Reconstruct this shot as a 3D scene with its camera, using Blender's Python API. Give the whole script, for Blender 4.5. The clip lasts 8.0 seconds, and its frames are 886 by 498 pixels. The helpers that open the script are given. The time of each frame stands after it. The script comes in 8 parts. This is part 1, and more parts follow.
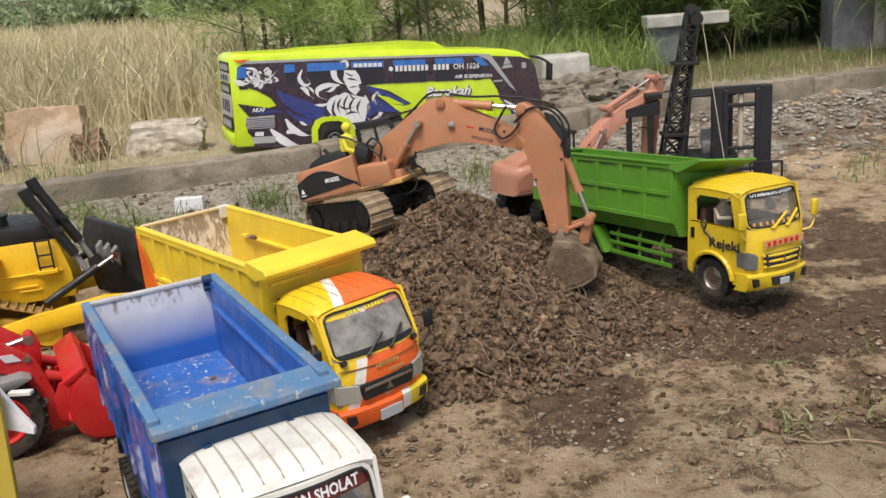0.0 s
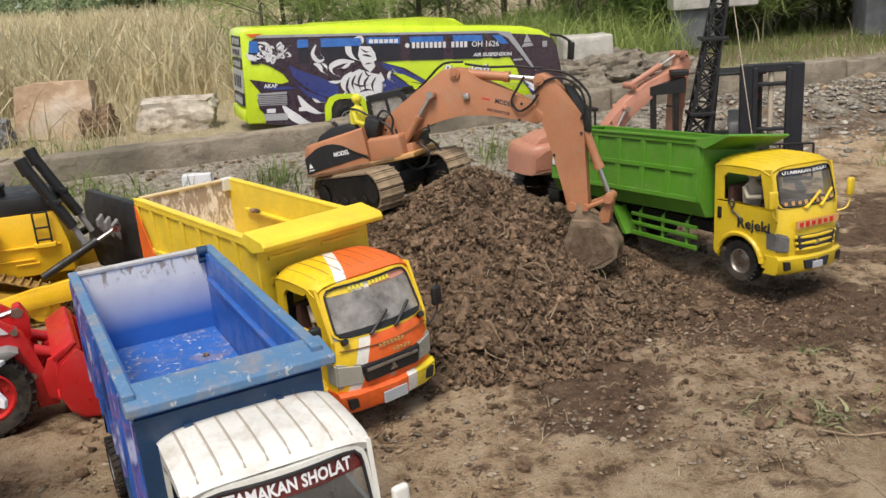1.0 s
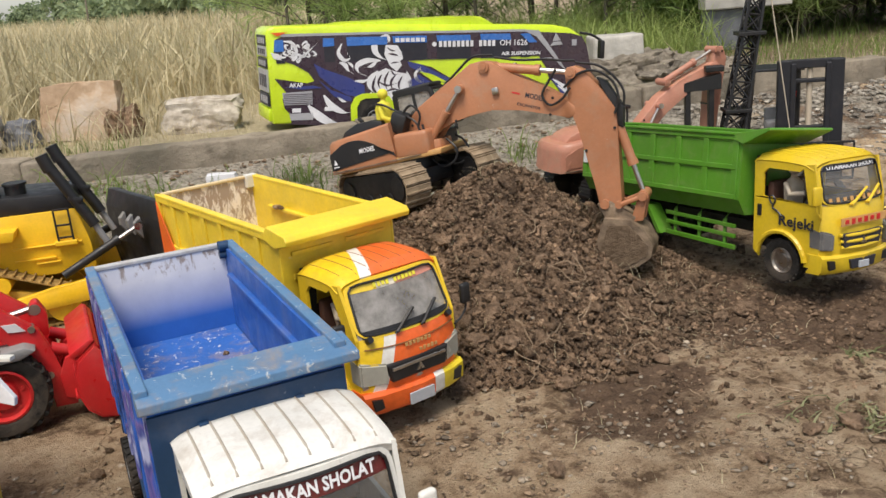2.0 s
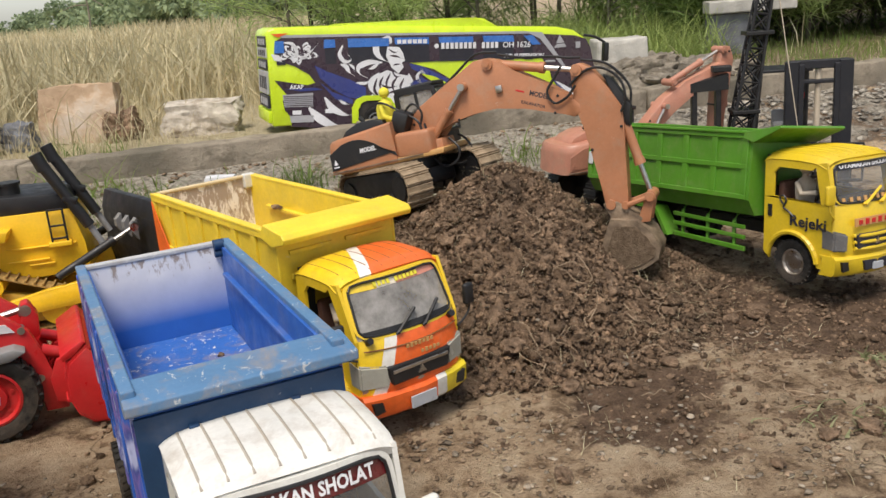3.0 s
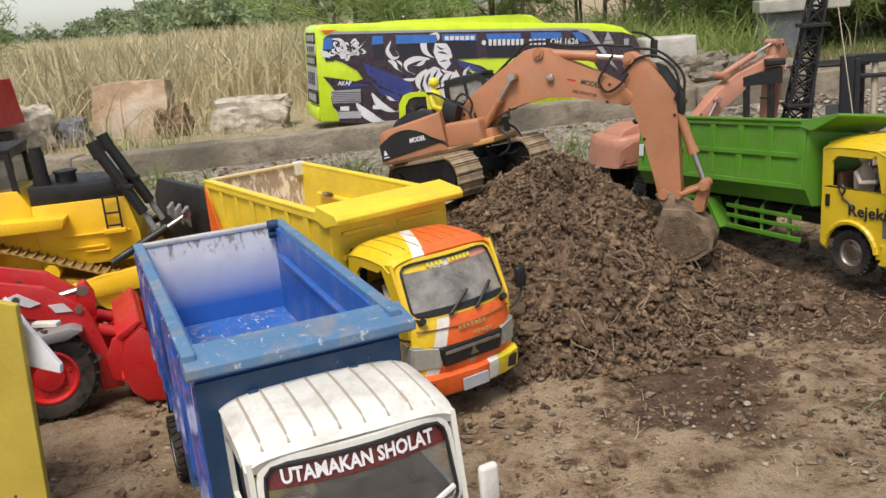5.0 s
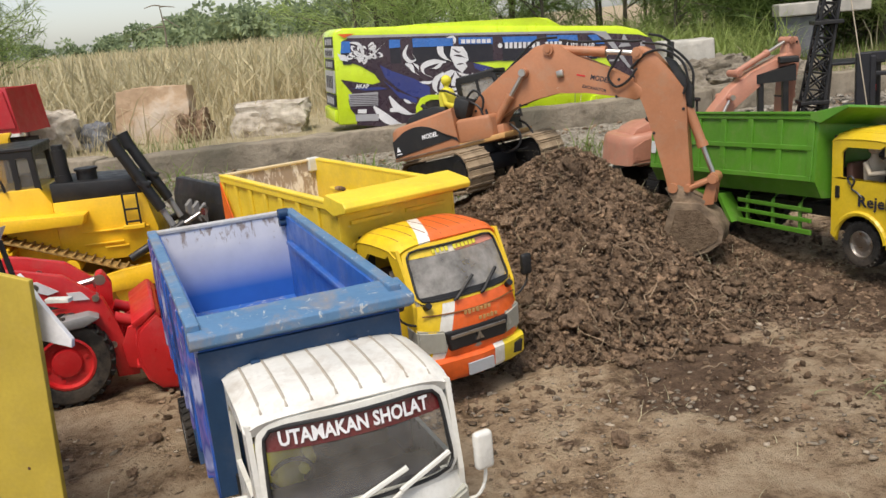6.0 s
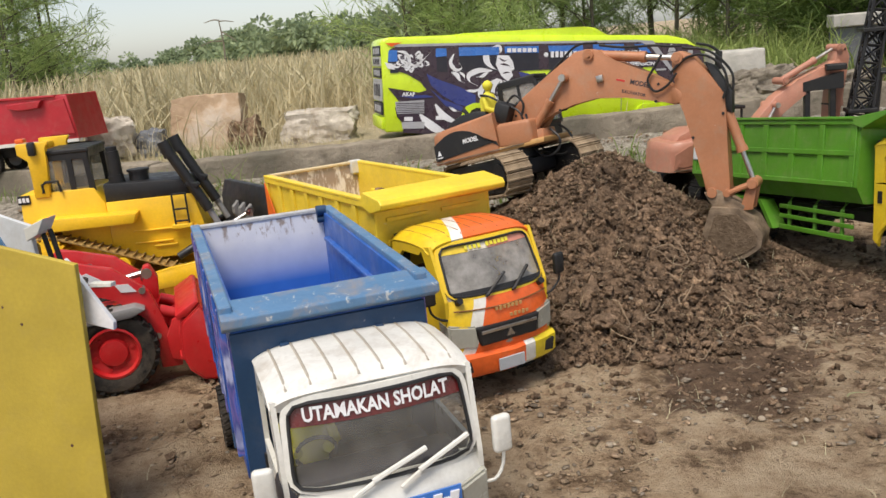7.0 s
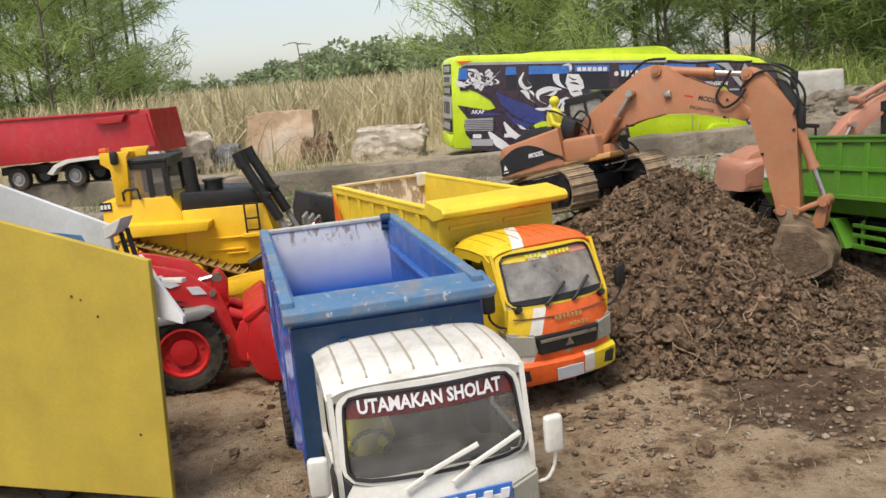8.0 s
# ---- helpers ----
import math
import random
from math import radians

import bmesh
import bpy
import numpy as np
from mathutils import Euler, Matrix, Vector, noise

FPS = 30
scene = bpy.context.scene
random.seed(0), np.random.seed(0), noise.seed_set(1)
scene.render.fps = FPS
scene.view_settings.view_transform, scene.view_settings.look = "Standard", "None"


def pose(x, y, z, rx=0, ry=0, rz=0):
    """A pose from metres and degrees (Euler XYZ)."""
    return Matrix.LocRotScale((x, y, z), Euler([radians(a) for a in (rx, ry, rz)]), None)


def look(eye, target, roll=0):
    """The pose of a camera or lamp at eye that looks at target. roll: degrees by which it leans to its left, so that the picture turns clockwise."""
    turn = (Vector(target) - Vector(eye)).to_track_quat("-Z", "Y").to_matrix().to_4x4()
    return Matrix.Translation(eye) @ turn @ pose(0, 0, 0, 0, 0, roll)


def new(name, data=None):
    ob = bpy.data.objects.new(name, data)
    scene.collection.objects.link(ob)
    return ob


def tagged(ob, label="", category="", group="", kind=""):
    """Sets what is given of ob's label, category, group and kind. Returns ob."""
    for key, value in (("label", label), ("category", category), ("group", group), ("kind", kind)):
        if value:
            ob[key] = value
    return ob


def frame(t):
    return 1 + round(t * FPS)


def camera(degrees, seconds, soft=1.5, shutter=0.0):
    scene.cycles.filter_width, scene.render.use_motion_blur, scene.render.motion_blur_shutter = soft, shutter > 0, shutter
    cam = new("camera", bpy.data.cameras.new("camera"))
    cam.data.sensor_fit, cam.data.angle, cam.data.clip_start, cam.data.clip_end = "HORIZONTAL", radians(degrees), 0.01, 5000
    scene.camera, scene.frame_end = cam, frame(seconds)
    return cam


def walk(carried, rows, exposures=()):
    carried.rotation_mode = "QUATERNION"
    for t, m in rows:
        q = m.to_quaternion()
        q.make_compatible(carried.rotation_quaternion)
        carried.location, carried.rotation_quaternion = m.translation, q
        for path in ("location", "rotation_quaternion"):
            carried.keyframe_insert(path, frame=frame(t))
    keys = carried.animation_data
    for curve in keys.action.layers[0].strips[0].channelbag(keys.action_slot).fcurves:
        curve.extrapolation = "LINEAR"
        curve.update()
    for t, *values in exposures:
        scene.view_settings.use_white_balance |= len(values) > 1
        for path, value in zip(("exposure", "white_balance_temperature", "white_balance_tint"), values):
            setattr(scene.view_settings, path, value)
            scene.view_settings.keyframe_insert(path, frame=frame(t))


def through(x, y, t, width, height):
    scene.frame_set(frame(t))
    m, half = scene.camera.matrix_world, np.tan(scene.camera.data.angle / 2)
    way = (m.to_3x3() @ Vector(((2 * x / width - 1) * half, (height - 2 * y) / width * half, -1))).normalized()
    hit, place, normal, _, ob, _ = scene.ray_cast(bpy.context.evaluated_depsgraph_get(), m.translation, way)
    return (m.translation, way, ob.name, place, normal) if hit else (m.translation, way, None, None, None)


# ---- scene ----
cam = camera(53.4, 8.0)
PATH = [
    (0, (0.158, 0.073, 0.873), (0.05, 1.986, 0.3), -4.9),
    (0.5, (0.168, 0.129, 0.837), (0.052, 2.036, 0.247), -4.5),
    (1, (0.169, 0.17, 0.808), (0.015, 2.075, 0.218), -4.5),
    (1.5, (0.162, 0.2, 0.788), (-0.044, 2.103, 0.208), -4.8),
    (3, (0.149, 0.271, 0.738), (-0.065, 2.181, 0.186), -4.8),
    (3.5, (0.138, 0.28, 0.733), (-0.089, 2.193, 0.192), -4.6),
    (4, (0.126, 0.277, 0.73), (-0.132, 2.186, 0.195), -4.4),
    (4.5, (0.118, 0.272, 0.715), (-0.165, 2.178, 0.179), -4.6),
    (6, (0.159, 0.23, 0.657), (-0.199, 2.134, 0.159), -5.5),
    (6.5, (0.178, 0.216, 0.641), (-0.226, 2.114, 0.159), -5.4),
    (7, (0.196, 0.201, 0.632), (-0.275, 2.091, 0.175), -5.5),
    (7.5, (0.207, 0.19, 0.62), (-0.336, 2.068, 0.197), -5.4),
    (8, (0.215, 0.18, 0.61), (-0.406, 2.04, 0.217), -5.2),
]
walk(cam, [(t, look(eye, target, roll)) for t, eye, target, roll in PATH])

# ---- sky, sun, exposure ----
SUN_ELEV, SUN_AZ = 64.0, 192.0          # azimuth: degrees clockwise from +y
world = bpy.data.worlds.new("sky")
scene.world = world
world.use_nodes = True
wn = world.node_tree
sky = wn.nodes.new("ShaderNodeTexSky")
sky.sky_type, sky.sun_disc = "NISHITA", False
sky.sun_elevation, sky.sun_rotation = radians(SUN_ELEV), radians(SUN_AZ)
sky.air_density, sky.dust_density, sky.ozone_density = 1.0, 1.0, 1.0
hsv = wn.nodes.new("ShaderNodeHueSaturation")
hsv.inputs["Saturation"].default_value = 0.5
wn.links.new(sky.outputs["Color"], hsv.inputs["Color"])
wn.links.new(hsv.outputs["Color"], wn.nodes["Background"].inputs["Color"])
wn.nodes["Background"].inputs["Strength"].default_value = 0.106
sun_data = bpy.data.lights.new("sun", "SUN")
sun_data.energy, sun_data.angle, sun_data.color = 2.9, radians(26), (1.0, 0.91, 0.81)
sun = new("sun", sun_data)
az, el = radians(SUN_AZ), radians(SUN_ELEV)
sun.matrix_world = look((math.sin(az) * math.cos(el) * 30, math.cos(az) * math.cos(el) * 30, math.sin(el) * 30), (0, 0, 0))
scene.view_settings.exposure = 0.53

# ---- materials ----
MATS = {}


def nodes_of(name, rough=0.6, metal=0.0, spec=0.5):
    m = bpy.data.materials.new(name)
    m.use_nodes = True
    t = m.node_tree
    b = t.nodes["Principled BSDF"]
    b.inputs["Roughness"].default_value = rough
    b.inputs["Metallic"].default_value = metal
    b.inputs["Specular IOR Level"].default_value = spec
    MATS[name] = m
    return m, t, b


def node(t, kind, **kw):
    n = t.nodes.new(kind)
    for k, v in kw.items():
        n.inputs[k.replace("_", " ")].default_value = v
    return n


def noise_of(t, scale, detail=4.0, rough=0.55, coord="Object", dist=0.0):
    tc = t.nodes.new("ShaderNodeTexCoord")
    n = node(t, "ShaderNodeTexNoise", Scale=scale, Detail=detail, Roughness=rough, Distortion=dist)
    t.links.new(tc.outputs[coord], n.inputs["Vector"])
    return n.outputs["Fac"]


def ramp(t, fac, stops, constant=False):
    r = t.nodes.new("ShaderNodeValToRGB")
    e = r.color_ramp.elements
    if constant:
        r.color_ramp.interpolation = "CONSTANT"
    while len(e) < len(stops):
        e.new(0.5)
    for s, (p, c) in zip(e, stops):
        s.position, s.color = p, (*c, 1) if len(c) == 3 else c
    t.links.new(fac, r.inputs["Fac"])
    return r.outputs["Color"]


def mix(t, fac, a, b, blend="MIX"):
    n = t.nodes.new("ShaderNodeMix")
    n.data_type, n.blend_type = "RGBA", blend
    for sock, v in ((0, fac), (6, a), (7, b)):
        if isinstance(v, (int, float)):
            n.inputs[sock].default_value = v
        elif isinstance(v, tuple):
            n.inputs[sock].default_value = (*v, 1)
        else:
            t.links.new(v, n.inputs[sock])
    return n.outputs[2]


def bump(t, b, height, strength=0.3, dist=0.01):
    n = node(t, "ShaderNodeBump", Strength=strength, Distance=dist)
    t.links.new(height, n.inputs["Height"])
    t.links.new(n.outputs["Normal"], b.inputs["Normal"])


def shade(c, k):
    return tuple(min(1.0, v * k) for v in c)


DUST = (0.30, 0.23, 0.16)


def paint(name, c, rough=0.42, dust=0.25, coat=0.15, scuff=0.0, metal=0.0, grain=0.06, cover=0.63):
    """Brushed or sprayed paint with uneven tone, dust and small scuffs."""
    m, t, b = nodes_of(name, rough, metal)
    tone = ramp(t, noise_of(t, 9, 5), [(0.3, shade(c, 0.86)), (0.7, shade(c, 1.1))])
    fine = ramp(t, noise_of(t, 160, 3), [(0.35, (0.92, 0.92, 0.92)), (0.7, (1, 1, 1))])
    col = mix(t, 1.0, tone, fine, "MULTIPLY")
    d = ramp(t, noise_of(t, 22, 8, 0.68, dist=0.4), [(0.50, (0, 0, 0)), (0.78, (dust, dust, dust))])
    col = mix(t, d, col, DUST)
    if scuff:
        s = ramp(t, noise_of(t, 70, 6, 0.7, dist=0.8), [(cover, (0, 0, 0)), (cover + 0.05, (scuff, scuff, scuff))])
        col = mix(t, s, col, (0.62, 0.60, 0.55))
    t.links.new(col, b.inputs["Base Color"])
    r = ramp(t, noise_of(t, 30, 5), [(0.3, (rough - 0.08,) * 3), (0.75, (rough + 0.22,) * 3)])
    t.links.new(r, b.inputs["Roughness"])
    b.inputs["Coat Weight"].default_value, b.inputs["Coat Roughness"].default_value = coat, 0.25
    bump(t, b, noise_of(t, 220, 3), grain, 0.004)
    return m


def striped(name, colors, cuts, ky=1.0, kx=0.0, kz=0.0, rough=0.35):
    """Paint in bands: colors[i] between cuts[i-1] and cuts[i] of ky*y + kx*x + kz*z in metres."""
    m, t, b = nodes_of(name, rough)
    tc = t.nodes.new("ShaderNodeTexCoord")
    dot = t.nodes.new("ShaderNodeVectorMath")
    dot.operation = "DOT_PRODUCT"
    dot.inputs[1].default_value = (kx, ky, kz)
    t.links.new(tc.outputs["Object"], dot.inputs[0])
    mp = node(t, "ShaderNodeMapRange")
    mp.inputs["From Min"].default_value, mp.inputs["From Max"].default_value = -1.0, 1.0
    t.links.new(dot.outputs["Value"], mp.inputs["Value"])
    stops = [(0.0, colors[0])] + [((c + 1) / 2, k) for c, k in zip(cuts, colors[1:])]
    col = ramp(t, mp.outputs["Result"], stops, True)
    fine = ramp(t, noise_of(t, 60, 6, 0.65), [(0.35, (0.85, 0.83, 0.8)), (0.6, (1, 1, 1))])
    col = mix(t, 1.0, col, fine, "MULTIPLY")
    d = ramp(t, noise_of(t, 25, 8, 0.7), [(0.55, (0, 0, 0)), (0.8, (0.3, 0.3, 0.3))])
    t.links.new(mix(t, d, col, DUST), b.inputs["Base Color"])
    b.inputs["Coat Weight"].default_value, b.inputs["Coat Roughness"].default_value = 0.13, 0.25
    bump(t, b, noise_of(t, 200, 3), 0.05, 0.004)
    return m


def rocky(name, lo, hi, scale=30, rough=0.9, bumpy=0.5, per_island=False, patches=None):
    m, t, b = nodes_of(name, rough, 0, 0.25)
    col = ramp(t, noise_of(t, scale, 8, 0.65), [(0.28, lo), (0.72, hi)])
    big = ramp(t, noise_of(t, scale * 0.12, 4), [(0.3, (0.72, 0.72, 0.72)), (0.7, (1.15, 1.13, 1.1))])
    col = mix(t, 1.0, col, big, "MULTIPLY")
    if patches:
        p = ramp(t, noise_of(t, scale * 0.25, 6, 0.7), [(0.5, (0, 0, 0)), (0.62, (0.85, 0.85, 0.85))])
        col = mix(t, p, col, patches)
    if per_island:
        g = t.nodes.new("ShaderNodeNewGeometry")
        v = ramp(t, g.outputs["Random Per Island"], [(0, (0.5, 0.48, 0.46)), (0.8, (1.1, 1.08, 1.06)), (1, (1.5, 1.45, 1.4))])
        col = mix(t, 1.0, col, v, "MULTIPLY")
    t.links.new(col, b.inputs["Base Color"])
    bump(t, b, noise_of(t, scale * 2.5, 8, 0.7), bumpy, 0.02)
    return m


def leafy(name, lo, hi, rough=0.6, through=0.25):
    m, t, b = nodes_of(name, rough, 0, 0.3)
    g = t.nodes.new("ShaderNodeNewGeometry")
    col = ramp(t, g.outputs["Random Per Island"], [(0, lo), (1, hi)])
    big = ramp(t, noise_of(t, 1.4, 3), [(0.3, (0.65, 0.68, 0.65)), (0.7, (1.2, 1.18, 1.1))])
    col = mix(t, 1.0, col, big, "MULTIPLY")
    t.links.new(col, b.inputs["Base Color"])
    if through:
        tr = t.nodes.new("ShaderNodeBsdfTranslucent")
        t.links.new(col, tr.inputs["Color"])
        mx = node(t, "ShaderNodeMixShader", Fac=through)
        t.links.new(b.outputs[0], mx.inputs[1])
        t.links.new(tr.outputs[0], mx.inputs[2])
        t.links.new(mx.outputs[0], t.nodes["Material Output"].inputs["Surface"])
    return m


def glass(name, tint=(0.85, 0.88, 0.88), dust=0.35):
    """A thin dusty pane: clear, glossy, with a dull film on part of it, for dust and painted sky reflection."""
    m, t, b = nodes_of(name, 0.08, 0, 0.5)
    b.inputs["Base Color"].default_value = (0.45, 0.43, 0.40, 1)
    b.inputs["Roughness"].default_value = 0.6
    clear = node(t, "ShaderNodeBsdfTransparent", Color=(*tint, 1))
    gloss = node(t, "ShaderNodeBsdfGlossy", Roughness=0.07)
    fr = node(t, "ShaderNodeFresnel", IOR=1.5)
    m1 = t.nodes.new("ShaderNodeMixShader")
    t.links.new(fr.outputs[0], m1.inputs[0])
    t.links.new(clear.outputs[0], m1.inputs[1])
    t.links.new(gloss.outputs[0], m1.inputs[2])
    f = ramp(t, noise_of(t, 28, 7, 0.65), [(0.35, (dust * 0.35,) * 3), (0.75, (dust,) * 3)])
    m2 = t.nodes.new("ShaderNodeMixShader")
    t.links.new(f, m2.inputs[0])
    t.links.new(m1.outputs[0], m2.inputs[1])
    t.links.new(b.outputs[0], m2.inputs[2])
    t.links.new(m2.outputs[0], t.nodes["Material Output"].inputs["Surface"])
    return m


M_YELLOW = paint("yellow_paint", (0.78, 0.53, 0.02), 0.36, 0.12)
M_CABYEL = paint("cab_yellow", (0.68, 0.48, 0.02), 0.36, 0.15)
M_BEDYEL = paint("bed_yellow", (0.82, 0.60, 0.04), 0.42, 0.18, scuff=0.25, cover=0.66)
M_GREEN = paint("green_paint", (0.088, 0.255, 0.018), 0.4, 0.25, scuff=0.3, cover=0.66)
M_BLUE = paint("blue_paint", (0.007, 0.040, 0.105), 0.55, 0.12, coat=0.0, scuff=0.25, cover=0.66)
M_BLUELIP = paint("blue_lip", (0.085, 0.19, 0.34), 0.5, 0.85, scuff=0.6, cover=0.60)
M_WHITE = paint("white_paint", (0.68, 0.67, 0.62), 0.3, 0.25, coat=0.3)
M_WHITEROOF = paint("stained_white_roof", (0.70, 0.69, 0.645), 0.35, 0.65, coat=0.2)
# rib and groove paints are darker: shading between roof ridges put into colour
M_WHITERIB = paint("shaded_rib", (0.40, 0.36, 0.30), 0.5, 0.7, coat=0.1)
M_GROOVE = paint("dark_groove", (0.22, 0.085, 0.02), 0.6, 0.2, coat=0.0)
M_ORANGE = paint("orange_paint", (0.80, 0.13, 0.02), 0.33, 0.2)
M_RED = paint("red_plastic", (0.55, 0.015, 0.018), 0.35, 0.18)
M_REDTRUCK = paint("red_body", (0.42, 0.012, 0.022), 0.4, 0.2)
M_EXC = paint("faded_orange_plastic", (0.41, 0.172, 0.080), 0.5, 0.5, scuff=0.2, cover=0.66)
M_EXC2 = paint("pink_orange_plastic", (0.46, 0.205, 0.135), 0.5, 0.5, scuff=0.2, cover=0.66)
M_EXCYEL = paint("faded_ochre", (0.58, 0.32, 0.11), 0.5, 0.35)
M_DOZ = paint("dozer_yellow", (0.88, 0.53, 0.018), 0.36, 0.1)
M_BLACK = paint("black_plastic", (0.011, 0.011, 0.012), 0.45, 0.06, coat=0.0)
M_DARK = paint("dark_inside", (0.02, 0.018, 0.016), 0.7, 0.15, coat=0.0)
M_NAVY = paint("navy_plastic", (0.012, 0.013, 0.018), 0.5, 0.06, coat=0.0)
M_GREY = paint("grey_plastic", (0.25, 0.25, 0.25), 0.5, 0.3)
M_CHROME = paint("worn_metal", (0.55, 0.52, 0.48), 0.3, 0.3, metal=1.0, coat=0.0)
M_LAMP = paint("lamp_lens", (0.38, 0.375, 0.32), 0.15, 0.25, coat=0.6)
M_LIME = paint("lime_paint", (0.60, 0.78, 0.02), 0.3, 0.12, coat=0.4)
M_PURPLE = paint("dark_purple_vinyl", (0.046, 0.028, 0.044), 0.25, 0.08, coat=0.5)
M_VBLUE = paint("blue_vinyl", (0.040, 0.055, 0.235), 0.3, 0.1, coat=0.4)
M_WINBLUE = paint("reflection_and_sticker_blue", (0.04, 0.17, 0.55), 0.2, 0.1, coat=0.5)
M_VWHITE = paint("white_vinyl", (0.78, 0.78, 0.80), 0.3, 0.08, coat=0.3)
M_VGREY = paint("grey_vinyl", (0.40, 0.40, 0.42), 0.4, 0.1)
M_INK = paint("black_ink", (0.02, 0.02, 0.03), 0.5, 0.05)
M_MAROON = paint("maroon_film", (0.13, 0.018, 0.02), 0.25, 0.1, coat=0.4)
M_SHIRT = paint("doll_yellow", (0.70, 0.62, 0.04), 0.7, 0.1)
M_BEIGE = paint("doll_beige", (0.55, 0.47, 0.36), 0.7, 0.1)
M_PLATE = paint("bare_plate", (0.45, 0.47, 0.50), 0.35, 0.2)
M_BOARD = paint("mustard_board", (0.47, 0.35, 0.045), 0.55, 0.12, coat=0.0, scuff=0.0)
M_PALEBOARD = paint("pale_board", (0.60, 0.62, 0.64), 0.55, 0.2, coat=0.0)
M_BROWN = paint("brown_seat", (0.10, 0.045, 0.03), 0.6, 0.2)
M_RUBBER = rocky("tyre_rubber", (0.010, 0.010, 0.010), (0.04, 0.037, 0.033), 60, 0.75, 0.3, patches=(0.065, 0.052, 0.04))
M_TRACK = rocky("dusty_track", (0.20, 0.145, 0.09), (0.40, 0.31, 0.21), 40, 0.85, 0.3)
M_MUDDY = rocky("muddy_steel", (0.07, 0.05, 0.035), (0.36, 0.27, 0.185), 25, 0.75, 0.35)
M_SOIL = rocky("damp_soil", (0.095, 0.062, 0.040), (0.53, 0.365, 0.24), 38, 0.95, 1.0, per_island=False)
M_CLOD = rocky("soil_clods", (0.11, 0.073, 0.047), (0.58, 0.41, 0.275), 60, 0.95, 1.0, per_island=True)
M_DRYCLOD = rocky("dry_clods", (0.19, 0.135, 0.088), (0.42, 0.32, 0.225), 60, 0.95, 0.6, per_island=True)
M_GRAVEL = rocky("grey_gravel", (0.17, 0.158, 0.135), (0.50, 0.47, 0.41), 45, 0.9, 0.5, per_island=True)
M_FLAKE = rocky("pale_flakes", (0.20, 0.165, 0.125), (0.43, 0.375, 0.30), 45, 0.9, 0.5, per_island=True)
M_ROOT = rocky("dry_root", (0.22, 0.155, 0.10), (0.42, 0.32, 0.22), 60, 0.9, 0.3)
M_CONC = rocky("weathered_concrete", (0.13, 0.11, 0.083), (0.42, 0.365, 0.285), 14, 0.9, 0.6, patches=(0.11, 0.10, 0.075))
M_BANK = rocky("packed_rubble", (0.10, 0.085, 0.065), (0.40, 0.355, 0.29), 22, 0.95, 0.9)
M_PALECONC = rocky("pale_concrete", (0.36, 0.35, 0.32), (0.56, 0.54, 0.50), 12, 0.85, 0.4)
# darker concrete: the shade on pillar and bench foot is put into its tone
M_SHADECONC = rocky("dark_stone_shaded_concrete", (0.12, 0.127, 0.14), (0.22, 0.23, 0.25), 10, 0.85, 0.4)
M_ROCK = rocky("tan_rock", (0.34, 0.23, 0.14), (0.60, 0.45, 0.31), 9, 0.85, 0.4, patches=(0.50, 0.44, 0.37))
M_ROCK2 = rocky("pale_broken_rock", (0.28, 0.225, 0.16), (0.74, 0.69, 0.61), 16, 0.85, 0.5)
M_STRAW = leafy("straw", (0.47, 0.395, 0.25), (0.77, 0.69, 0.49), 0.7, 0.4)
M_WEED = leafy("green_weed", (0.12, 0.18, 0.04), (0.27, 0.36, 0.10), 0.6, 0.4)
M_NEEDLE = leafy("fine_foliage", (0.28, 0.39, 0.12), (0.60, 0.72, 0.32), 0.6, 0.55)
# far leaves paled and greyed: the haze of distance is put into their colour
M_FARLEAF = leafy("hazy_far_foliage", (0.19, 0.25, 0.15), (0.36, 0.43, 0.26), 0.7, 0.4)
M_SHRUB = leafy("dark_shrub", (0.10, 0.16, 0.04), (0.27, 0.37, 0.11), 0.6, 0.35)
M_TALL = leafy("tall_green", (0.26, 0.35, 0.09), (0.55, 0.64, 0.25), 0.6, 0.5)
M_LITTER = leafy("torn_leaves", (0.14, 0.16, 0.07), (0.36, 0.36, 0.21), 0.7, 0.3)
M_BARK = rocky("grey_bark", (0.10, 0.09, 0.07), (0.26, 0.23, 0.18), 20, 0.9, 0.5)
# the film amount covers dust plus the sky's reflection, painted as a pale coat
M_GLASS = glass("windscreen_glass", (0.7, 0.72, 0.72), 0.26)
M_DUSTREFLGLASS = glass("dust_and_reflection_glass", (0.6, 0.61, 0.6), 0.75)
M_WORNRIM = paint("worn_rim", (0.46, 0.46, 0.46), 0.6, 0.8, scuff=0.5, cover=0.58)
M_CREAM = paint("worn_cream", (0.66, 0.52, 0.30), 0.55, 0.6, coat=0.0, scuff=0.5, cover=0.58)
M_DULLLAMP = paint("dull_lamp", (0.13, 0.13, 0.13), 0.25, 0.3, coat=0.4)
M_DOZSHOE = rocky("dusty_brown_track", (0.16, 0.095, 0.03), (0.46, 0.30, 0.10), 40, 0.85, 0.3)
M_DUSTYDOZ = paint("dusty_yellow", (0.52, 0.31, 0.03), 0.6, 0.7)

# ---- mesh helpers ----
def part(name, bm, material, parent=None, label="", smooth=False, sharp=35):
    me = bpy.data.meshes.new(name)
    bmesh.ops.recalc_face_normals(bm, faces=bm.faces)
    bm.to_mesh(me)
    bm.free()
    for mt in material if isinstance(material, (list, tuple)) else [material]:
        me.materials.append(mt)
    if smooth:
        me.shade_smooth()
        me.set_sharp_from_angle(angle=radians(sharp))
    ob = new(name, me)
    ob.parent = parent
    if label:
        tagged(ob, label)
    return ob


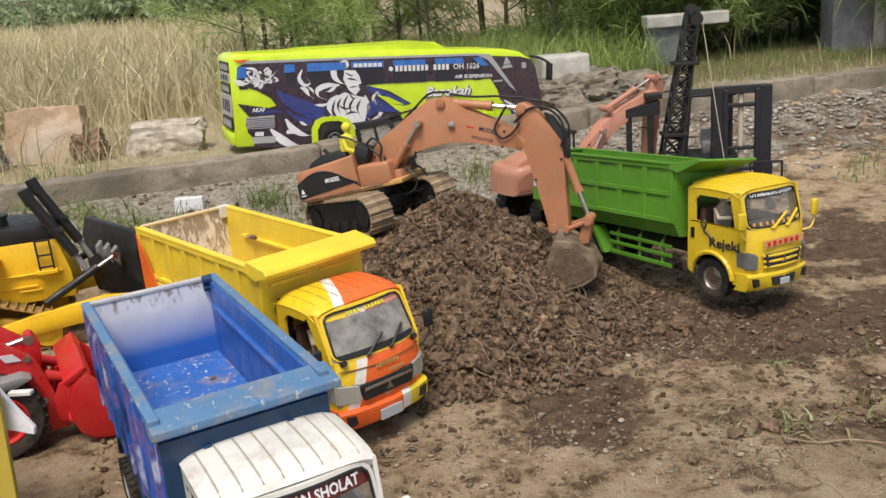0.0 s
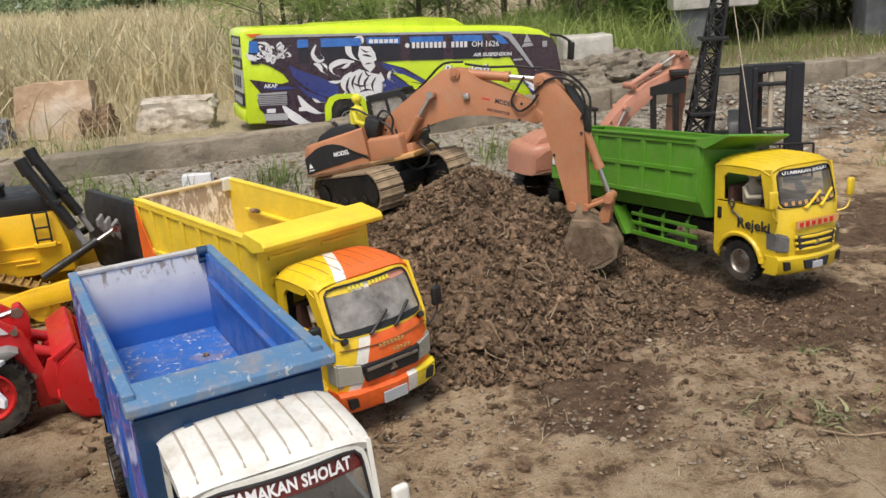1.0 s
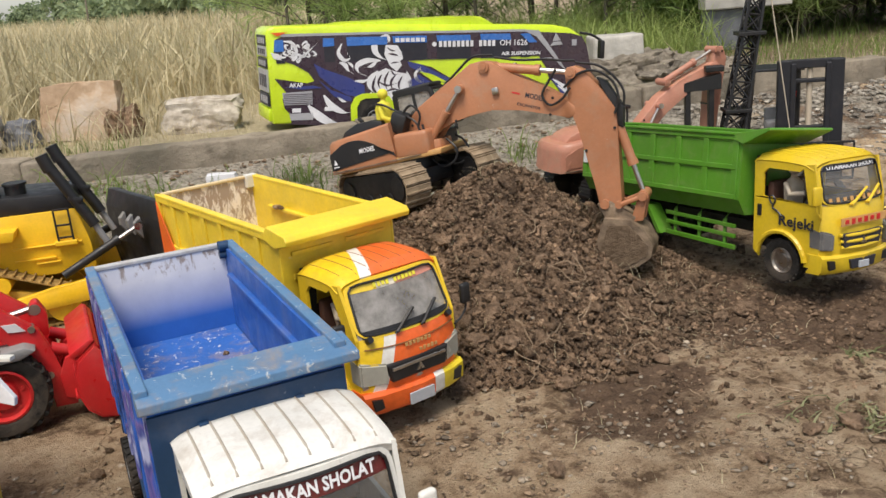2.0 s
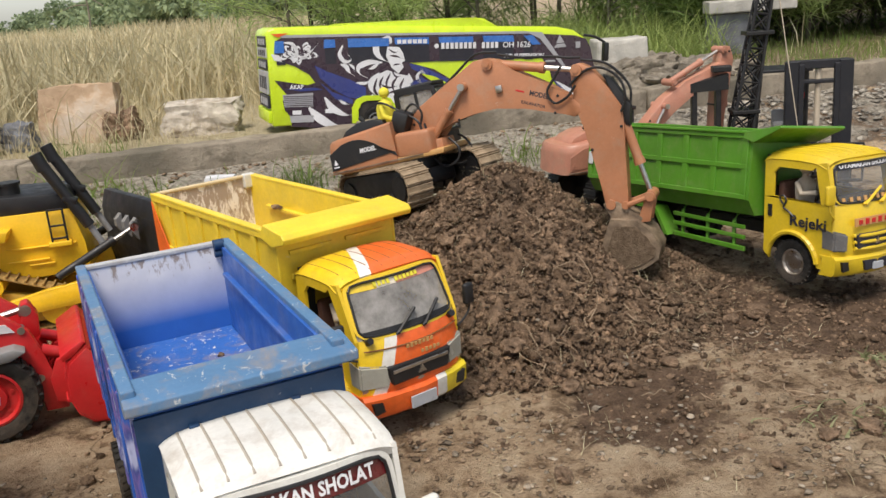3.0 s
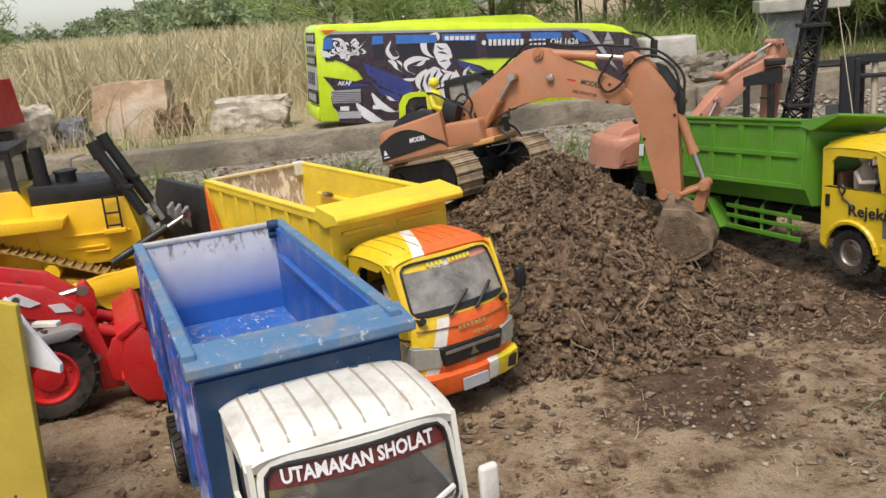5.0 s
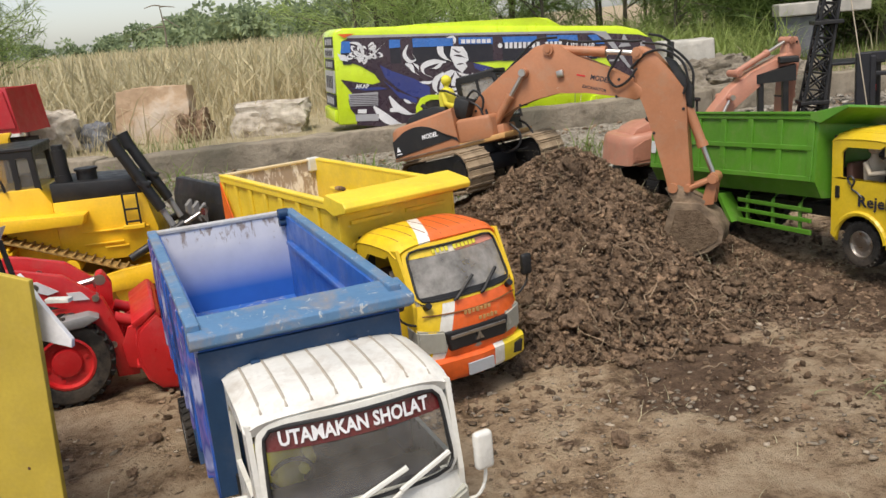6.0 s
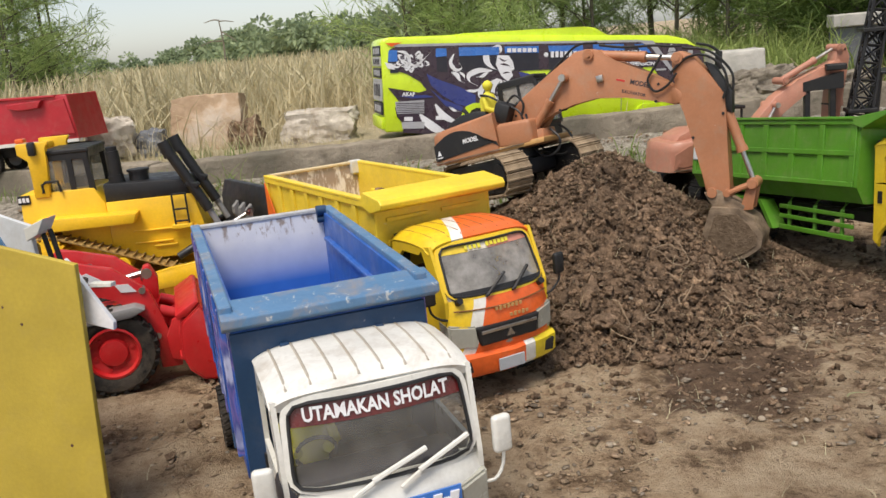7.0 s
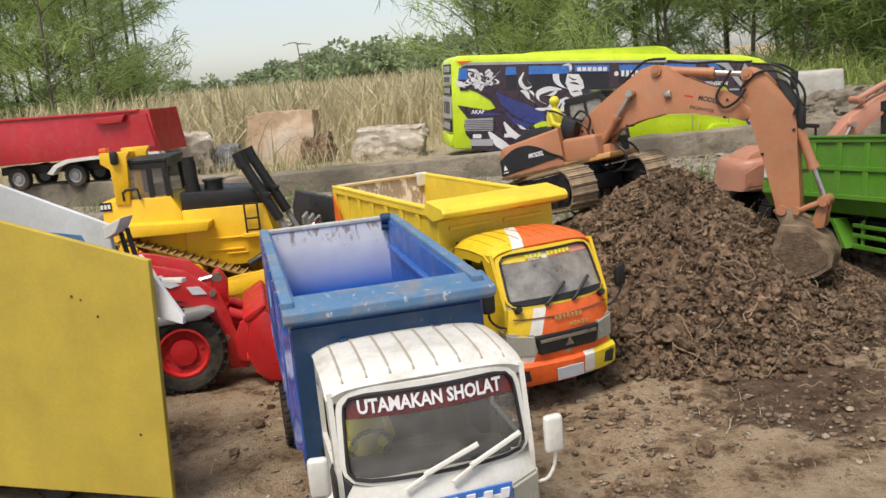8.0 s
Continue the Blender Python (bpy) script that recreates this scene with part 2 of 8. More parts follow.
def thing(name, m, label, category, group="", kind=""):
    ob = new(name)
    ob.empty_display_size = 0.05
    ob.matrix_world = m
    return tagged(ob, label, category, group, kind)


def box(bm, c, s, bev=0.0, rot=None, seg=2):
    r = bmesh.ops.create_cube(bm, size=1)["verts"]
    m = Matrix.Translation(c) @ (rot.to_4x4() if rot else Matrix()) @ Matrix.Diagonal((*s, 1))
    bmesh.ops.transform(bm, matrix=m, verts=r)
    if bev:
        e = {x for v in r for x in v.link_edges}
        bmesh.ops.bevel(bm, geom=list(e), offset=bev, segments=seg, affect="EDGES", profile=0.5)
    return bm


def prism(bm, pts, a, b, axis="y", bev=0.0, seg=2):
    """A polygon of (x, z) drawn from y = a to y = b (axis x: (y, z); axis z: (x, y))."""
    def at(p, w):
        return {"y": (p[0], w, p[1]), "x": (w, p[0], p[1]), "z": (p[0], p[1], w)}[axis]
    lo = [bm.verts.new(at(p, a)) for p in pts]
    hi = [bm.verts.new(at(p, b)) for p in pts]
    n = len(pts)
    faces = [bm.faces.new(lo), bm.faces.new(hi)]
    faces += [bm.faces.new((lo[i], lo[(i + 1) % n], hi[(i + 1) % n], hi[i])) for i in range(n)]
    if bev:
        e = {x for f in faces for x in f.edges}
        bmesh.ops.bevel(bm, geom=list(e), offset=bev, segments=seg, affect="EDGES", profile=0.5)
    return bm


def rim_panel(bm, outer, inner, a, b, axis="y"):
    """A plate with an opening: outer and inner outlines with the same number of points."""
    def at(p, w):
        return {"y": (p[0], w, p[1]), "x": (w, p[0], p[1]), "z": (p[0], p[1], w)}[axis]
    n = len(outer)
    g = [[bm.verts.new(at(p, w)) for p in line] for line in (outer, inner) for w in (a, b)]
    oa, ob_, ia, ib = g
    for i in range(n):
        j = (i + 1) % n
        for q in ((oa[i], oa[j], ia[j], ia[i]), (ob_[i], ob_[j], ib[j], ib[i]), (oa[i], oa[j], ob_[j], ob_[i]), (ia[i], ia[j], ib[j], ib[i])):
            bm.faces.new(q)
    return bm


def cyl(bm, a, b, r, r2=None, n=14):
    a, b = Vector(a), Vector(b)
    d = b - a
    r = bmesh.ops.create_cone(bm, cap_ends=True, segments=n, radius1=r, radius2=r if r2 is None else r2, depth=d.length)["verts"]
    bmesh.ops.transform(bm, matrix=Matrix.Translation((a + b) / 2) @ d.to_track_quat("Z", "Y").to_matrix().to_4x4(), verts=r)
    return bm


def tube(bm, pts, r, n=8, r2=None):
    pts = [Vector(p) for p in pts]
    rings = []
    up = Vector((0.13, 0.31, 0.94)).normalized()
    for i, p in enumerate(pts):
        d = (pts[min(i + 1, len(pts) - 1)] - pts[max(i - 1, 0)]).normalized()
        x = d.cross(up)
        if x.length < 1e-3:
            x = d.cross(Vector((1, 0, 0)))
        x.normalize()
        y = d.cross(x)
        k = r if r2 is None else r + (r2 - r) * i / (len(pts) - 1)
        rings.append([bm.verts.new(p + k * (math.cos(2 * math.pi * j / n) * x + math.sin(2 * math.pi * j / n) * y)) for j in range(n)])
    for q, w in zip(rings, rings[1:]):
        for j in range(n):
            bm.faces.new((q[j], q[(j + 1) % n], w[(j + 1) % n], w[j]))
    bm.faces.new(rings[0])
    bm.faces.new(rings[-1])
    return bm


def loft(bm, rings, caps=True):
    g = [[bm.verts.new(p) for p in ring] for ring in rings]
    n = len(g[0])
    for q, w in zip(g, g[1:]):
        for j in range(n):
            bm.faces.new((q[j], q[(j + 1) % n], w[(j + 1) % n], w[j]))
    if caps:
        bm.faces.new(g[0])
        bm.faces.new(g[-1])
    return bm


def arc(cx, cz, r, a0, a1, n):
    return [(cx + r * math.cos(radians(a0 + (a1 - a0) * i / n)), cz + r * math.sin(radians(a0 + (a1 - a0) * i / n))) for i in range(n + 1)]


def bend(pts, n=24):
    """A smooth line through the points (Catmull-Rom)."""
    p = [Vector(q) for q in pts]
    p = [2 * p[0] - p[1]] + p + [2 * p[-1] - p[-2]]
    out = []
    m = len(p) - 3
    for i in range(n + 1):
        s = min(i / n * m, m - 1e-6)
        k, f = int(s), s - int(s)
        a, b, c, d = p[k:k + 4]
        out.append(0.5 * (2 * b + (c - a) * f + (2 * a - 5 * b + 4 * c - d) * f * f + (3 * b - a - 3 * c + d) * f ** 3))
    return out


def lettering(text, height, m, material, parent, width=None, label="", name="lettering", bold=0.0, shear=0.0):
    cu = bpy.data.curves.new("lettering", "FONT")
    cu.body, cu.size, cu.align_x, cu.align_y, cu.extrude, cu.offset, cu.shear = text, 1.0, "CENTER", "CENTER", 0.012, bold, shear
    cu.resolution_u = 2
    tmp = bpy.data.objects.new("lettering", cu)
    me = bpy.data.meshes.new_from_object(tmp)
    bpy.data.objects.remove(tmp)
    xs = [v.co.x for v in me.vertices]
    ys = [v.co.y for v in me.vertices]
    k = height / (max(ys) - min(ys))
    kx = width / (max(xs) - min(xs)) if width else k
    cx, cy = (max(xs) + min(xs)) / 2, (max(ys) + min(ys)) / 2
    me.transform(m @ Matrix.Diagonal((kx, k, k, 1)) @ Matrix.Translation((-cx, -cy, 0)))
    me.materials.clear()
    me.materials.append(material)
    ob = new(name, me)
    ob.parent = parent
    return tagged(ob, label) if label else ob


SHARED = {}


def shared_part(key, name, make, material, parent, m, label="", smooth=True):
    if key not in SHARED:
        bm = bmesh.new()
        make(bm)
        me = bpy.data.meshes.new(name)
        bmesh.ops.recalc_face_normals(bm, faces=bm.faces)
        bm.to_mesh(me)
        bm.free()
        me.materials.append(material)
        if smooth:
            me.shade_smooth()
            me.set_sharp_from_angle(angle=radians(35))
        SHARED[key] = me
    ob = new(name, SHARED[key])
    ob.parent = parent
    ob.matrix_local = m
    if label:
        tagged(ob, label)
    return ob


def spin(bm, profile, n=28):
    """Turns (r, y) about the y axis."""
    g = [[bm.verts.new((r * math.cos(2 * math.pi * i / n), y, r * math.sin(2 * math.pi * i / n))) for r, y in profile] for i in range(n)]
    for i in range(n):
        q, w = g[i], g[(i + 1) % n]
        for j in range(len(profile) - 1):
            bm.faces.new((q[j], q[j + 1], w[j + 1], w[j]))
    return bm


def wheel(parent, x, y, z, r, w, rim_mat, out, lugs=26, rim=0.58, turn=0.0, rim_label="", split=False):
    """A tyre with tread blocks and a dished rim; out is +1 or -1, the side that shows."""
    def tyre(bm):
        h = w / 2
        spin(bm, [(r * rim, -h * .8), (r * .72, -h), (r * .9, -h * .98), (r * .965, -h * .8), (r * .965, h * .8), (r * .9, h * .98), (r * .72, h), (r * rim, h * .8)], 32)
        for i in range(0 if split else lugs):
            a = 2 * math.pi * i / lugs
            for sgn in (-1, 1):
                rot = Matrix.Rotation(-a - sgn * 0.05, 3, "Y")
                box(bm, rot @ Vector((r * .955, sgn * h * .52, 0)), (r * .09, h * .85, r * 3.6 / lugs), 0, rot @ Matrix.Rotation(sgn * 0.35, 3, "X"))

    def disc(bm):
        h = w / 2
        spin(bm, [(r * rim * 1.02, h * .86), (r * rim * .93, h * .9), (r * rim * .86, h * .55), (r * rim * .55, h * .45), (r * rim * .5, h * .75), (r * rim * .3, h * .8), (0.0005, h * .8)], 24)
        spin(bm, [(r * rim * 1.02, -h * .8), (0.0005, -h * .6)], 16)
        for i in range(6):
            a = 2 * math.pi * i / 6
            p = Vector((r * rim * .7 * math.cos(a), h * .48, r * rim * .7 * math.sin(a)))
            cyl(bm, p, p + Vector((0, h * .12, 0)), r * .045, n=6)
    m = pose(x, y, z) @ (Matrix() if out > 0 else Matrix.Rotation(math.pi, 4, "Z")) @ Matrix.Rotation(turn, 4, "Y")
    t = shared_part(("tyre", r, w, lugs, rim), "tyre", tyre, M_RUBBER, parent, m, "dusty black rubber tyre")
    for i in range(lugs if split else 0):
        for sgn in (-1, 1):
            rot = Matrix.Rotation(-2 * math.pi * i / lugs - sgn * 0.05, 4, "Y")
            shared_part(("tread", r, w, lugs), "tread_block", lambda bm: box(bm, (0, 0, 0), (r * .10, w * .425, r * 3.6 / lugs), .0015, seg=1), M_RUBBER, t, rot @ Matrix.Translation((r * .958, sgn * w * .26, 0)) @ Matrix.Rotation(sgn * 0.35, 4, "X"), smooth=False)
    shared_part(("rim", r, w, rim, rim_mat.name), "rim", disc, rim_mat, t, Matrix(), rim_label)
    return t


# ---- lay of the land ----
KERB = [(-9.0, 4.05), (-4.0, 3.42), (-1.72, 3.27), (9.0, 7.4)]        # front edge of the concrete kerb


def kerb_gap(x, y):
    """How far a point lies in front of the kerb line (behind: minus)."""
    best = 1e9
    for (ax, ay), (bx, by) in zip(KERB, KERB[1:]):
        dx, dy = bx - ax, by - ay
        k = max(0.0, min(1.0, ((x - ax) * dx + (y - ay) * dy) / (dx * dx + dy * dy)))
        d = math.hypot(x - ax - k * dx, y - ay - k * dy)
        if d < abs(best):
            best = d if (x - ax) * dy - (y - ay) * dx > 0 else -d
    return best


def smooth(a, b, v):
    v = max(0.0, min(1.0, (v - a) / (b - a)))
    return v * v * (3 - 2 * v)


PEAK = (0.08, 2.42)


def mound_height(x, y):
    dx, dy = x - PEAK[0], y - PEAK[1]
    d = math.hypot(dx / (0.53 if dx > 0 else 0.66), dy / (0.66 if dy < 0 else 0.85))
    d *= 1 + 0.10 * noise.noise((x * 4, y * 4, 3.0))
    h = 0.335 * max(0.0, 1 - d) ** (1.08 + 0.25 * smooth(0.0, 0.25, dx))
    h = min(h, 0.30 + (h - 0.30) * 0.6) if h > 0.30 else h
    # hollow where the bucket digs
    h *= 1 - 0.8 * math.exp(-((x - 0.41) / 0.10) ** 2 - ((y - 2.36) / 0.12) ** 2)
    return h


def ground_height(x, y):
    g = kerb_gap(x, y)
    z = 0.0
    if g < 0.95:
        z = 0.175 * smooth(0.95, 0.05, g) if g > 0 else 0.175 + 0.07 * smooth(0.0, -0.12, g) - 0.075 * smooth(-0.7, 0.3, x) * (1 - smooth(0.9, 1.5, x)) * smooth(-0.08, -0.2, g)
    z += 0.006 * noise.noise((x * 3, y * 3, 0)) + 0.004 * noise.noise((x * 11, y * 11, 5))
    return z


def terrain(x, y):
    return max(ground_height(x, y), mound_height(x, y))


# ---- joined scatter ("stuff") ----
def mesh_object(name, verts, faces_flat, face_size, material, label, category, kind="stuff", smooth_it=False):
    me = bpy.data.meshes.new(name)
    nf = len(faces_flat) // face_size
    me.vertices.add(len(verts))
    me.vertices.foreach_set("co", np.asarray(verts, np.float32).ravel())
    me.loops.add(len(faces_flat))
    me.loops.foreach_set("vertex_index", np.asarray(faces_flat, np.int32))
    me.polygons.add(nf)
    me.polygons.foreach_set("loop_start", np.arange(nf, dtype=np.int32) * face_size)
    me.update(calc_edges=True)
    me.validate()
    me.materials.append(material)
    if smooth_it:
        me.shade_smooth()
    ob = new(name, me)
    return tagged(ob, label, category, kind=kind)


def lump_templates(level, count, rough, seed):
    out = []
    for k in range(count):
        bm = bmesh.new()
        bmesh.ops.create_icosphere(bm, subdivisions=level, radius=1)
        for v in bm.verts:
            q = v.co * 1.6 + Vector((k * 7.3 + seed, k * 3.1, 0))
            v.co *= 1 + rough * noise.noise(q) + rough * 0.6 * noise.noise(q * 2.7)
        bm.verts.index_update()
        vs = np.array([v.co[:] for v in bm.verts])
        fs = np.array([[v.index for v in f.verts] for f in bm.faces])
        bm.free()
        out.append((vs, fs))
    return out


def lumps(name, places, material, label, category, level=2, rough=0.35, seed=1, flat=0.75):
    """places: rows of x, y, z, size."""
    rng = np.random.default_rng(seed)
    temp = lump_templates(level, 9, rough, seed)
    vs, fs, n = [], [], 0
    for x, y, z, s in places:
        tv, tf = temp[rng.integers(9)]
        a, b = rng.uniform(0, 6.283, 2)
        ca, sa, cb, sb = math.cos(a), math.sin(a), math.cos(b), math.sin(b)
        R = np.array([[ca, -sa, 0], [sa, ca, 0], [0, 0, 1]]) @ np.diag([1, rng.uniform(.5, 1), flat * rng.uniform(.75, 1.25)]) @ np.array([[cb, 0, sb], [0, 1, 0], [-sb, 0, cb]])
        vs.append(tv @ R.T * s + (x, y, z))
        fs.append(tf + n)
        n += len(tv)
    return mesh_object(name, np.vstack(vs), np.vstack(fs).ravel(), 3, material, label, category)


def blades(name, roots, material, label, category, seed=1, lean=0.35, width=0.004, joints=3):
    """roots: rows of x, y, z, height. Bent tapering strips."""
    rng = np.random.default_rng(seed)
    r = np.asarray(roots)
    n = len(r)
    a = rng.uniform(0, 6.283, n)
    f = rng.uniform(0, 6.283, n)
    bendy = rng.uniform(0.1, 1.0, n) * lean
    w = width * rng.uniform(0.6, 1.4, n) * np.clip(r[:, 3] / 0.25, 0.5, 2.0)
    d = np.stack([np.cos(a), np.sin(a), np.zeros(n)], 1)
    side = np.stack([np.cos(f), np.sin(f), np.zeros(n)], 1)
    vs = []
    for j in range(joints + 1):
        k = j / joints
        c = r[:, :3] + d * (bendy * r[:, 3] * k * k * 1.3)[:, None]
        c[:, 2] += r[:, 3] * (k - 0.45 * bendy * k * k)
        half = (w * (1 - 0.85 * k))[:, None]
        vs += [c - side * half, c + side * half]
    v = np.stack(vs, 1).reshape(-1, 3)
    m = 2 * (joints + 1)
    base = (np.arange(n) * m)[:, None, None]
    quad = np.array([[2 * j, 2 * j + 1, 2 * j + 3, 2 * j + 2] for j in range(joints)])[None]
    return mesh_object(name, v, (base + quad).ravel(), 4, material, label, category)


def dampness(x, y):
    """How far the earth is dark and damp, 0 to 1, round the heap and the wheel ruts."""
    x += 0.05 * noise.noise((x * 5, y * 5, 1)) + 0.02 * noise.noise((x * 17, y * 17, 1))
    y += 0.04 * noise.noise((x * 5, y * 5, 7)) + 0.02 * noise.noise((x * 17, y * 17, 7))
    red = 1.15 - 0.80 * math.hypot((x - 0.18) / 0.66, (y - 2.32) / 0.58)
    for cx, cy, rx, ry, k in DAMP:
        d = math.hypot((x - cx) / rx, (y - cy) / ry)
        red = max(red, k * (1.25 - 0.75 * d))
    return max(0.0, min(1.0, red))


# damp dark patches: centre, half widths, strength
DAMP = [(0.32, 1.72, 0.14, 0.12, 1.0), (0.25, 1.62, 0.07, 0.05, 0.7), (0.40, 1.83, 0.12, 0.08, 0.8), (0.68, 2.12, 0.34, 0.16, 1.05), (0.92, 2.02, 0.28, 0.12, 0.95), (0.47, 2.10, 0.14, 0.10, 0.95), (1.10, 2.20, 0.30, 0.16, 0.7), (0.47, 1.55, 0.12, 0.035, 0.6), (0.60, 1.68, 0.10, 0.03, 0.65),
        (0.80, 1.62, 0.16, 0.04, 0.6), (0.95, 1.80, 0.14, 0.05, 0.65), (-0.05, 1.62, 0.10, 0.03, 0.5), (0.10, 1.50, 0.08, 0.03, 0.5), (1.35, 2.0, 0.25, 0.06, 0.6), (0.62, 1.42, 0.14, 0.03, 0.5), (1.25, 2.55, 0.30, 0.22, 0.58), (1.0, 1.66, 0.22, 0.08, 0.62), (1.22, 1.86, 0.22, 0.10, 0.62), (0.88, 1.45, 0.18, 0.05, 0.58), (1.6, 2.3, 0.3, 0.2, 0.6),
        (1.05, 2.15, 0.55, 0.32, 0.68), (1.40, 2.75, 0.70, 0.50, 0.70), (0.98, 1.60, 0.36, 0.18, 0.62), (1.5, 1.9, 0.4, 0.3, 0.66)]


# ---- ground: one sheet to the horizon ----
def ground_material():
    m, t, b = nodes_of("bare_earth", 0.95, 0, 0.2)
    at = t.nodes.new("ShaderNodeAttribute")
    at.attribute_name = "soil"
    sep = t.nodes.new("ShaderNodeSeparateColor")
    t.links.new(at.outputs["Color"], sep.inputs[0])
    dry = ramp(t, noise_of(t, 9, 10, 0.74, dist=0.15), [(0.38, (0.16, 0.105, 0.063)), (0.43, (0.30, 0.21, 0.13)), (0.48, (0.46, 0.335, 0.215)), (0.60, (0.59, 0.46, 0.312))])
    specks = ramp(t, noise_of(t, 75, 8, 0.75), [(0.34, (0.42, 0.39, 0.36)), (0.42, (0.94, 0.93, 0.92)), (0.60, (1, 1, 1)), (0.68, (1.25, 1.23, 1.2))])
    dry = mix(t, 1.0, dry, specks, "MULTIPLY")
    broad = ramp(t, noise_of(t, 1.1, 5, 0.6), [(0.36, (0.74, 0.72, 0.70)), (0.5, (1, 1, 1)), (0.64, (1.1, 1.09, 1.07))])
    dry = mix(t, 1.0, dry, broad, "MULTIPLY")
    vor = t.nodes.new("ShaderNodeTexVoronoi")
    vor.feature = "DISTANCE_TO_EDGE"
    vor.inputs["Scale"].default_value = 4.2
    wp = t.nodes.new("ShaderNodeTexNoise")
    wp.inputs["Scale"].default_value, wp.inputs["Detail"].default_value = 6.0, 5.0
    tcv = t.nodes.new("ShaderNodeTexCoord")
    t.links.new(tcv.outputs["Object"], wp.inputs["Vector"])
    vm = t.nodes.new("ShaderNodeVectorMath")
    vm.operation = "MULTIPLY_ADD"
    vm.inputs[1].default_value = (0.22, 0.22, 0.22)
    t.links.new(wp.outputs["Color"], vm.inputs[0])
    t.links.new(tcv.outputs["Object"], vm.inputs[2])
    t.links.new(vm.outputs[0], vor.inputs["Vector"])
    crack = ramp(t, vor.outputs["Distance"], [(0.0, (0.28, 0.25, 0.22)), (0.014, (1, 1, 1))])
    some = ramp(t, noise_of(t, 2.2, 3), [(0.5, (0, 0, 0)), (0.6, (0.8, 0.8, 0.8))])
    dry = mix(t, some, dry, mix(t, 1.0, dry, crack, "MULTIPLY"))
    # dark tone for damp earth, and for the shade painted under the trees
    damp = ramp(t, noise_of(t, 26, 8, 0.72), [(0.3, (0.065, 0.041, 0.026)), (0.7, (0.25, 0.165, 0.107))])
    wob = noise_of(t, 5.5, 8, 0.68)
    add = t.nodes.new("ShaderNodeMath")
    add.operation = "MULTIPLY_ADD"
    add.inputs[1].default_value, add.inputs[2].default_value = 1.7, -0.85
    t.links.new(wob, add.inputs[0])
    s1 = t.nodes.new("ShaderNodeMath")
    s1.operation = "ADD"
    t.links.new(sep.outputs["Red"], s1.inputs[0])
    t.links.new(add.outputs[0], s1.inputs[1])
    k = ramp(t, s1.outputs[0], [(0.48, (0, 0, 0)), (0.62, (1, 1, 1))])
    col = mix(t, k, dry, damp)
    grav = ramp(t, noise_of(t, 40, 8, 0.7), [(0.36, (0.18, 0.158, 0.125)), (0.60, (0.50, 0.45, 0.365))])
    s2 = t.nodes.new("ShaderNodeMath")
    s2.operation = "ADD"
    t.links.new(sep.outputs["Green"], s2.inputs[0])
    t.links.new(add.outputs[0], s2.inputs[1])
    k2 = ramp(t, s2.outputs[0], [(0.35, (0, 0, 0)), (0.65, (1, 1, 1))])
    col = mix(t, k2, col, grav)
    stubble = ramp(t, noise_of(t, 3, 9, 0.7), [(0.3, (0.38, 0.315, 0.195)), (0.7, (0.65, 0.57, 0.39))])
    col = mix(t, sep.outputs["Blue"], col, stubble)
    t.links.new(col, b.inputs["Base Color"])
    h = mix(t, 0.5, noise_of(t, 45, 10, 0.72), noise_of(t, 170, 6, 0.7))
    bump(t, b, h, 1.0, 0.03)
    return m


def graded(lo, hi, step, far, grow=1.35):
    mid = list(np.arange(lo, hi, step))
    a, b, s = [lo], [mid[-1]], step
    while b[-1] < far:
        s *= grow
        b.append(b[-1] + s)
    s = step
    while a[-1] > -far:
        s *= grow
        a.append(a[-1] - s)
    return np.array(a[:0:-1] + mid + b[1:])


def build_ground():
    xs, ys = graded(-1.5, 2.1, 0.015, 400), graded(0.9, 4.2, 0.015, 400)
    nx, ny = len(xs), len(ys)
    vs = np.zeros((ny, nx, 3))
    soil = np.zeros((ny, nx, 4), np.float32)
    for j, y in enumerate(ys):
        for i, x in enumerate(xs):
            near = abs(x) < 6 and abs(y) < 9
            if near:
                g = kerb_gap(x, y)
                z = ground_height(x, y)
                red = dampness(x, y)
                q = Vector((x * 28, y * 28, 2))
                crust = smooth(0.75, 0.2, g) * smooth(0.0, 0.06, g)
                z += (0.0035 + 0.006 * red) * (noise.noise(q) + 0.6 * noise.noise(q * 2.3)) - crust * 0.022 * abs(noise.noise(q * 0.35)) + crust * 0.010 * noise.noise(q * 0.8)
                green = smooth(0.95, 0.40, g) * (1 - 0.45 * smooth(0.5, 1.2, x))
                red = max(red, 0.75 * smooth(0.7, 1.3, x) * smooth(0.9, 0.5, g))
                blue = smooth(-0.02, -0.15, g) * (1 - 0.65 * smooth(0.4, 0.9, x))
            else:
                z, red, green = 0.245, 0.0, 0.0
                blue = 1.0 if (y > 3.2) else smooth(4.0, 8.0, math.hypot(x, y))
                z = 0.245 if y > 4 else 0.0
            # below the trees their shade is put into the soil colour
            if y > 5.2 and x > -0.22 * y:
                blue, green, red = (0.45, 0.0, 0.6) if x < 0.12 * y else (0.2, 0.0, 0.9)
            vs[j, i] = x, y, z
            soil[j, i] = max(0, min(1, red)), green, blue, 1
    idx = np.arange(nx * ny).reshape(ny, nx)
    q = np.stack([idx[:-1, :-1], idx[:-1, 1:], idx[1:, 1:], idx[1:, :-1]], -1)
    ob = mesh_object("ground", vs.reshape(-1, 3), q.ravel(), 4, ground_material(), "dry cracked brown earth, damp dark patches, grey gravel and shade painted under trees", "ground", "structure", True)
    la = ob.data.attributes.new("soil", "FLOAT_COLOR", "POINT")
    la.data.foreach_set("color", soil.ravel())


build_ground()


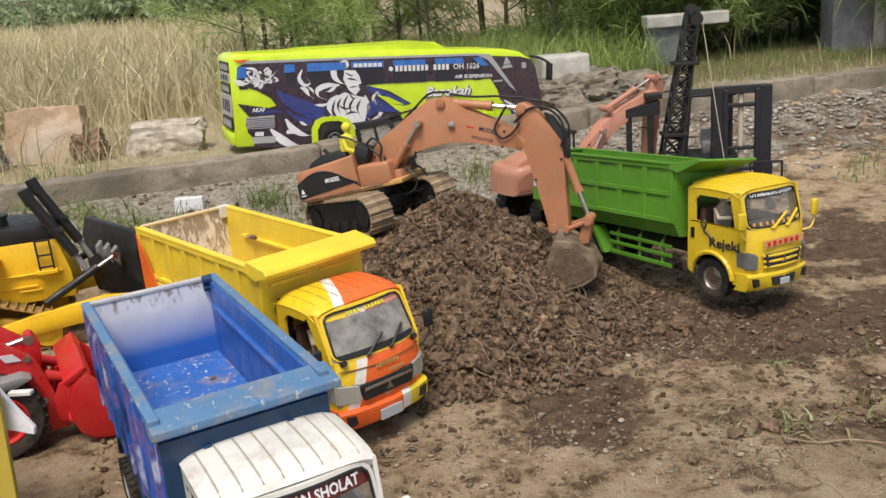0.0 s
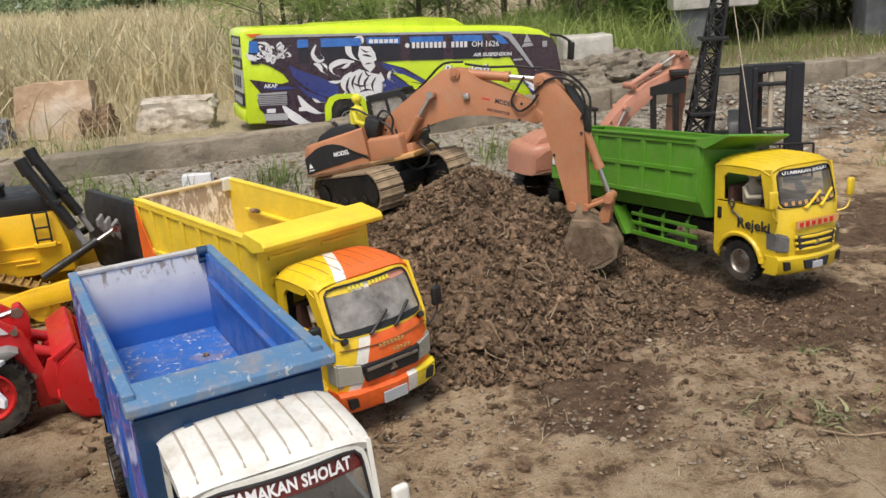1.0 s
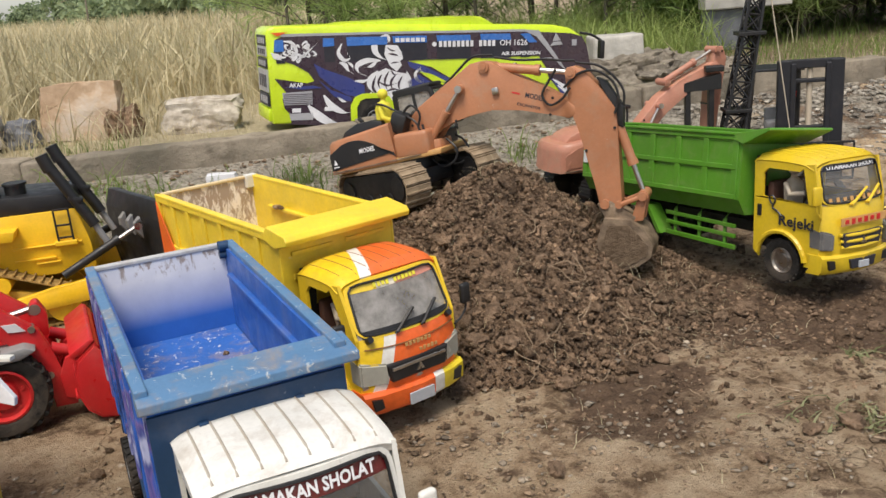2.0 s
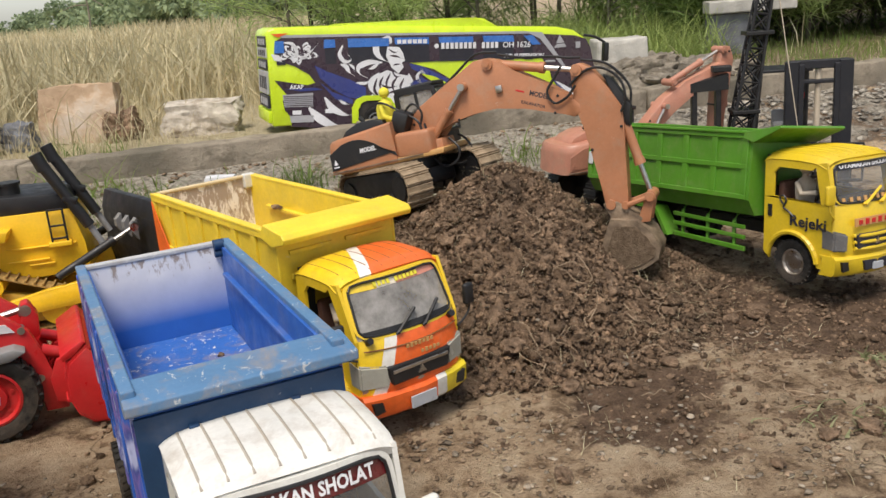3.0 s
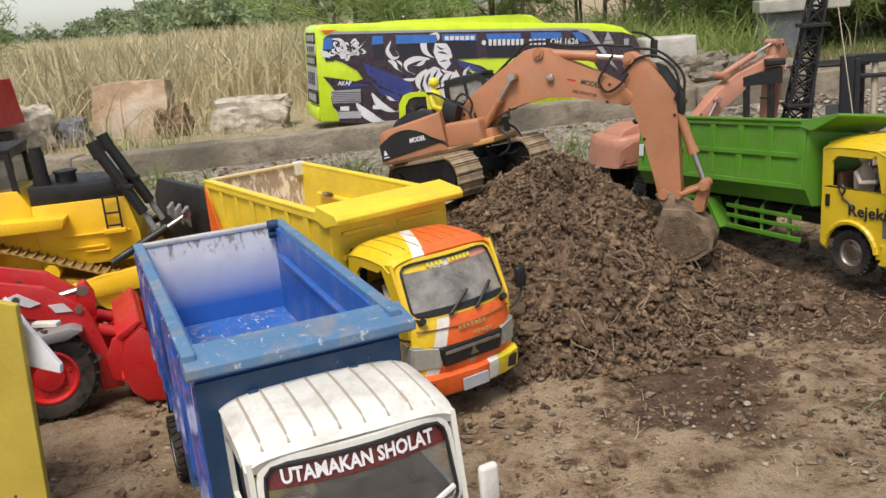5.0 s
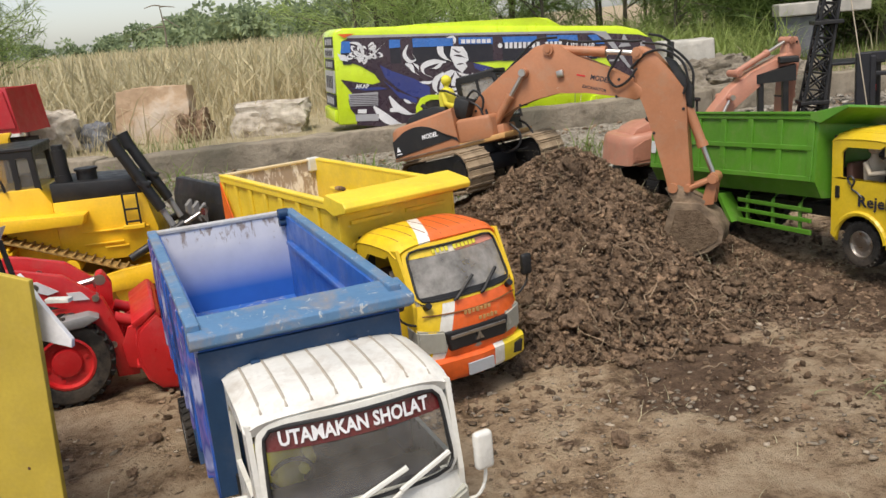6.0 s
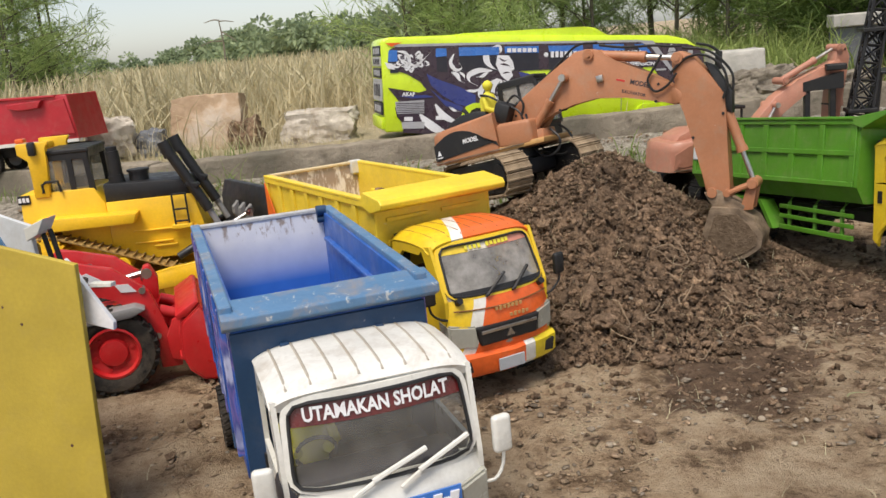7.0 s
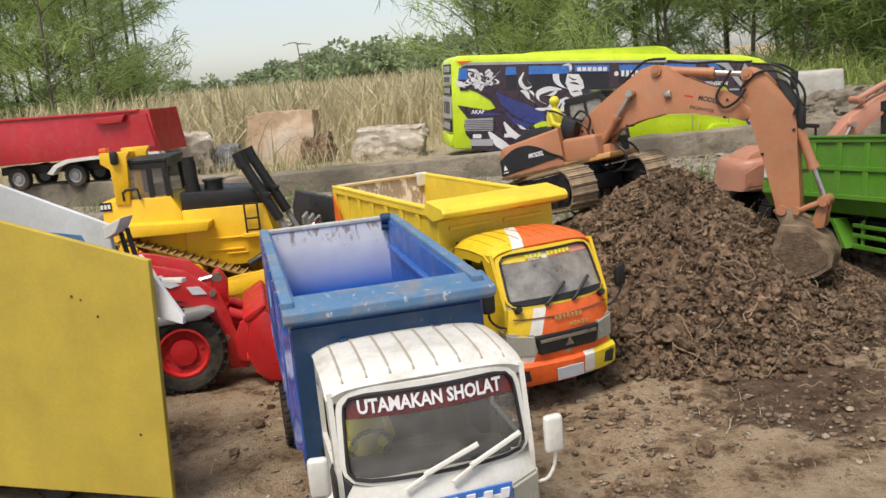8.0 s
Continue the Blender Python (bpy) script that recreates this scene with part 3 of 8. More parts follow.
def build_mound():
    xs, ys = np.arange(-0.75, 0.95, 0.0075), np.arange(1.62, 3.3, 0.0075)
    nx, ny = len(xs), len(ys)
    vs = np.zeros((ny, nx, 3))
    for j, y in enumerate(ys):
        for i, x in enumerate(xs):
            h = mound_height(x, y)
            q = Vector((x * 16, y * 16, 0))
            k = min(1.0, h * 14)
            r = k * (0.016 * noise.noise(q * 0.8) + 0.042 * abs(noise.noise(q * 1.5 + Vector((3, 1, 0)))) + 0.024 * abs(noise.noise(q * 3.4)) + 0.017 * abs(noise.noise(q * 6.5)) + 0.008 * noise.noise(q * 11) - 0.020)
            vs[j, i] = x + 0.006 * k * noise.noise(q * 3), y + 0.006 * k * noise.noise(q * 3 + Vector((9, 0, 0))), (h + r - 0.008 if h > 0.001 else -0.03)
    idx = np.arange(nx * ny).reshape(ny, nx)
    q = np.stack([idx[:-1, :-1], idx[:-1, 1:], idx[1:, 1:], idx[1:, :-1]], -1)
    mesh_object("soil_mound", vs.reshape(-1, 3), q.ravel(), 4, M_SOIL, "heap of dark damp crumbly soil with clods and straw", "soil heap", "stuff", True)


build_mound()


def mound_clods():
    rng = np.random.default_rng(5)
    rows, bits = [], []
    while len(rows) < 25000:
        x, y = rng.uniform(-0.7, 0.95), rng.uniform(1.6, 2.95)
        h = mound_height(x, y)
        if h < 0.004 and rng.random() > 0.12:
            continue
        s = 0.0016 + 0.0066 * rng.random() ** 3.4
        if rng.random() < 0.004:
            s = rng.uniform(0.012, 0.019)
        rows.append((x, y, terrain(x, y) + 0.006 * min(1.0, h * 14) + s * 0.1, s))
    fine = [r for r in rows if r[3] < .0042]
    rows = [r for r in rows if r[3] >= .0042]
    lumps("soil_crumb", fine, M_CLOD, "fine dark crumbs between the clods of the heap", "soil crumbs", 1, 1.2, 9)
    lumps("soil_clod", rows, M_CLOD, "loose dark soil clods covering the heap", "soil clods", 2, 1.35, 3)
    while len(bits) < 380:
        x, y = rng.uniform(-0.5, 0.85), rng.uniform(1.65, 2.6)
        if mound_height(x, y) > 0.01:
            bits.append((x, y, terrain(x, y) + 0.004, rng.uniform(0.015, 0.05)))
    bm = bmesh.new()
    for i in range(60):
        x, y = rng.normal(0.22, 0.25), rng.normal(2.0, 0.16)
        a, ln = rng.uniform(0, 6.283), rng.uniform(0.03, 0.10)
        p = []
        for k in range(5):
            a += rng.normal(0, 0.6)
            x, y = x + math.cos(a) * ln / 4, y + math.sin(a) * ln / 4
            p.append((x, y, terrain(x, y) + 0.010 + rng.uniform(0, 0.012)))
        tube(bm, bend(p, 9), 0.0013, 5, 0.0006)
    tagged(part("root_fibres", bm, M_ROOT), "thin pale dry roots lying over the soil heap", "roots", kind="stuff")
    blades("straw_bits", bits, M_STRAW, "dry straw stalks mixed into the soil heap", "straw", 8, 2.2, 0.0012)


mound_clods()


def ground_litter():
    rng = np.random.default_rng(12)
    dark, pale = [], []
    while len(dark) + len(pale) < 8000:
        x, y = rng.uniform(-1.5, 2.0), rng.uniform(0.75, 3.3)
        d = dampness(x, y)
        patch = noise.noise((x * 3.2, y * 3.2, 4)) + 0.6 * noise.noise((x * 8, y * 8, 9))
        if rng.random() > 0.22 + 0.75 * d or patch < -0.05 + 0.5 * rng.random():
            continue
        s = 0.0012 + 0.0062 * rng.random() ** 5.0
        (dark if rng.random() < 0.04 + 0.8 * d else pale).append((x, y, terrain(x, y) + s * 0.15, s))
    for i in range(2600):
        x, y = rng.normal(.62, .24), rng.normal(2.14, .15)
        s = 0.0015 + 0.0075 * rng.random() ** 4
        dark.append((x, y, terrain(x, y) + s * 0.2, s))
    lumps("crumbs", dark, M_CLOD, "dark soil crumbs strewn over the earth", "soil crumbs", 1, 0.85, 4, 0.55)
    lumps("pebbles", pale, M_DRYCLOD, "small dry pebbles and earth crumbs", "pebbles", 1, 0.95, 5, 0.32)
    # flakes of grey stone in loose drifts
    flakes, straw = [], []
    while len(flakes) < 320:
        cx, cy = ((.20, 1.66), (.23, 1.62), (.58, 1.69), (.225, 1.90), (.31, 1.76), (.80, 1.75), (1.2, 2.1))[rng.integers(7)]
        x, y = rng.normal(cx, .12), rng.normal(cy, .08)
        s = 0.0018 + 0.0085 * rng.random() ** 3.5
        flakes.append((x, y, terrain(x, y) + s * 0.1, s))
    lumps("stone_flakes", flakes, M_FLAKE, "small grey stone flakes on the earth", "stone flakes", 1, 1.0, 15, 0.3)
    while len(straw) < 900:
        x, y = rng.uniform(-1.2, 1.8), rng.uniform(0.9, 3.2)
        if noise.noise((x * 2.5, y * 2.5, 8)) > 0.25 * rng.random():
            straw.append((x, y, terrain(x, y) + 0.001, rng.uniform(0.008, 0.03)))
    clusters = [(.443, 1.567), (.602, 1.517), (.21, 1.668), (.695, 1.628), (.174, 1.51), (-.05, 1.62), (.52, 2.0), (.90, 1.80), (-.35, 1.30), (.05, 1.38), (-.62, 1.47), (1.05, 1.95)]
    for name, mat, count, seed in (("earth_fragments", M_DRYCLOD, 1900, 31), ("pale_fragments", M_FLAKE, 900, 32)):
        rows = []
        for i in range(count):
            cx, cy = clusters[rng.integers(len(clusters))]
            x, y = rng.normal(cx, .085), rng.normal(cy, .045)
            s = 0.0012 + 0.0075 * rng.random() ** 3.6
            rows.append((x, y, terrain(x, y) + s * .1, s))
        lumps(name, rows, mat, "small angular fragments of earth and stone in loose drifts", "fragments", 1, 1.05, seed, 0.36)
    leaves = []
    for cx, cy, n, r in ((.695, 1.628, 46, .035), (.776, 1.904, 18, .02), (.60, 1.69, 12, .05), (.85, 1.60, 16, .05)):
        for i in range(n):
            x, y = rng.normal(cx, r), rng.normal(cy, r * .6)
            leaves.append((x, y, terrain(x, y) + .002, rng.uniform(.012, .035)))
    blades("leaf_litter", leaves, M_LITTER, "pale green torn leaves lying on the earth", "leaf litter", 41, 2.6, .006)
    bm = bmesh.new()
    tube(bm, bend([(x, y, terrain(x, y) + .004) for x, y in ((.69, 1.575), (.74, 1.555), (.80, 1.56), (.87, 1.535))], 10), .0028, 6, .0015)
    tagged(part("twig", bm, M_ROOT, smooth=True), "thin dry brown twig lying on the earth", "twig")
    blades("straw_litter", straw, M_STRAW, "short straw and leaf litter lying on the earth", "straw litter", 18, 3.0, 0.0016)
    # grey rubble on the bank below the kerb
    rows, browns = [], []
    while len(rows) < 7500:
        x, y = rng.uniform(-2.2, 3.2), rng.uniform(2.3, 5.1)
        g = kerb_gap(x, y)
        if not 0.01 < g < 1.0 or rng.random() > smooth(1.05, 0.3, g) * (0.22 if x < 0.3 else 0.75) or mound_height(x, y) > 0.02:
            continue
        s = 0.0025 + (0.019 if x > .8 else 0.012) * rng.random() ** 4.6
        (rows if x > .4 else browns).append((x, y, ground_height(x, y) + s * 0.05, s))
    lumps("dry_lumps", browns, M_DRYCLOD, "dry brown lumps of mud on the bank", "dry lumps", 1, 0.8, 16, 0.5)
    lumps("rubble", rows, M_GRAVEL, "broken grey stone rubble on the bank", "rubble", 1, 1.25, 6, 0.38)


ground_litter()

# single clods and stones that stand out on the open ground
CLODS = [(0.397, 1.905, 0.022), (0.17, 1.494, 0.022), (0.86, 2.03, 0.022), (0.67, 1.62, 0.026), (0.60, 1.60, 0.020), (0.62, 2.15, 0.034), (0.56, 2.12, 0.022), (0.95, 1.83, 0.018),
         (0.09, 1.90, 0.032), (0.02, 1.90, 0.028), (0.20, 1.80, 0.026), (1.02, 2.05, 0.015), (-0.60, 1.40, 0.012), (-0.62, 1.52, 0.015), (0.50, 1.52, 0.015)]
for i, (x, y, s) in enumerate(CLODS):
    bm = bmesh.new()
    bmesh.ops.create_icosphere(bm, subdivisions=3, radius=1)
    for v in bm.verts:
        q = v.co * 1.3 + Vector((i * 5.1, 0, 0))
        v.co *= 1 + 0.45 * noise.noise(q) + 0.3 * noise.noise(q * 2.5) + 0.14 * noise.noise(q * 7)
        v.co = Vector((v.co.x * s, v.co.y * s * 0.8, v.co.z * s * 0.6)) * 0.82
    ob = part("earth_clod", bm, M_SOIL, smooth=True, sharp=60)
    ob.location = (x, y, terrain(x, y) + s * 0.42)
    ob.rotation_euler.z = i * 1.7
    tagged(ob, "single dark lump of damp earth on the ground", "clod", "clods on the ground")


# ---- concrete kerb ----
def kerb():
    w, drop = 0.11, 0.16
    k = 0
    for (ax, ay), (bx, by) in zip(KERB, KERB[1:]):
        d = Vector((bx - ax, by - ay, 0))
        n = max(1, round(d.length / 1.35))
        for i in range(n):
            p0 = Vector((ax, ay, 0)) + d * (i / n)
            ln = d.length / n
            bm = bmesh.new()
            box(bm, (ln / 2, w / 2, 0), (ln - 0.006, w, drop), 0.008)
            bmesh.ops.subdivide_edges(bm, edges=[e for e in bm.edges if e.calc_length() > 0.3], cuts=24, use_grid_fill=True)
            for v in bm.verts:
                q = v.co * 9 + Vector((k * 3.3, 0, 0))
                v.co += Vector((0, 0.006 * noise.noise(q), 0.007 * noise.noise(q + Vector((0, 7, 0))) + 0.005 * noise.noise(q * 3)))
            ob = part("kerb_beam", bm, M_CONC, smooth=True, sharp=50)
            ob.matrix_world = Matrix.Translation((p0.x, p0.y, 0.272 - drop / 2 + 0.006 * ((k * 7) % 3 - 1))) @ Matrix.Rotation(math.atan2(d.y, d.x) + radians(0.5 * ((k * 5) % 3 - 1)), 4, "Z")
            tagged(ob, "weathered grey concrete kerb beam along the bank", "kerb", "kerb beams", "structure")
            k += 1


kerb()


# ---- toy dump trucks: x forward from the rear of the bed, y to the truck's left, z up ----
def doll_driver(parent_m, x, y, z, s, shirt, label):
    """A seated toy figure as one plain shape."""
    bm = bmesh.new()
    loft(bm, [[(x + 0.022 * s * k * math.cos(a), y + 0.030 * s * k * math.sin(a), z + h * s) for a in [i * math.pi / 5 for i in range(10)]] for h, k in ((0, .9), (.03, 1), (.06, 1.05), (.075, .6), (.08, .35), (.088, .35))])
    r = bmesh.ops.create_icosphere(bm, subdivisions=2, radius=0.017 * s)["verts"]
    bmesh.ops.transform(bm, matrix=Matrix.Translation((x, y, z + 0.103 * s)), verts=r)
    for sg in (-1, 1):
        tube(bm, [(x, y + sg * .03 * s, z + .068 * s), (x + .02 * s, y + sg * .037 * s, z + .04 * s), (x + .055 * s, y + sg * .02 * s, z + .045 * s)], 0.008 * s, 6)
    ob = part("driver_doll", bm, shirt, smooth=True, sharp=80)
    ob.matrix_world = parent_m
    return tagged(ob, label, "doll")


def wiper(parent, pts, material):
    bm = bmesh.new()
    tube(bm, pts[:2], 0.0026, 6)
    a, b = Vector(pts[1]), Vector(pts[2])
    tube(bm, [a - (b - a) * .35, b], 0.0032, 6)
    return part("wiper", bm, material, parent, smooth=True)


def cab(root, c):
    """Cab-over cab. c: xb, xf (back, front at the sill), w (half width), zr (roof), zs (sill), z0 (bottom) and paints."""
    xb, xf, w, zr, zs, z0 = c["xb"], c["xf"], c["w"], c["zr"], c["zs"], c["z0"]
    side, front, roof_m, trim = c["side"], c["front"], c["roof"], c["trim"]
    xt = xf - c["rake"]                       # top of the windscreen
    zt = zr - 0.016
    wx = c["wx"]                              # front axle
    wr = c["wr"]
    th = 0.006
    body = part("cab_shell", box(bmesh.new(), ((xb + xf) / 2, 0, z0 + 0.035), (xf - xb - 0.02, 2 * w - 0.02, 0.02)), M_DARK, root)
    for sg in (-1, 1):
        y0, y1 = sg * w, sg * (w - th)
        bm = bmesh.new()
        # lower door panel with the wheel arch
        arch = arc(wx, wr, wr * 1.28, 180, 0, 12)
        arch = [(x, max(z, z0)) for x, z in arch]
        pts = [(xb, zs), (xb, z0 + 0.015)] + [p for p in arch if xb < p[0] < xf - 0.004] + [(xf - 0.012, z0), (xf, z0 + 0.03), (xf, zs)]
        prism(bm, pts, min(y0, y1), max(y0, y1))
        # wheel arch lip
        lip = arc(wx, wr, wr * 1.33, 172, 8, 14)
        for p, q in zip(lip, lip[1:]):
            if p[0] > xb - 0.004 and q[0] < xf:
                tube(bm, [(p[0], y0 + sg * .002, p[1]), (q[0], y0 + sg * .002, q[1])], 0.006, 6)
        part("door_panel", bm, side, body, smooth=True)
        bm = bmesh.new()
        # window frame above the sill
        xw0, xw1 = xb + 0.026, xf - 0.03
        outer = [(xb, zs), (xf, zs), (xt + 0.004, zt), (xt - 0.02, zr - 0.019), (xb + 0.012, zr - 0.019), (xb, zr - 0.026)]
        inner = [(xw0, zs + 0.004), (xw1, zs - 0.006 if c["dip"] else zs + 0.004), (xt - 0.024, zt - 0.012), (xt - 0.035, zr - 0.036), (xw0 + 0.014, zr - 0.036), (xw0, zr - 0.050)]
        rim_panel(bm, outer, inner, y0, y1)
        part("window_frame", bm, side, body, smooth=True)
        bm = bmesh.new()
        box(bm, (xb + 0.018, sg * (w + 0.001), zs - 0.03), (0.012, 0.004, 0.028), 0.0015)
        part("door_handle", bm, M_BLACK, body)
    # back wall with rear window
    bm = bmesh.new()
    rim_panel(bm, [(-w + th, z0 + 0.02), (w - th, z0 + 0.02), (w - th, zr - 0.012), (-w + th, zr - 0.012)], [(-w + .03, zs + .02), (w - .03, zs + .02), (w - .035, zr - .035), (-w + .035, zr - .035)], xb, xb + th, "x")
    part("back_wall", bm, M_DARK, body)
    # roof with pressed ribs
    def roof_z(k, s):
        return zr + 0.004 * math.sin(math.pi * min(1, k * 1.05)) - 0.009 * max(0, k - 0.86) / 0.14 - 0.006 * max(0, .08 - k) / .08 - 0.005 * s * s - c.get("round", 0.016) * abs(s) ** 8
    bm = bmesh.new()
    rings = []
    for i in range(17):
        k = i / 16
        x = xb - 0.002 + (xt + 0.006 - xb) * k
        ring = [(x + 0.010 * k * (1 - (j / 16 - 1) ** 2), (j / 16 - 1) * (w + 0.0015), roof_z(k, j / 16 - 1)) for j in range(33)]
        ring += [(x, (w - .004), zr - 0.028), (x, -(w - .004), zr - 0.028)]
        rings.append(ring)
    loft(bm, rings)
    part("roof", bm, roof_m, body, c.get("roof_label", ""), smooth=True, sharp=50)
    for i in range(8):
        bm = bmesh.new()
        y = (i - 3.5) * w * 0.235
        pts = [(xb - 0.002 + (xt + 0.006 - xb) * k + 0.010 * k * (1 - (y / w) ** 2), y, roof_z(k, y / w) - 0.0006) for k in np.linspace(0.03, 0.93, 10)]
        tube(bm, pts, c.get("rib_r", 0.0024), 6)
        part("roof_rib", bm, c["rib"], body, smooth=True)
    # windscreen: frame, pane, banner
    def on(s, k, off=0.0):
        """Point of the windscreen: s across -1..1, k up 0..1."""
        bow = 0.016 * (1 - s * s)
        x = xf + (xt - xf) * k + bow + off
        return (x, s * (w - 0.004 - 0.004 * k), zs + (zt - zs) * k)
    loop = []
    for i in range(48):
        q = 2 * math.pi * i / 48
        cq, sq = math.cos(q), math.sin(q)
        g = (abs(cq) ** 6 + abs(sq) ** 6) ** (-1 / 6)
        loop.append((cq * g, sq * g))
    def hole(cq, sq, off):
        """Edge of the opening: a box with rounded corners, a little narrower at the top."""
        r = (abs(cq) ** 9 + abs(sq) ** 9) ** (-1 / 9)
        k = .5 + .455 * sq * r
        return on(cq * r * (.935 - .02 * k), k, off)
    bm = bmesh.new()
    rings = []
    for cq, sq in loop:
        ku = .5 + (.53 if sq > 0 else .52) * sq
        o1, o2 = Vector(on(max(-1, min(1, cq)), ku, .0015)), Vector(hole(cq, sq, .0015))
        rings.append([o1, o2, o2 - Vector((.006, 0, 0)), o1 - Vector((.006, 0, 0))])
    grid = [[bm.verts.new(p) for p in r] for r in rings]
    for r0, r1 in zip(grid, grid[1:] + grid[:1]):
        for a in range(4):
            bm.faces.new((r0[a], r1[a], r1[(a + 1) % 4], r0[(a + 1) % 4]))
    part("screen_frame", bm, c.get("frame", side), body, smooth=True, sharp=50)
    bm = bmesh.new()
    border = [hole(cq, sq, .0022) for cq, sq in loop]
    tube(bm, border + [border[0]], 0.0022, 6)
    part("screen_seal", bm, M_BLACK, body, smooth=True)
    bm = bmesh.new()
    g = [[bm.verts.new(on(-.97 + 1.94 * j / 12, k, -0.002)) for j in range(13)] for k in (0, .5, 1)]
    for q, u in zip(g, g[1:]):
        for j in range(12):
            bm.faces.new((q[j], q[j + 1], u[j + 1], u[j]))
    pane = part("windscreen", bm, c["glass"], body, c.get("screen_label", "clear windscreen, dust and sky reflection in a painted film"), smooth=True)
    pane.visible_shadow = False
    # banner across the top of the pane
    bm = bmesh.new()
    k0, k1 = c["banner_k"]
    g = [[bm.verts.new(on(-.93 + 1.86 * j / 12, k, -0.0012)) for j in range(13)] for k in (k0, k1)]
    for j in range(12):
        bm.faces.new((g[0][j], g[0][j + 1], g[1][j + 1], g[1][j]))
    banner = part("screen_banner", bm, c["banner"], pane, smooth=True)
    tilt = math.atan2(xf - xt, zt - zs)
    mid = Vector(on(0, (k0 + k1) / 2, 0.0008))
    face = Matrix.Translation(mid) @ Matrix.Rotation(math.pi / 2, 4, "Z") @ Matrix.Rotation(math.pi / 2 - tilt, 4, "X")
    if c.get("words"):
        ob = lettering(c["words"], (zt - zs) * (k1 - k0) * 0.62, face, c["ink"], banner, width=w * 1.45, label="white capital letters on the banner", bold=0.03)
        for v in ob.data.vertices:
            v.co.x += -0.016 * (v.co.y / w) ** 2
    else:
        bm = bmesh.new()
        for i in range(11):
            if i == 4:
                continue
            y = (-0.42 + i * 0.085) * w
            mm = Vector(on(y / w, (k0 + k1) / 2, 0.0008))
            box(bm, mm, (0.0012, w * 0.055, (zt - zs) * (k1 - k0) * (0.5 + .08 * (i % 2))), 0, Matrix.Rotation(-tilt, 3, "Y"))
        part("banner_bars", bm, c["ink"], banner, "illegible small lettering as bars")
    # front panel under the windscreen
    bm = bmesh.new()
    zg = c["zb"] + 0.055
    rings = []
    for z, dx in ((zs + 0.002, 0.0), (zs - 0.012, 0.006), (zg + 0.02, 0.012), (zg - 0.02, 0.012), (c["zb"] + 0.01, 0.006)):
        rings.append([(xf + dx + 0.016 * (1 - s * s) - 0.012 * abs(s) ** 6, s * w, z) for s in np.linspace(-1, 1, 13)] + [(xf - 0.014, w - .004, z), (xf - 0.014, -w + .004, z)])
    loft(bm, rings)
    fp = part("front_panel", bm, front, body, c.get("front_label", ""), smooth=True, sharp=40)
    return dict(body=body, front=fp, on=on, xt=xt, zt=zt, zg=zg, tilt=tilt)


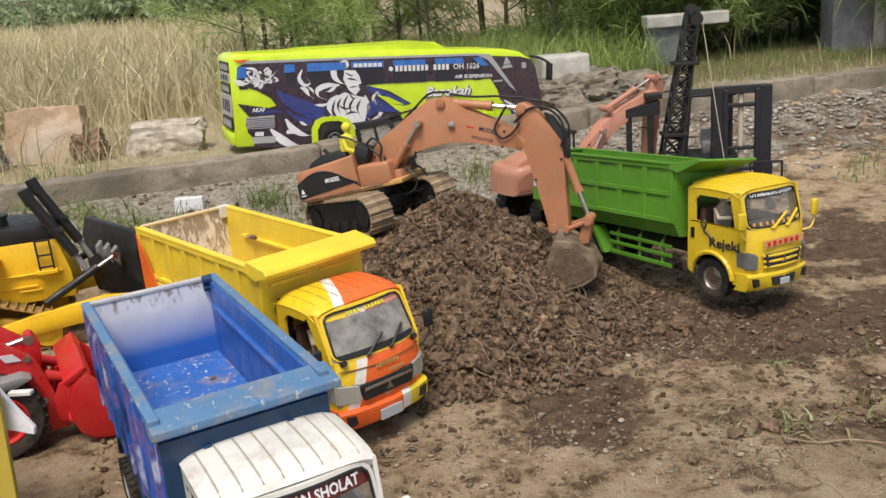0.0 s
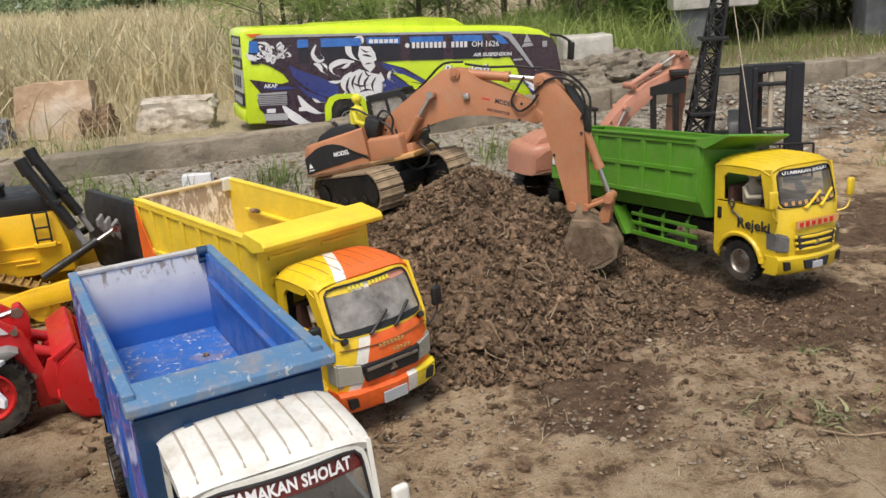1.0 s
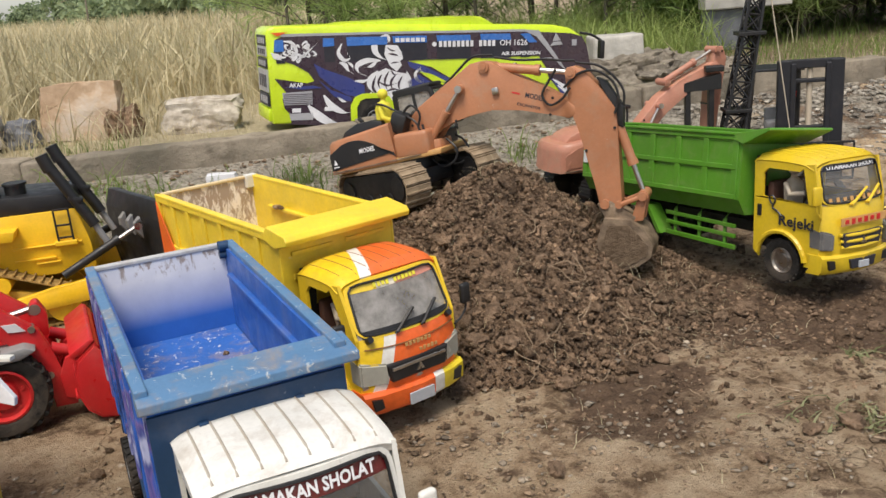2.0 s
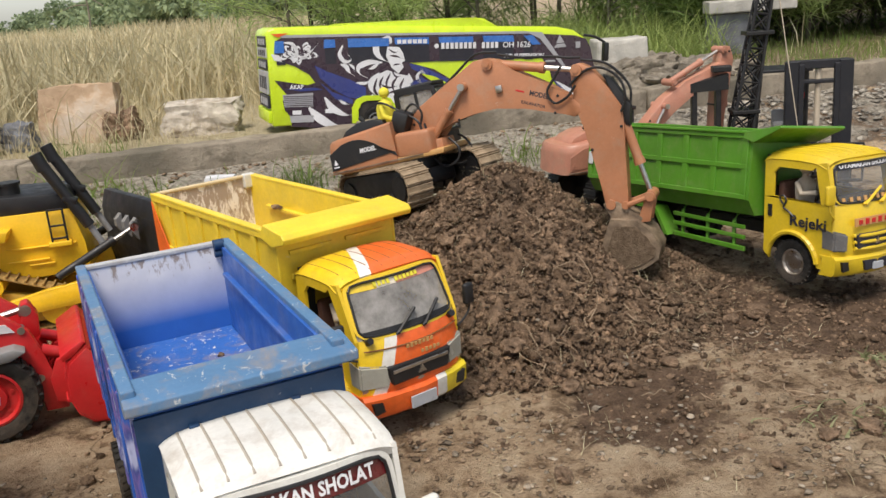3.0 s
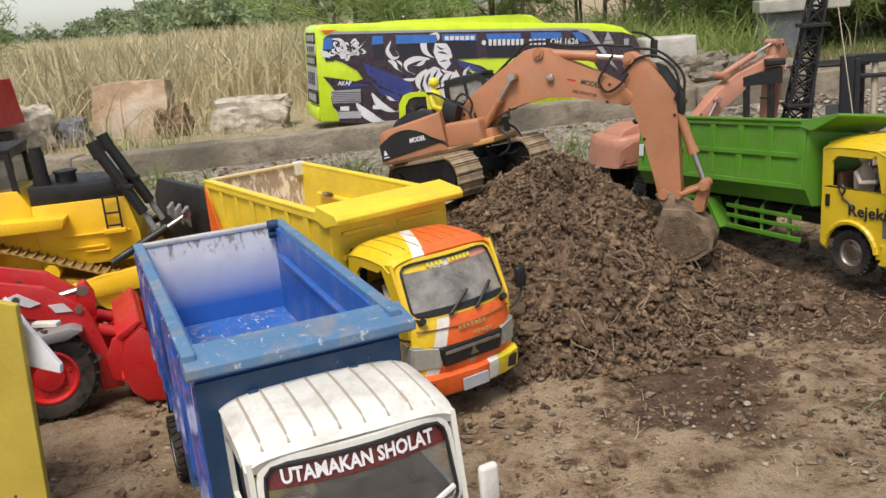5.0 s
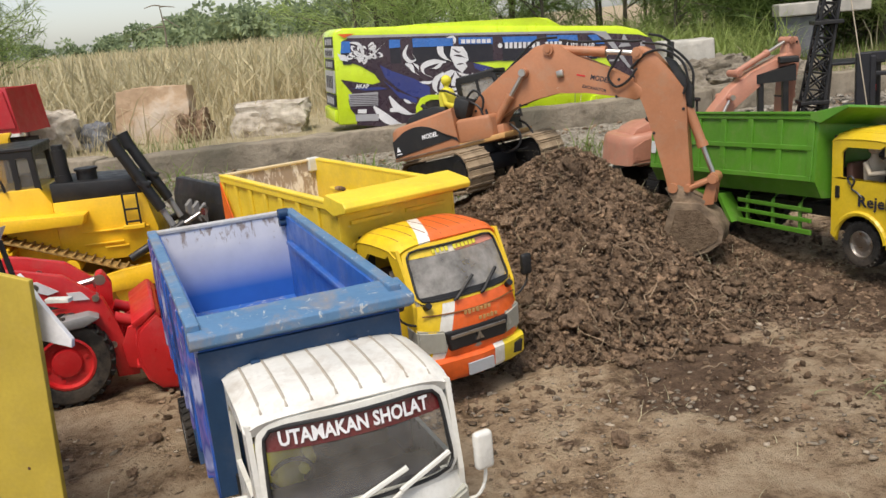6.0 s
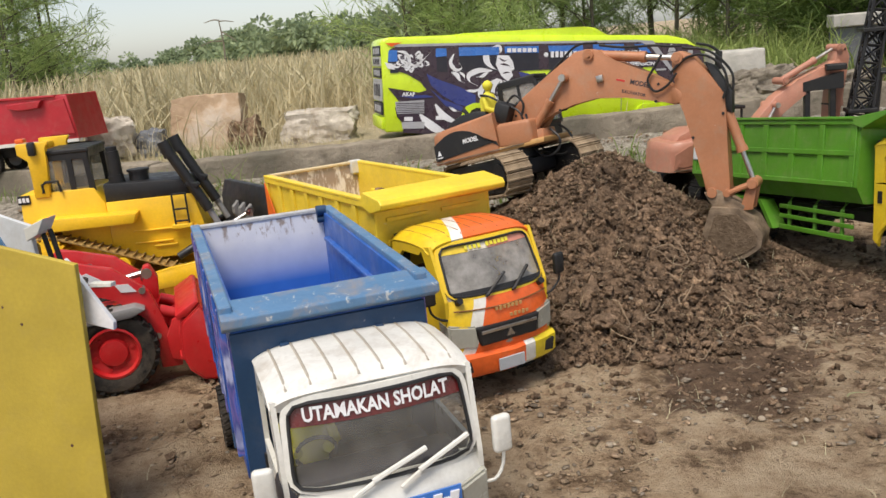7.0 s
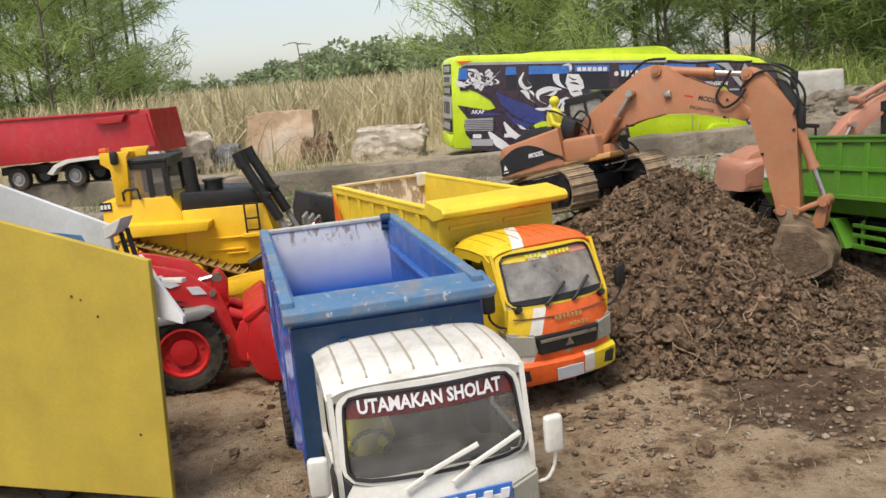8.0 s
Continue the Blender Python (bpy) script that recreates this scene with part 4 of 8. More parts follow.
def front_fittings(root, c, k):
    xf, w, zb, zg = c["xf"], c["w"], c["zb"], k["zg"]
    fp = k["front"]
    # grille
    bm = bmesh.new()
    prism(bm, [(-w * .62, zg + .017), (w * .62, zg + .017), (w * .54, zg - .018), (-w * .54, zg - .018)], xf + .016, xf + .0305, "x", .003)
    gr = part("grille", bm, M_INK if c.get("slats") else c["grille"], fp, c.get("grille_label", ""))
    for i in range(c.get("slats", 0)):
        bm = bmesh.new()
        tube(bm, [(xf + .0305 - .006 * q * q, q * w * (.66 - .03 * i), zg + .014 - i * .0145 - .003 * (1 - q * q)) for q in np.linspace(-1, 1, 9)], .0042, 8)
        part("grille_slat", bm, c["grille"], gr, smooth=True)
    bm = bmesh.new()
    for i in range(c.get("bars", 3)):
        box(bm, (xf + 0.031, 0, zg - 0.008 + i * 0.008 + c.get("bar_up", 0)), (0.004, w * c.get("bar_w", .95), c.get("bar_h", 0.0025)), 0.0008)
    part("grille_bar", bm, c["grille_bar"], gr)
    bm = bmesh.new()
    for a in (90, 210, 330):
        p = [(0.010 * math.cos(radians(a)), 0.010 * math.sin(radians(a))), (0.005 * math.cos(radians(a + 50)), 0.005 * math.sin(radians(a + 50))), (0, 0), (0.005 * math.cos(radians(a - 50)), 0.005 * math.sin(radians(a - 50)))]
        prism(bm, [(u, v + zg - 0.004) for u, v in p], xf + 0.031, xf + 0.0345, "x")
    part("emblem", bm, M_CHROME, gr, "plain three-pointed metal emblem shape")
    for sg in (-1, 1):
        bm = bmesh.new()
        yy = [sg * (w * c.get("lamp_in", 0.66)), sg * (w + 0.001)]
        rings = [[(xf + 0.020, yy[0], zg + .020), (xf + 0.020, yy[0], zg - .020), (xf + 0.026, yy[0], zg - .020), (xf + .027, yy[0], zg + .018)],
                 [(xf - 0.028, yy[1], zg + .032), (xf - 0.026, yy[1], zg - .018), (xf + 0.006, yy[1], zg - .020), (xf + 0.008, yy[1], zg + .024)]]
        loft(bm, rings)
        bmesh.ops.bevel(bm, geom=list(bm.edges), offset=0.003, segments=2, affect="EDGES")
        hl = part("headlight", bm, c.get("lamp", M_LAMP), fp, "clear headlight lens gone dull", smooth=True)
    # bumper
    bm = bmesh.new()
    prof = [(-w - .004, -0.03), (-w - .002, 0.004), (-w * .7, 0.016), (0, 0.026), (w * .7, 0.016), (w + .002, 0.004), (w + .004, -0.03)]
    rings = []
    for z, dx in ((zb + 0.024, 0.0), (zb + 0.018, 0.006), (zb - 0.012, 0.004), (zb - 0.020, -0.004)):
        rings.append([(xf + x + dx + 0.004, y, z) for y, x in prof] + [(xf - 0.03, w - 0.006, z), (xf - 0.03, -w + 0.006, z)])
    loft(bm, rings)
    bp = part("bumper", bm, c["bumper"], fp, c.get("bumper_label", ""), smooth=True, sharp=40)
    if c.get("slats"):
        bm = bmesh.new()
        prism(bm, [(-w * .40, zb + .012), (w * .40, zb + .012), (w * .34, zb - .010), (-w * .34, zb - .010)], xf + .010, xf + .0352, "x", .001)
        part("bumper_slot", bm, M_INK, bp, "dark slot in the bumper")
    for sg in (-1, 1):
        bm = bmesh.new()
        prism(bm, [(sg * w * .52, zb + .010), (sg * w * .92, zb + .014), (sg * w * .88, zb - .008), (sg * w * .6, zb - .006)], xf + 0.006, xf + 0.030 - 0.002, "x")
        part("fog_lamp_recess", bm, M_BLACK, bp)
        ob = bp.children[-1]
        ob.location.x = -0.004
    bm = bmesh.new()
    box(bm, (xf + 0.037, c.get("plate_y", 0.0), zb - 0.002), (0.004, w * (0.3 if c.get("slats") else 0.5), 0.016 if c.get("slats") else 0.022), 0.001)
    part("number_plate", bm, M_PLATE, bp, "blank grey number plate")
    # mirrors
    for sg in (-1, 1):
        bm = bmesh.new()
        p = Vector((xf + c["mirror"][0], sg * (w + c["mirror"][1]), c["mirror"][2]))
        h = c["mirror"][3]
        tube(bm, bend([(xf + 0.002, sg * w * 0.99, p.z - h * 1.25), (p.x, (p.y + sg * w) / 2, p.z - h * 1.1), (p.x, p.y, p.z - h * 0.7), p], 8), 0.0022, 6)
        arm = part("mirror_arm", bm, c["mirror_m"], k["body"])
        bm = bmesh.new()
        box(bm, p, (0.012, 0.023, h * .94), 0.005, Matrix.Rotation(sg * 0.15, 3, "Z"), 3)
        part("mirror", bm, c["mirror_m"], arm, smooth=True)


def cab_inside(root, c, m, shirt, label):
    xb, xf, w, zs, z0 = c["xb"], c["xf"], c["w"], c["zs"], c["z0"]
    bm = bmesh.new()
    box(bm, (xb + 0.05, 0, zs - 0.045), (0.06, 2 * w - 0.03, 0.05), 0.008)
    box(bm, (xb + 0.024, 0, zs - 0.005), (0.02, 2 * w - 0.05, 0.08), 0.008)
    part("seat", bm, c.get("seat", M_BROWN), root, smooth=True)
    bm = bmesh.new()
    box(bm, (xf - 0.028, 0, zs - 0.014), (0.056, 2 * w - 0.02, 0.05), 0.01)
    part("dashboard", bm, c.get("dash", M_DARK), root, smooth=True)
    bm = bmesh.new()
    ring = [(xf - 0.068 + 0.008 * math.sin(a), -w * .45 + 0.024 * math.cos(a), zs + 0.012 + 0.022 * math.sin(a)) for a in [i * math.pi / 8 for i in range(17)]]
    tube(bm, ring, 0.0025, 6)
    part("steering_wheel", bm, M_BLACK, root, smooth=True)
    doll_driver(m, xb + 0.068, -w * .48, zs - 0.022, 0.86, shirt, label)


def chassis(root, c, length, axles, wr, rail_m, rim_m, dual=True):
    bm = bmesh.new()
    for sg in (-1, 1):
        box(bm, (length / 2 + 0.02, sg * 0.045, 0.105), (length - 0.02, 0.012, 0.028), 0.002)
    for x in np.linspace(0.06, length - 0.06, 5):
        box(bm, (x, 0, 0.105), (0.012, 0.09, 0.02))
    part("chassis", bm, M_DARK, root)
    for ax in axles:
        bm = bmesh.new()
        cyl(bm, (ax, -0.09, wr), (ax, 0.09, wr), 0.008)
        a = part("axle", bm, M_DARK, root)
        for sg in (-1, 1):
            front = ax > length * 0.8
            ys = (c["w"] - 0.018,) if front or not dual else (c.get("track", 0.108), 0.078)
            for y in ys:
                wheel(a, ax, sg * y, wr, wr, 0.034 if front else 0.028, rim_m, sg, turn=ax * 9 + sg)


def bed_walls(root, x0, x1, w, z0, z1, th, side_m, end_m, floor_m, slope=0.0, lift=0.0):
    bed = part("bed", box(bmesh.new(), ((x0 + x1) / 2, 0, z0 + lift + th / 2), (x1 - x0 - 2 * th - .002, 2 * (w - slope) - 2 * th - .002, th)), floor_m, root)
    for sg in (-1, 1):
        bm = bmesh.new()
        pts = [(sg * w, z1), (sg * w, z0 + slope * 1.2 + .001), (sg * (w - slope), z0 - .001), (sg * (w - slope - th), z0), (sg * (w - th), z0 + slope * 1.2 + th * .5), (sg * (w - th), z1)]
        prism(bm, pts, x0 + th, x1 - th, "x")
        part("side_wall", bm, side_m, bed)
    for x in (x0, x1 - th):
        bm = bmesh.new()
        prism(bm, [(-w, z1), (-w, z0 + slope * 1.2), (-w + slope, z0 - .001), (w - slope, z0 - .001), (w, z0 + slope * 1.2), (w, z1)], x, x + th, "x")
        part("tail_wall" if x == x0 else "head_wall", bm, end_m[0] if x == x0 else end_m[1], bed)
    return bed


def sprayed(name, top, low, z0, z1, stain=0.565):
    """Paint sprayed from one colour into another, worn and muddy along its upper edge."""
    m, t, b = nodes_of(name, 0.5)
    tc = t.nodes.new("ShaderNodeTexCoord")
    sp = t.nodes.new("ShaderNodeSeparateXYZ")
    t.links.new(tc.outputs["Object"], sp.inputs[0])
    mp = node(t, "ShaderNodeMapRange")
    mp.inputs["From Min"].default_value, mp.inputs["From Max"].default_value = z0, z1
    t.links.new(sp.outputs["Z"], mp.inputs["Value"])
    col = ramp(t, mp.outputs["Result"], [(0.16, low), (0.46, tuple((a + c) / 2 for a, c in zip(top, low))), (0.80, top)])
    n = ramp(t, noise_of(t, 14, 6), [(0.3, (0.85, 0.86, 0.9)), (0.7, (1.05, 1.05, 1.05))])
    col = mix(t, 1.0, col, n, "MULTIPLY")
    if stain:
        ad = t.nodes.new("ShaderNodeMath")
        ad.operation = "MULTIPLY"
        mpg = t.nodes.new("ShaderNodeMapping")
        mpg.inputs["Scale"].default_value = (1.0, 1.0, 0.4)
        t.links.new(tc.outputs["Object"], mpg.inputs["Vector"])
        nz = node(t, "ShaderNodeTexNoise", Scale=70.0, Detail=8.0, Roughness=0.7, Distortion=0.5)
        t.links.new(mpg.outputs["Vector"], nz.inputs["Vector"])
        t.links.new(nz.outputs["Fac"], ad.inputs[0])
        up = ramp(t, mp.outputs["Result"], [(0.55, (0.75, 0.75, 0.75)), (0.97, (1.12, 1.12, 1.12))])
        t.links.new(up, ad.inputs[1])
        s = ramp(t, ad.outputs[0], [(stain, (0, 0, 0)), (stain + 0.09, (0.75, 0.75, 0.75))])
        col = mix(t, s, col, (0.24, 0.15, 0.085))
    t.links.new(col, b.inputs["Base Color"])
    bump(t, b, noise_of(t, 120, 4), 0.08, 0.004)
    return m


M_TAILBLUE = sprayed("sprayed_white_blue", (0.76, 0.75, 0.76), (0.03, 0.14, 0.50), 0.195, 0.335)
M_BLUEIN = paint("blue_inside", (0.026, 0.115, 0.42), 0.4, 0.35, scuff=0.3)
M_BLUEFLOOR = paint("blue_floor", (0.03, 0.13, 0.45), 0.5, 0.95, scuff=0.85, cover=0.59)
M_TAILYEL = sprayed("muddy_pale_tail", (0.86, 0.81, 0.77), (0.82, 0.72, 0.64), -0.1, 0.36, 0.46)


def flames():
    """Blue, purple and pale strokes sprayed upwards over each other."""
    m, t, b = nodes_of("sprayed_flames", 0.42)
    tc = t.nodes.new("ShaderNodeTexCoord")
    mp = t.nodes.new("ShaderNodeMapping")
    mp.inputs["Scale"].default_value = (26.0, 26.0, 7.0)
    mp.inputs["Rotation"].default_value = (0.0, 0.5, 0.0)
    t.links.new(tc.outputs["Object"], mp.inputs["Vector"])
    nz = node(t, "ShaderNodeTexNoise", Scale=1.0, Detail=3.0, Roughness=0.55, Distortion=1.2)
    t.links.new(mp.outputs["Vector"], nz.inputs["Vector"])
    col = ramp(t, nz.outputs["Fac"], [(0.38, (0.012, 0.035, 0.14)), (0.47, (0.03, 0.12, 0.46)), (0.53, (0.17, 0.12, 0.32)), (0.58, (0.05, 0.07, 0.25)), (0.66, (0.40, 0.42, 0.58))])
    t.links.new(col, b.inputs["Base Color"])
    bump(t, b, noise_of(t, 120, 4), 0.08, 0.004)
    return m


M_FLAMES = flames()


def dirt_inside(m, places, label):
    bm = bmesh.new()
    for i, (x, y, z, s) in enumerate(places):
        r = bmesh.ops.create_icosphere(bm, subdivisions=2, radius=s)["verts"]
        for v in r:
            q = v.co / s * 1.5 + Vector((i * 4.1, 0, 0))
            v.co *= 1 + 0.5 * noise.noise(q) + .25 * noise.noise(q * 3)
            v.co.z *= 0.55
        bmesh.ops.translate(bm, vec=(x, y, z + s * .3), verts=r)
    ob = part("soil_scrap", bm, M_CLOD)
    ob.matrix_world = m
    return tagged(ob, label, "soil", kind="stuff")


# blue bed, white cab
def blue_truck():
    m = pose(-0.519, 1.70, 0.0, 0, 0, -58.5)
    root = thing("dump_truck", m, "toy dump truck with blue bed and white cab on bare earth", "toy truck", "toy dump trucks")
    W, L, Z0, Z1, TH = 0.121, 0.606, 0.145, 0.340, 0.010
    bed = bed_walls(root, 0.0, L, W, Z0, Z1, TH, M_BLUEIN, (M_TAILBLUE, M_BLUEIN), M_BLUEFLOOR, lift=.032)
    # outer cladding and ribs
    for sg in (-1, 1):
        bm = bmesh.new()
        box(bm, (L / 2, sg * (W + .002), (Z0 + Z1) / 2 - .012), (L - .01, .004, Z1 - Z0 + .02))
        cl = part("side_cladding", bm, M_FLAMES, bed, "blue and purple sprayed side panel")
        for x in np.linspace(0.03, L - 0.03, 8):
            bm = bmesh.new()
            box(bm, (x, sg * (W + .007), (Z0 + Z1) / 2), (0.014, .010, Z1 - Z0), 0.002)
            part("side_rib", bm, M_FLAMES, cl)
        bm = bmesh.new()
        box(bm, (L / 2, sg * (W + .002), Z1 + .004), (L, .016, .010), 0.002)
        part("rim_rail", bm, M_BLUELIP, bed, "pale worn blue rim")
        bm = bmesh.new()
        box(bm, (L / 2 + .02, sg * (W - TH - .004), Z1 - .045), (L - .05, .010, .008), 0.002)
        part("inner_rail", bm, M_BLUEIN, bed)
        # strap hook and fender
        bm = bmesh.new()
        prism(bm, [(.10, .075), (.13, .135), (.33, .135), (.36, .06), (.345, .06), (.32, .127), (.14, .127), (.112, .075)], sg * .128, sg * .085)
        part("mudguard", bm, M_BLUE, root)
    bm = bmesh.new()
    box(bm, (.004, 0, Z1 + .003), (.016, 2 * W + .016, .008), .002)
    part("rim_tail", bm, M_WORNRIM, bed, "worn muddy tail rim")
    bm = bmesh.new()
    # front lip slopes forward and up
    prism(bm, [(L - .042, Z1 + .006), (L + .020, Z1 - .002), (L + .020, Z1 - .014), (L - .002, Z1 - .024), (L - .042, Z1 - .010)], -W - .010, W + .020, "y", 0.002)
    part("front_lip", bm, M_BLUELIP, bed, "chipped pale blue front lip")
    part("head_cladding", box(bmesh.new(), (L + .003, 0, (Z0 + Z1) / 2 - .02), (.006, 2 * W + .004, Z1 - Z0 - .01), .001), M_BLUE, bed, "dark blue front wall")
    bm = bmesh.new()
    for y in (-.06, .06):
        part("front_rib", box(bmesh.new(), (L + .008, y, (Z0 + Z1) / 2 - .02), (.010, .012, Z1 - Z0 - .05), .002), M_BLUE, bed)
    cyl(bm, (.02, W - TH - .012, Z1 + .004), (.02, W - TH + .006, Z1 + .004), .010)
    cyl(bm, (.02, W - TH - .012, Z1 - .012), (.02, W - TH + .006, Z1 - .012), .007)
    part("tail_hinge", bm, M_BLUE, bed, smooth=True)
    dirt_inside(m, [(.30, -.09, Z0 + TH + .032, .016), (.33, -.08, Z0 + TH + .032, .012), (.28, -.075, Z0 + TH + .032, .009), (.34, -.05, Z0 + TH + .032, .007), (.36, -.045, Z0 + TH + .032, .010), (.38, .03, Z0 + TH + .032, .008), (.25, .0, Z0 + TH + .032, .006), (.42, .02, Z0 + TH + .032, .006), (.15, .06, Z0 + TH + .032, .006), (.40, -.085, Z0 + TH + .032, .018), (.42, -.095, Z0 + TH + .032, .014), (.44, -.075, Z0 + TH + .032, .010), (.37, -.10, Z0 + TH + .032, .012), (.46, -.06, Z0 + TH + .032, .007), (.43, -.05, Z0 + TH + .032, .009)], "scraps of soil on the blue bed floor")
    c = dict(xb=.593, xf=.773, w=.114, zr=.292, zs=.174, z0=.062, rake=.022, wx=.681, wr=.052, track=.123, dip=False, side=M_WHITE, front=M_WHITE, roof=M_WHITEROOF, rib=M_WHITERIB, rib_r=.0019, round=.010, trim=M_BLACK,
             roof_label="ribbed white roof with scratches", glass=M_GLASS, banner=M_MAROON, banner_k=(.70, .96), words="UTAMAKAN SHOLAT", ink=M_VWHITE, zb=.075, grille=M_WHITE, grille_bar=M_WHITE, bumper=M_WHITE,
             mirror=(.012, .020, .196, .048), mirror_m=M_WHITE, dash=M_INK, seat=M_DARK)
    k = cab(root, c)
    front_fittings(root, c, k)
    k["body"].location.y = .014
    cab_inside(root, c, m, M_SHIRT, "seated toy driver in a yellow shirt inside the white cab")
    for a in (-.12, .36):
        wiper(k["body"], [Vector(k["on"](a - .28, -.06, .010)), Vector(k["on"](a + .08, .12, .008)), Vector(k["on"](a + .52, .27, .008))], M_WHITE)
    bm = bmesh.new()
    prism(bm, [(-.035, .134), (.075, .138), (.075, .156), (-.035, .152)], c["xf"] + .027, c["xf"] + .030, "x")
    part("front_sticker", bm, M_WINBLUE, k["front"], "blue and yellow sticker strip with illegible letters")
    bm = bmesh.new()
    for i, y in enumerate((-.02, 0, .02, .04, .06)):
        prism(bm, [(y, .140), (y + .010, .140), (y + .012, .151), (y + .002, .151)], c["xf"] + .029, c["xf"] + .032, "x")
    part("sticker_bars", bm, M_VWHITE, k["front"], "illegible lettering as pale bars")
    chassis(root, c, .66, (.20, .681), .052, M_DARK, M_GREY)


def pocket_side(bed, W, x0, x1, z0, z1, n, rows, mat, ribm, depth=.006):
    """Raised frame of ribs over a side wall, so that the fields between them stand back."""
    for sg in (-1, 1):
        zs = np.linspace(z0, z1, rows + 1)
        for z in zs:
            bm = bmesh.new()
            box(bm, ((x0 + x1) / 2, sg * (W + depth / 2), z), (x1 - x0, depth, .012), .0015)
            part("side_rail", bm, ribm, bed)
        for x in np.linspace(x0 + .008, x1 - .008, n + 1):
            bm = bmesh.new()
            box(bm, (x, sg * (W + depth / 2 - .0008), (z0 + z1) / 2), (.018, depth, z1 - z0 - .012), .0015)
            part("side_rib", bm, ribm, bed)


# yellow bed, orange cab
def yellow_truck():
    m = pose(-0.635, 2.27, 0.0, 0, 0, -46.5)
    root = thing("dump_truck", m, "toy dump truck, yellow bed and orange striped cab, beside soil heap", "toy truck", "toy dump trucks")
    W, L, Z0, Z1, TH = 0.124, 0.600, 0.115, 0.350, 0.008
    bed = bed_walls(root, 0.0, L, W, Z0, Z1, TH, M_BEDYEL, (M_TAILYEL, M_BEDYEL), M_BEDYEL)
    pocket_side(bed, W, 0.0, L, .235, Z1 - .006, 7, 1, M_BEDYEL, M_BEDYEL)
    for sg in (-1, 1):
        bm = bmesh.new()
        box(bm, (L / 2, sg * (W + .003), .170), (L, .008, .11), .002)
        part("skirt_panel", bm, M_BEDYEL, bed)
        bm = bmesh.new()
        prism(bm, [(.004, .10), (.20, .10), (.125, .165), (.075, .235), (.004, .338)], sg * (W + .0085), sg * (W + .0065))
        part("tail_wedge", bm, M_ORANGE, bed, "orange painted wedge")
        bm = bmesh.new()
        box(bm, (L / 2, sg * (W - .001), Z1 + .003), (L, .016, .007), .002)
        part("rim_rail", bm, M_BEDYEL, bed)
        bm = bmesh.new()
        box(bm, (L / 2 - .02, sg * (W - TH - .006), Z1 - .06), (L * .6, .012, .008), .002)
        part("inner_rail", bm, M_BEDYEL, bed)
        bm = bmesh.new()
        prism(bm, [(.10, .07), (.13, .113), (.33, .113), (.36, .05), (.345, .05), (.32, .106), (.14, .106), (.112, .07)], sg * .128, sg * .085)
        part("mudguard", bm, M_BEDYEL, root)
    bm = bmesh.new()
    box(bm, (.006, 0, Z1 + .003), (.014, 2 * W + .012, .007), .002)
    part("rim_tail", bm, M_CREAM, bed, "worn cream tail rim")
    bm = bmesh.new()
    box(bm, (.010, W - .012, Z1 - .008), (.018, .030, .034), .003)
    part("corner_cap", bm, M_WHITE, bed, "small white corner cap")
    # visor over the cab
    bm = bmesh.new()
    prism(bm, [(L - .036, Z1 + .006), (L - .024, Z1 + .021), (L + .044, Z1 + .012), (L + .051, Z1 + .003), (L + .048, Z1 - .006), (L + .002, Z1 - .018), (L - .036, Z1 - .006)], -W - .014, W + .014, "y", .002)
    part("visor", bm, M_BEDYEL, bed, "bright yellow visor with chipped pale edge")
    for y in (-.06, .06):
        for z, h in ((.27, .012), (.315, .008)):
            part("head_rib", box(bmesh.new(), (L + .002, y, z), (.006, .09, h), .0015), M_BEDYEL, bed)
    dirt_inside(m, [(.16, .10, Z1 - .055, .010), (.175, .103, Z1 - .055, .007), (.2, -.05, Z0 + TH, .02), (.3, .04, Z0 + TH, .025), (.12, .02, Z0 + TH, .02)], "crumbs of soil in the yellow bed")
    roof = striped("striped_roof", [(0.80, .55, .02), (.78, .77, .72), (.80, .15, .03)], [.262, .288], 1.0, .43, 0)
    front = striped("striped_front", [(0.80, .55, .02), (.78, .77, .72), (.80, .13, .02)], [-.128, -.106], 1.0, 0, -.35)
    bumperm = striped("striped_bumper", [(.80, .13, .02), (.78, .77, .72), (.80, .62, .02)], [.030, .048], 1.0, 0, 0)
    c = dict(xb=.622, xf=.802, w=.109, zr=.303, zs=.194, z0=.060, rake=.044, wx=.715, wr=.052, dip=False, side=M_YELLOW, front=front, roof=roof, rib=M_GROOVE, rib_r=.0013, trim=M_BLACK, lamp_in=.58, bars=1, bar_h=.006, bar_up=.015, bar_w=1.08,
             roof_label="ribbed roof in yellow, white and orange bands", front_label="orange front with white and yellow bands", glass=M_DUSTREFLGLASS, banner=striped("banner_bands", [(.80, .58, .05), (.72, .66, .56), (.66, .27, .19)], [-.045, .0], 1.0), banner_k=(.80, .96), words=None, ink=M_SHIRT, zb=.072,
             grille=M_BLACK, grille_bar=M_CHROME, bumper=bumperm, bumper_label="orange, white and yellow bumper", mirror=(.0, .030, .215, .042), mirror_m=M_BLACK, lamp=M_LAMP, plate_y=-.004)
    k = cab(root, c)
    front_fittings(root, c, k)
    cab_inside(root, c, m, M_BEIGE, "seated toy driver in a pale shirt inside the orange cab")
    for a in (-.15, .38):
        wiper(k["body"], [Vector(k["on"](a - .2, .0, .006)), Vector(k["on"](a - .05, .10, .006)), Vector(k["on"](a + .28, .34, .006))], M_BLACK)
    bm = bmesh.new()
    for z, x0, nn in ((.170, .0, 7), (.153, .03, 5)):
        for i in range(nn):
            y = x0 - .022 + i * .0085
            box(bm, (c["xf"] + .0275, y, z), (.002, .0055, .0055 + .002 * (i % 2)))
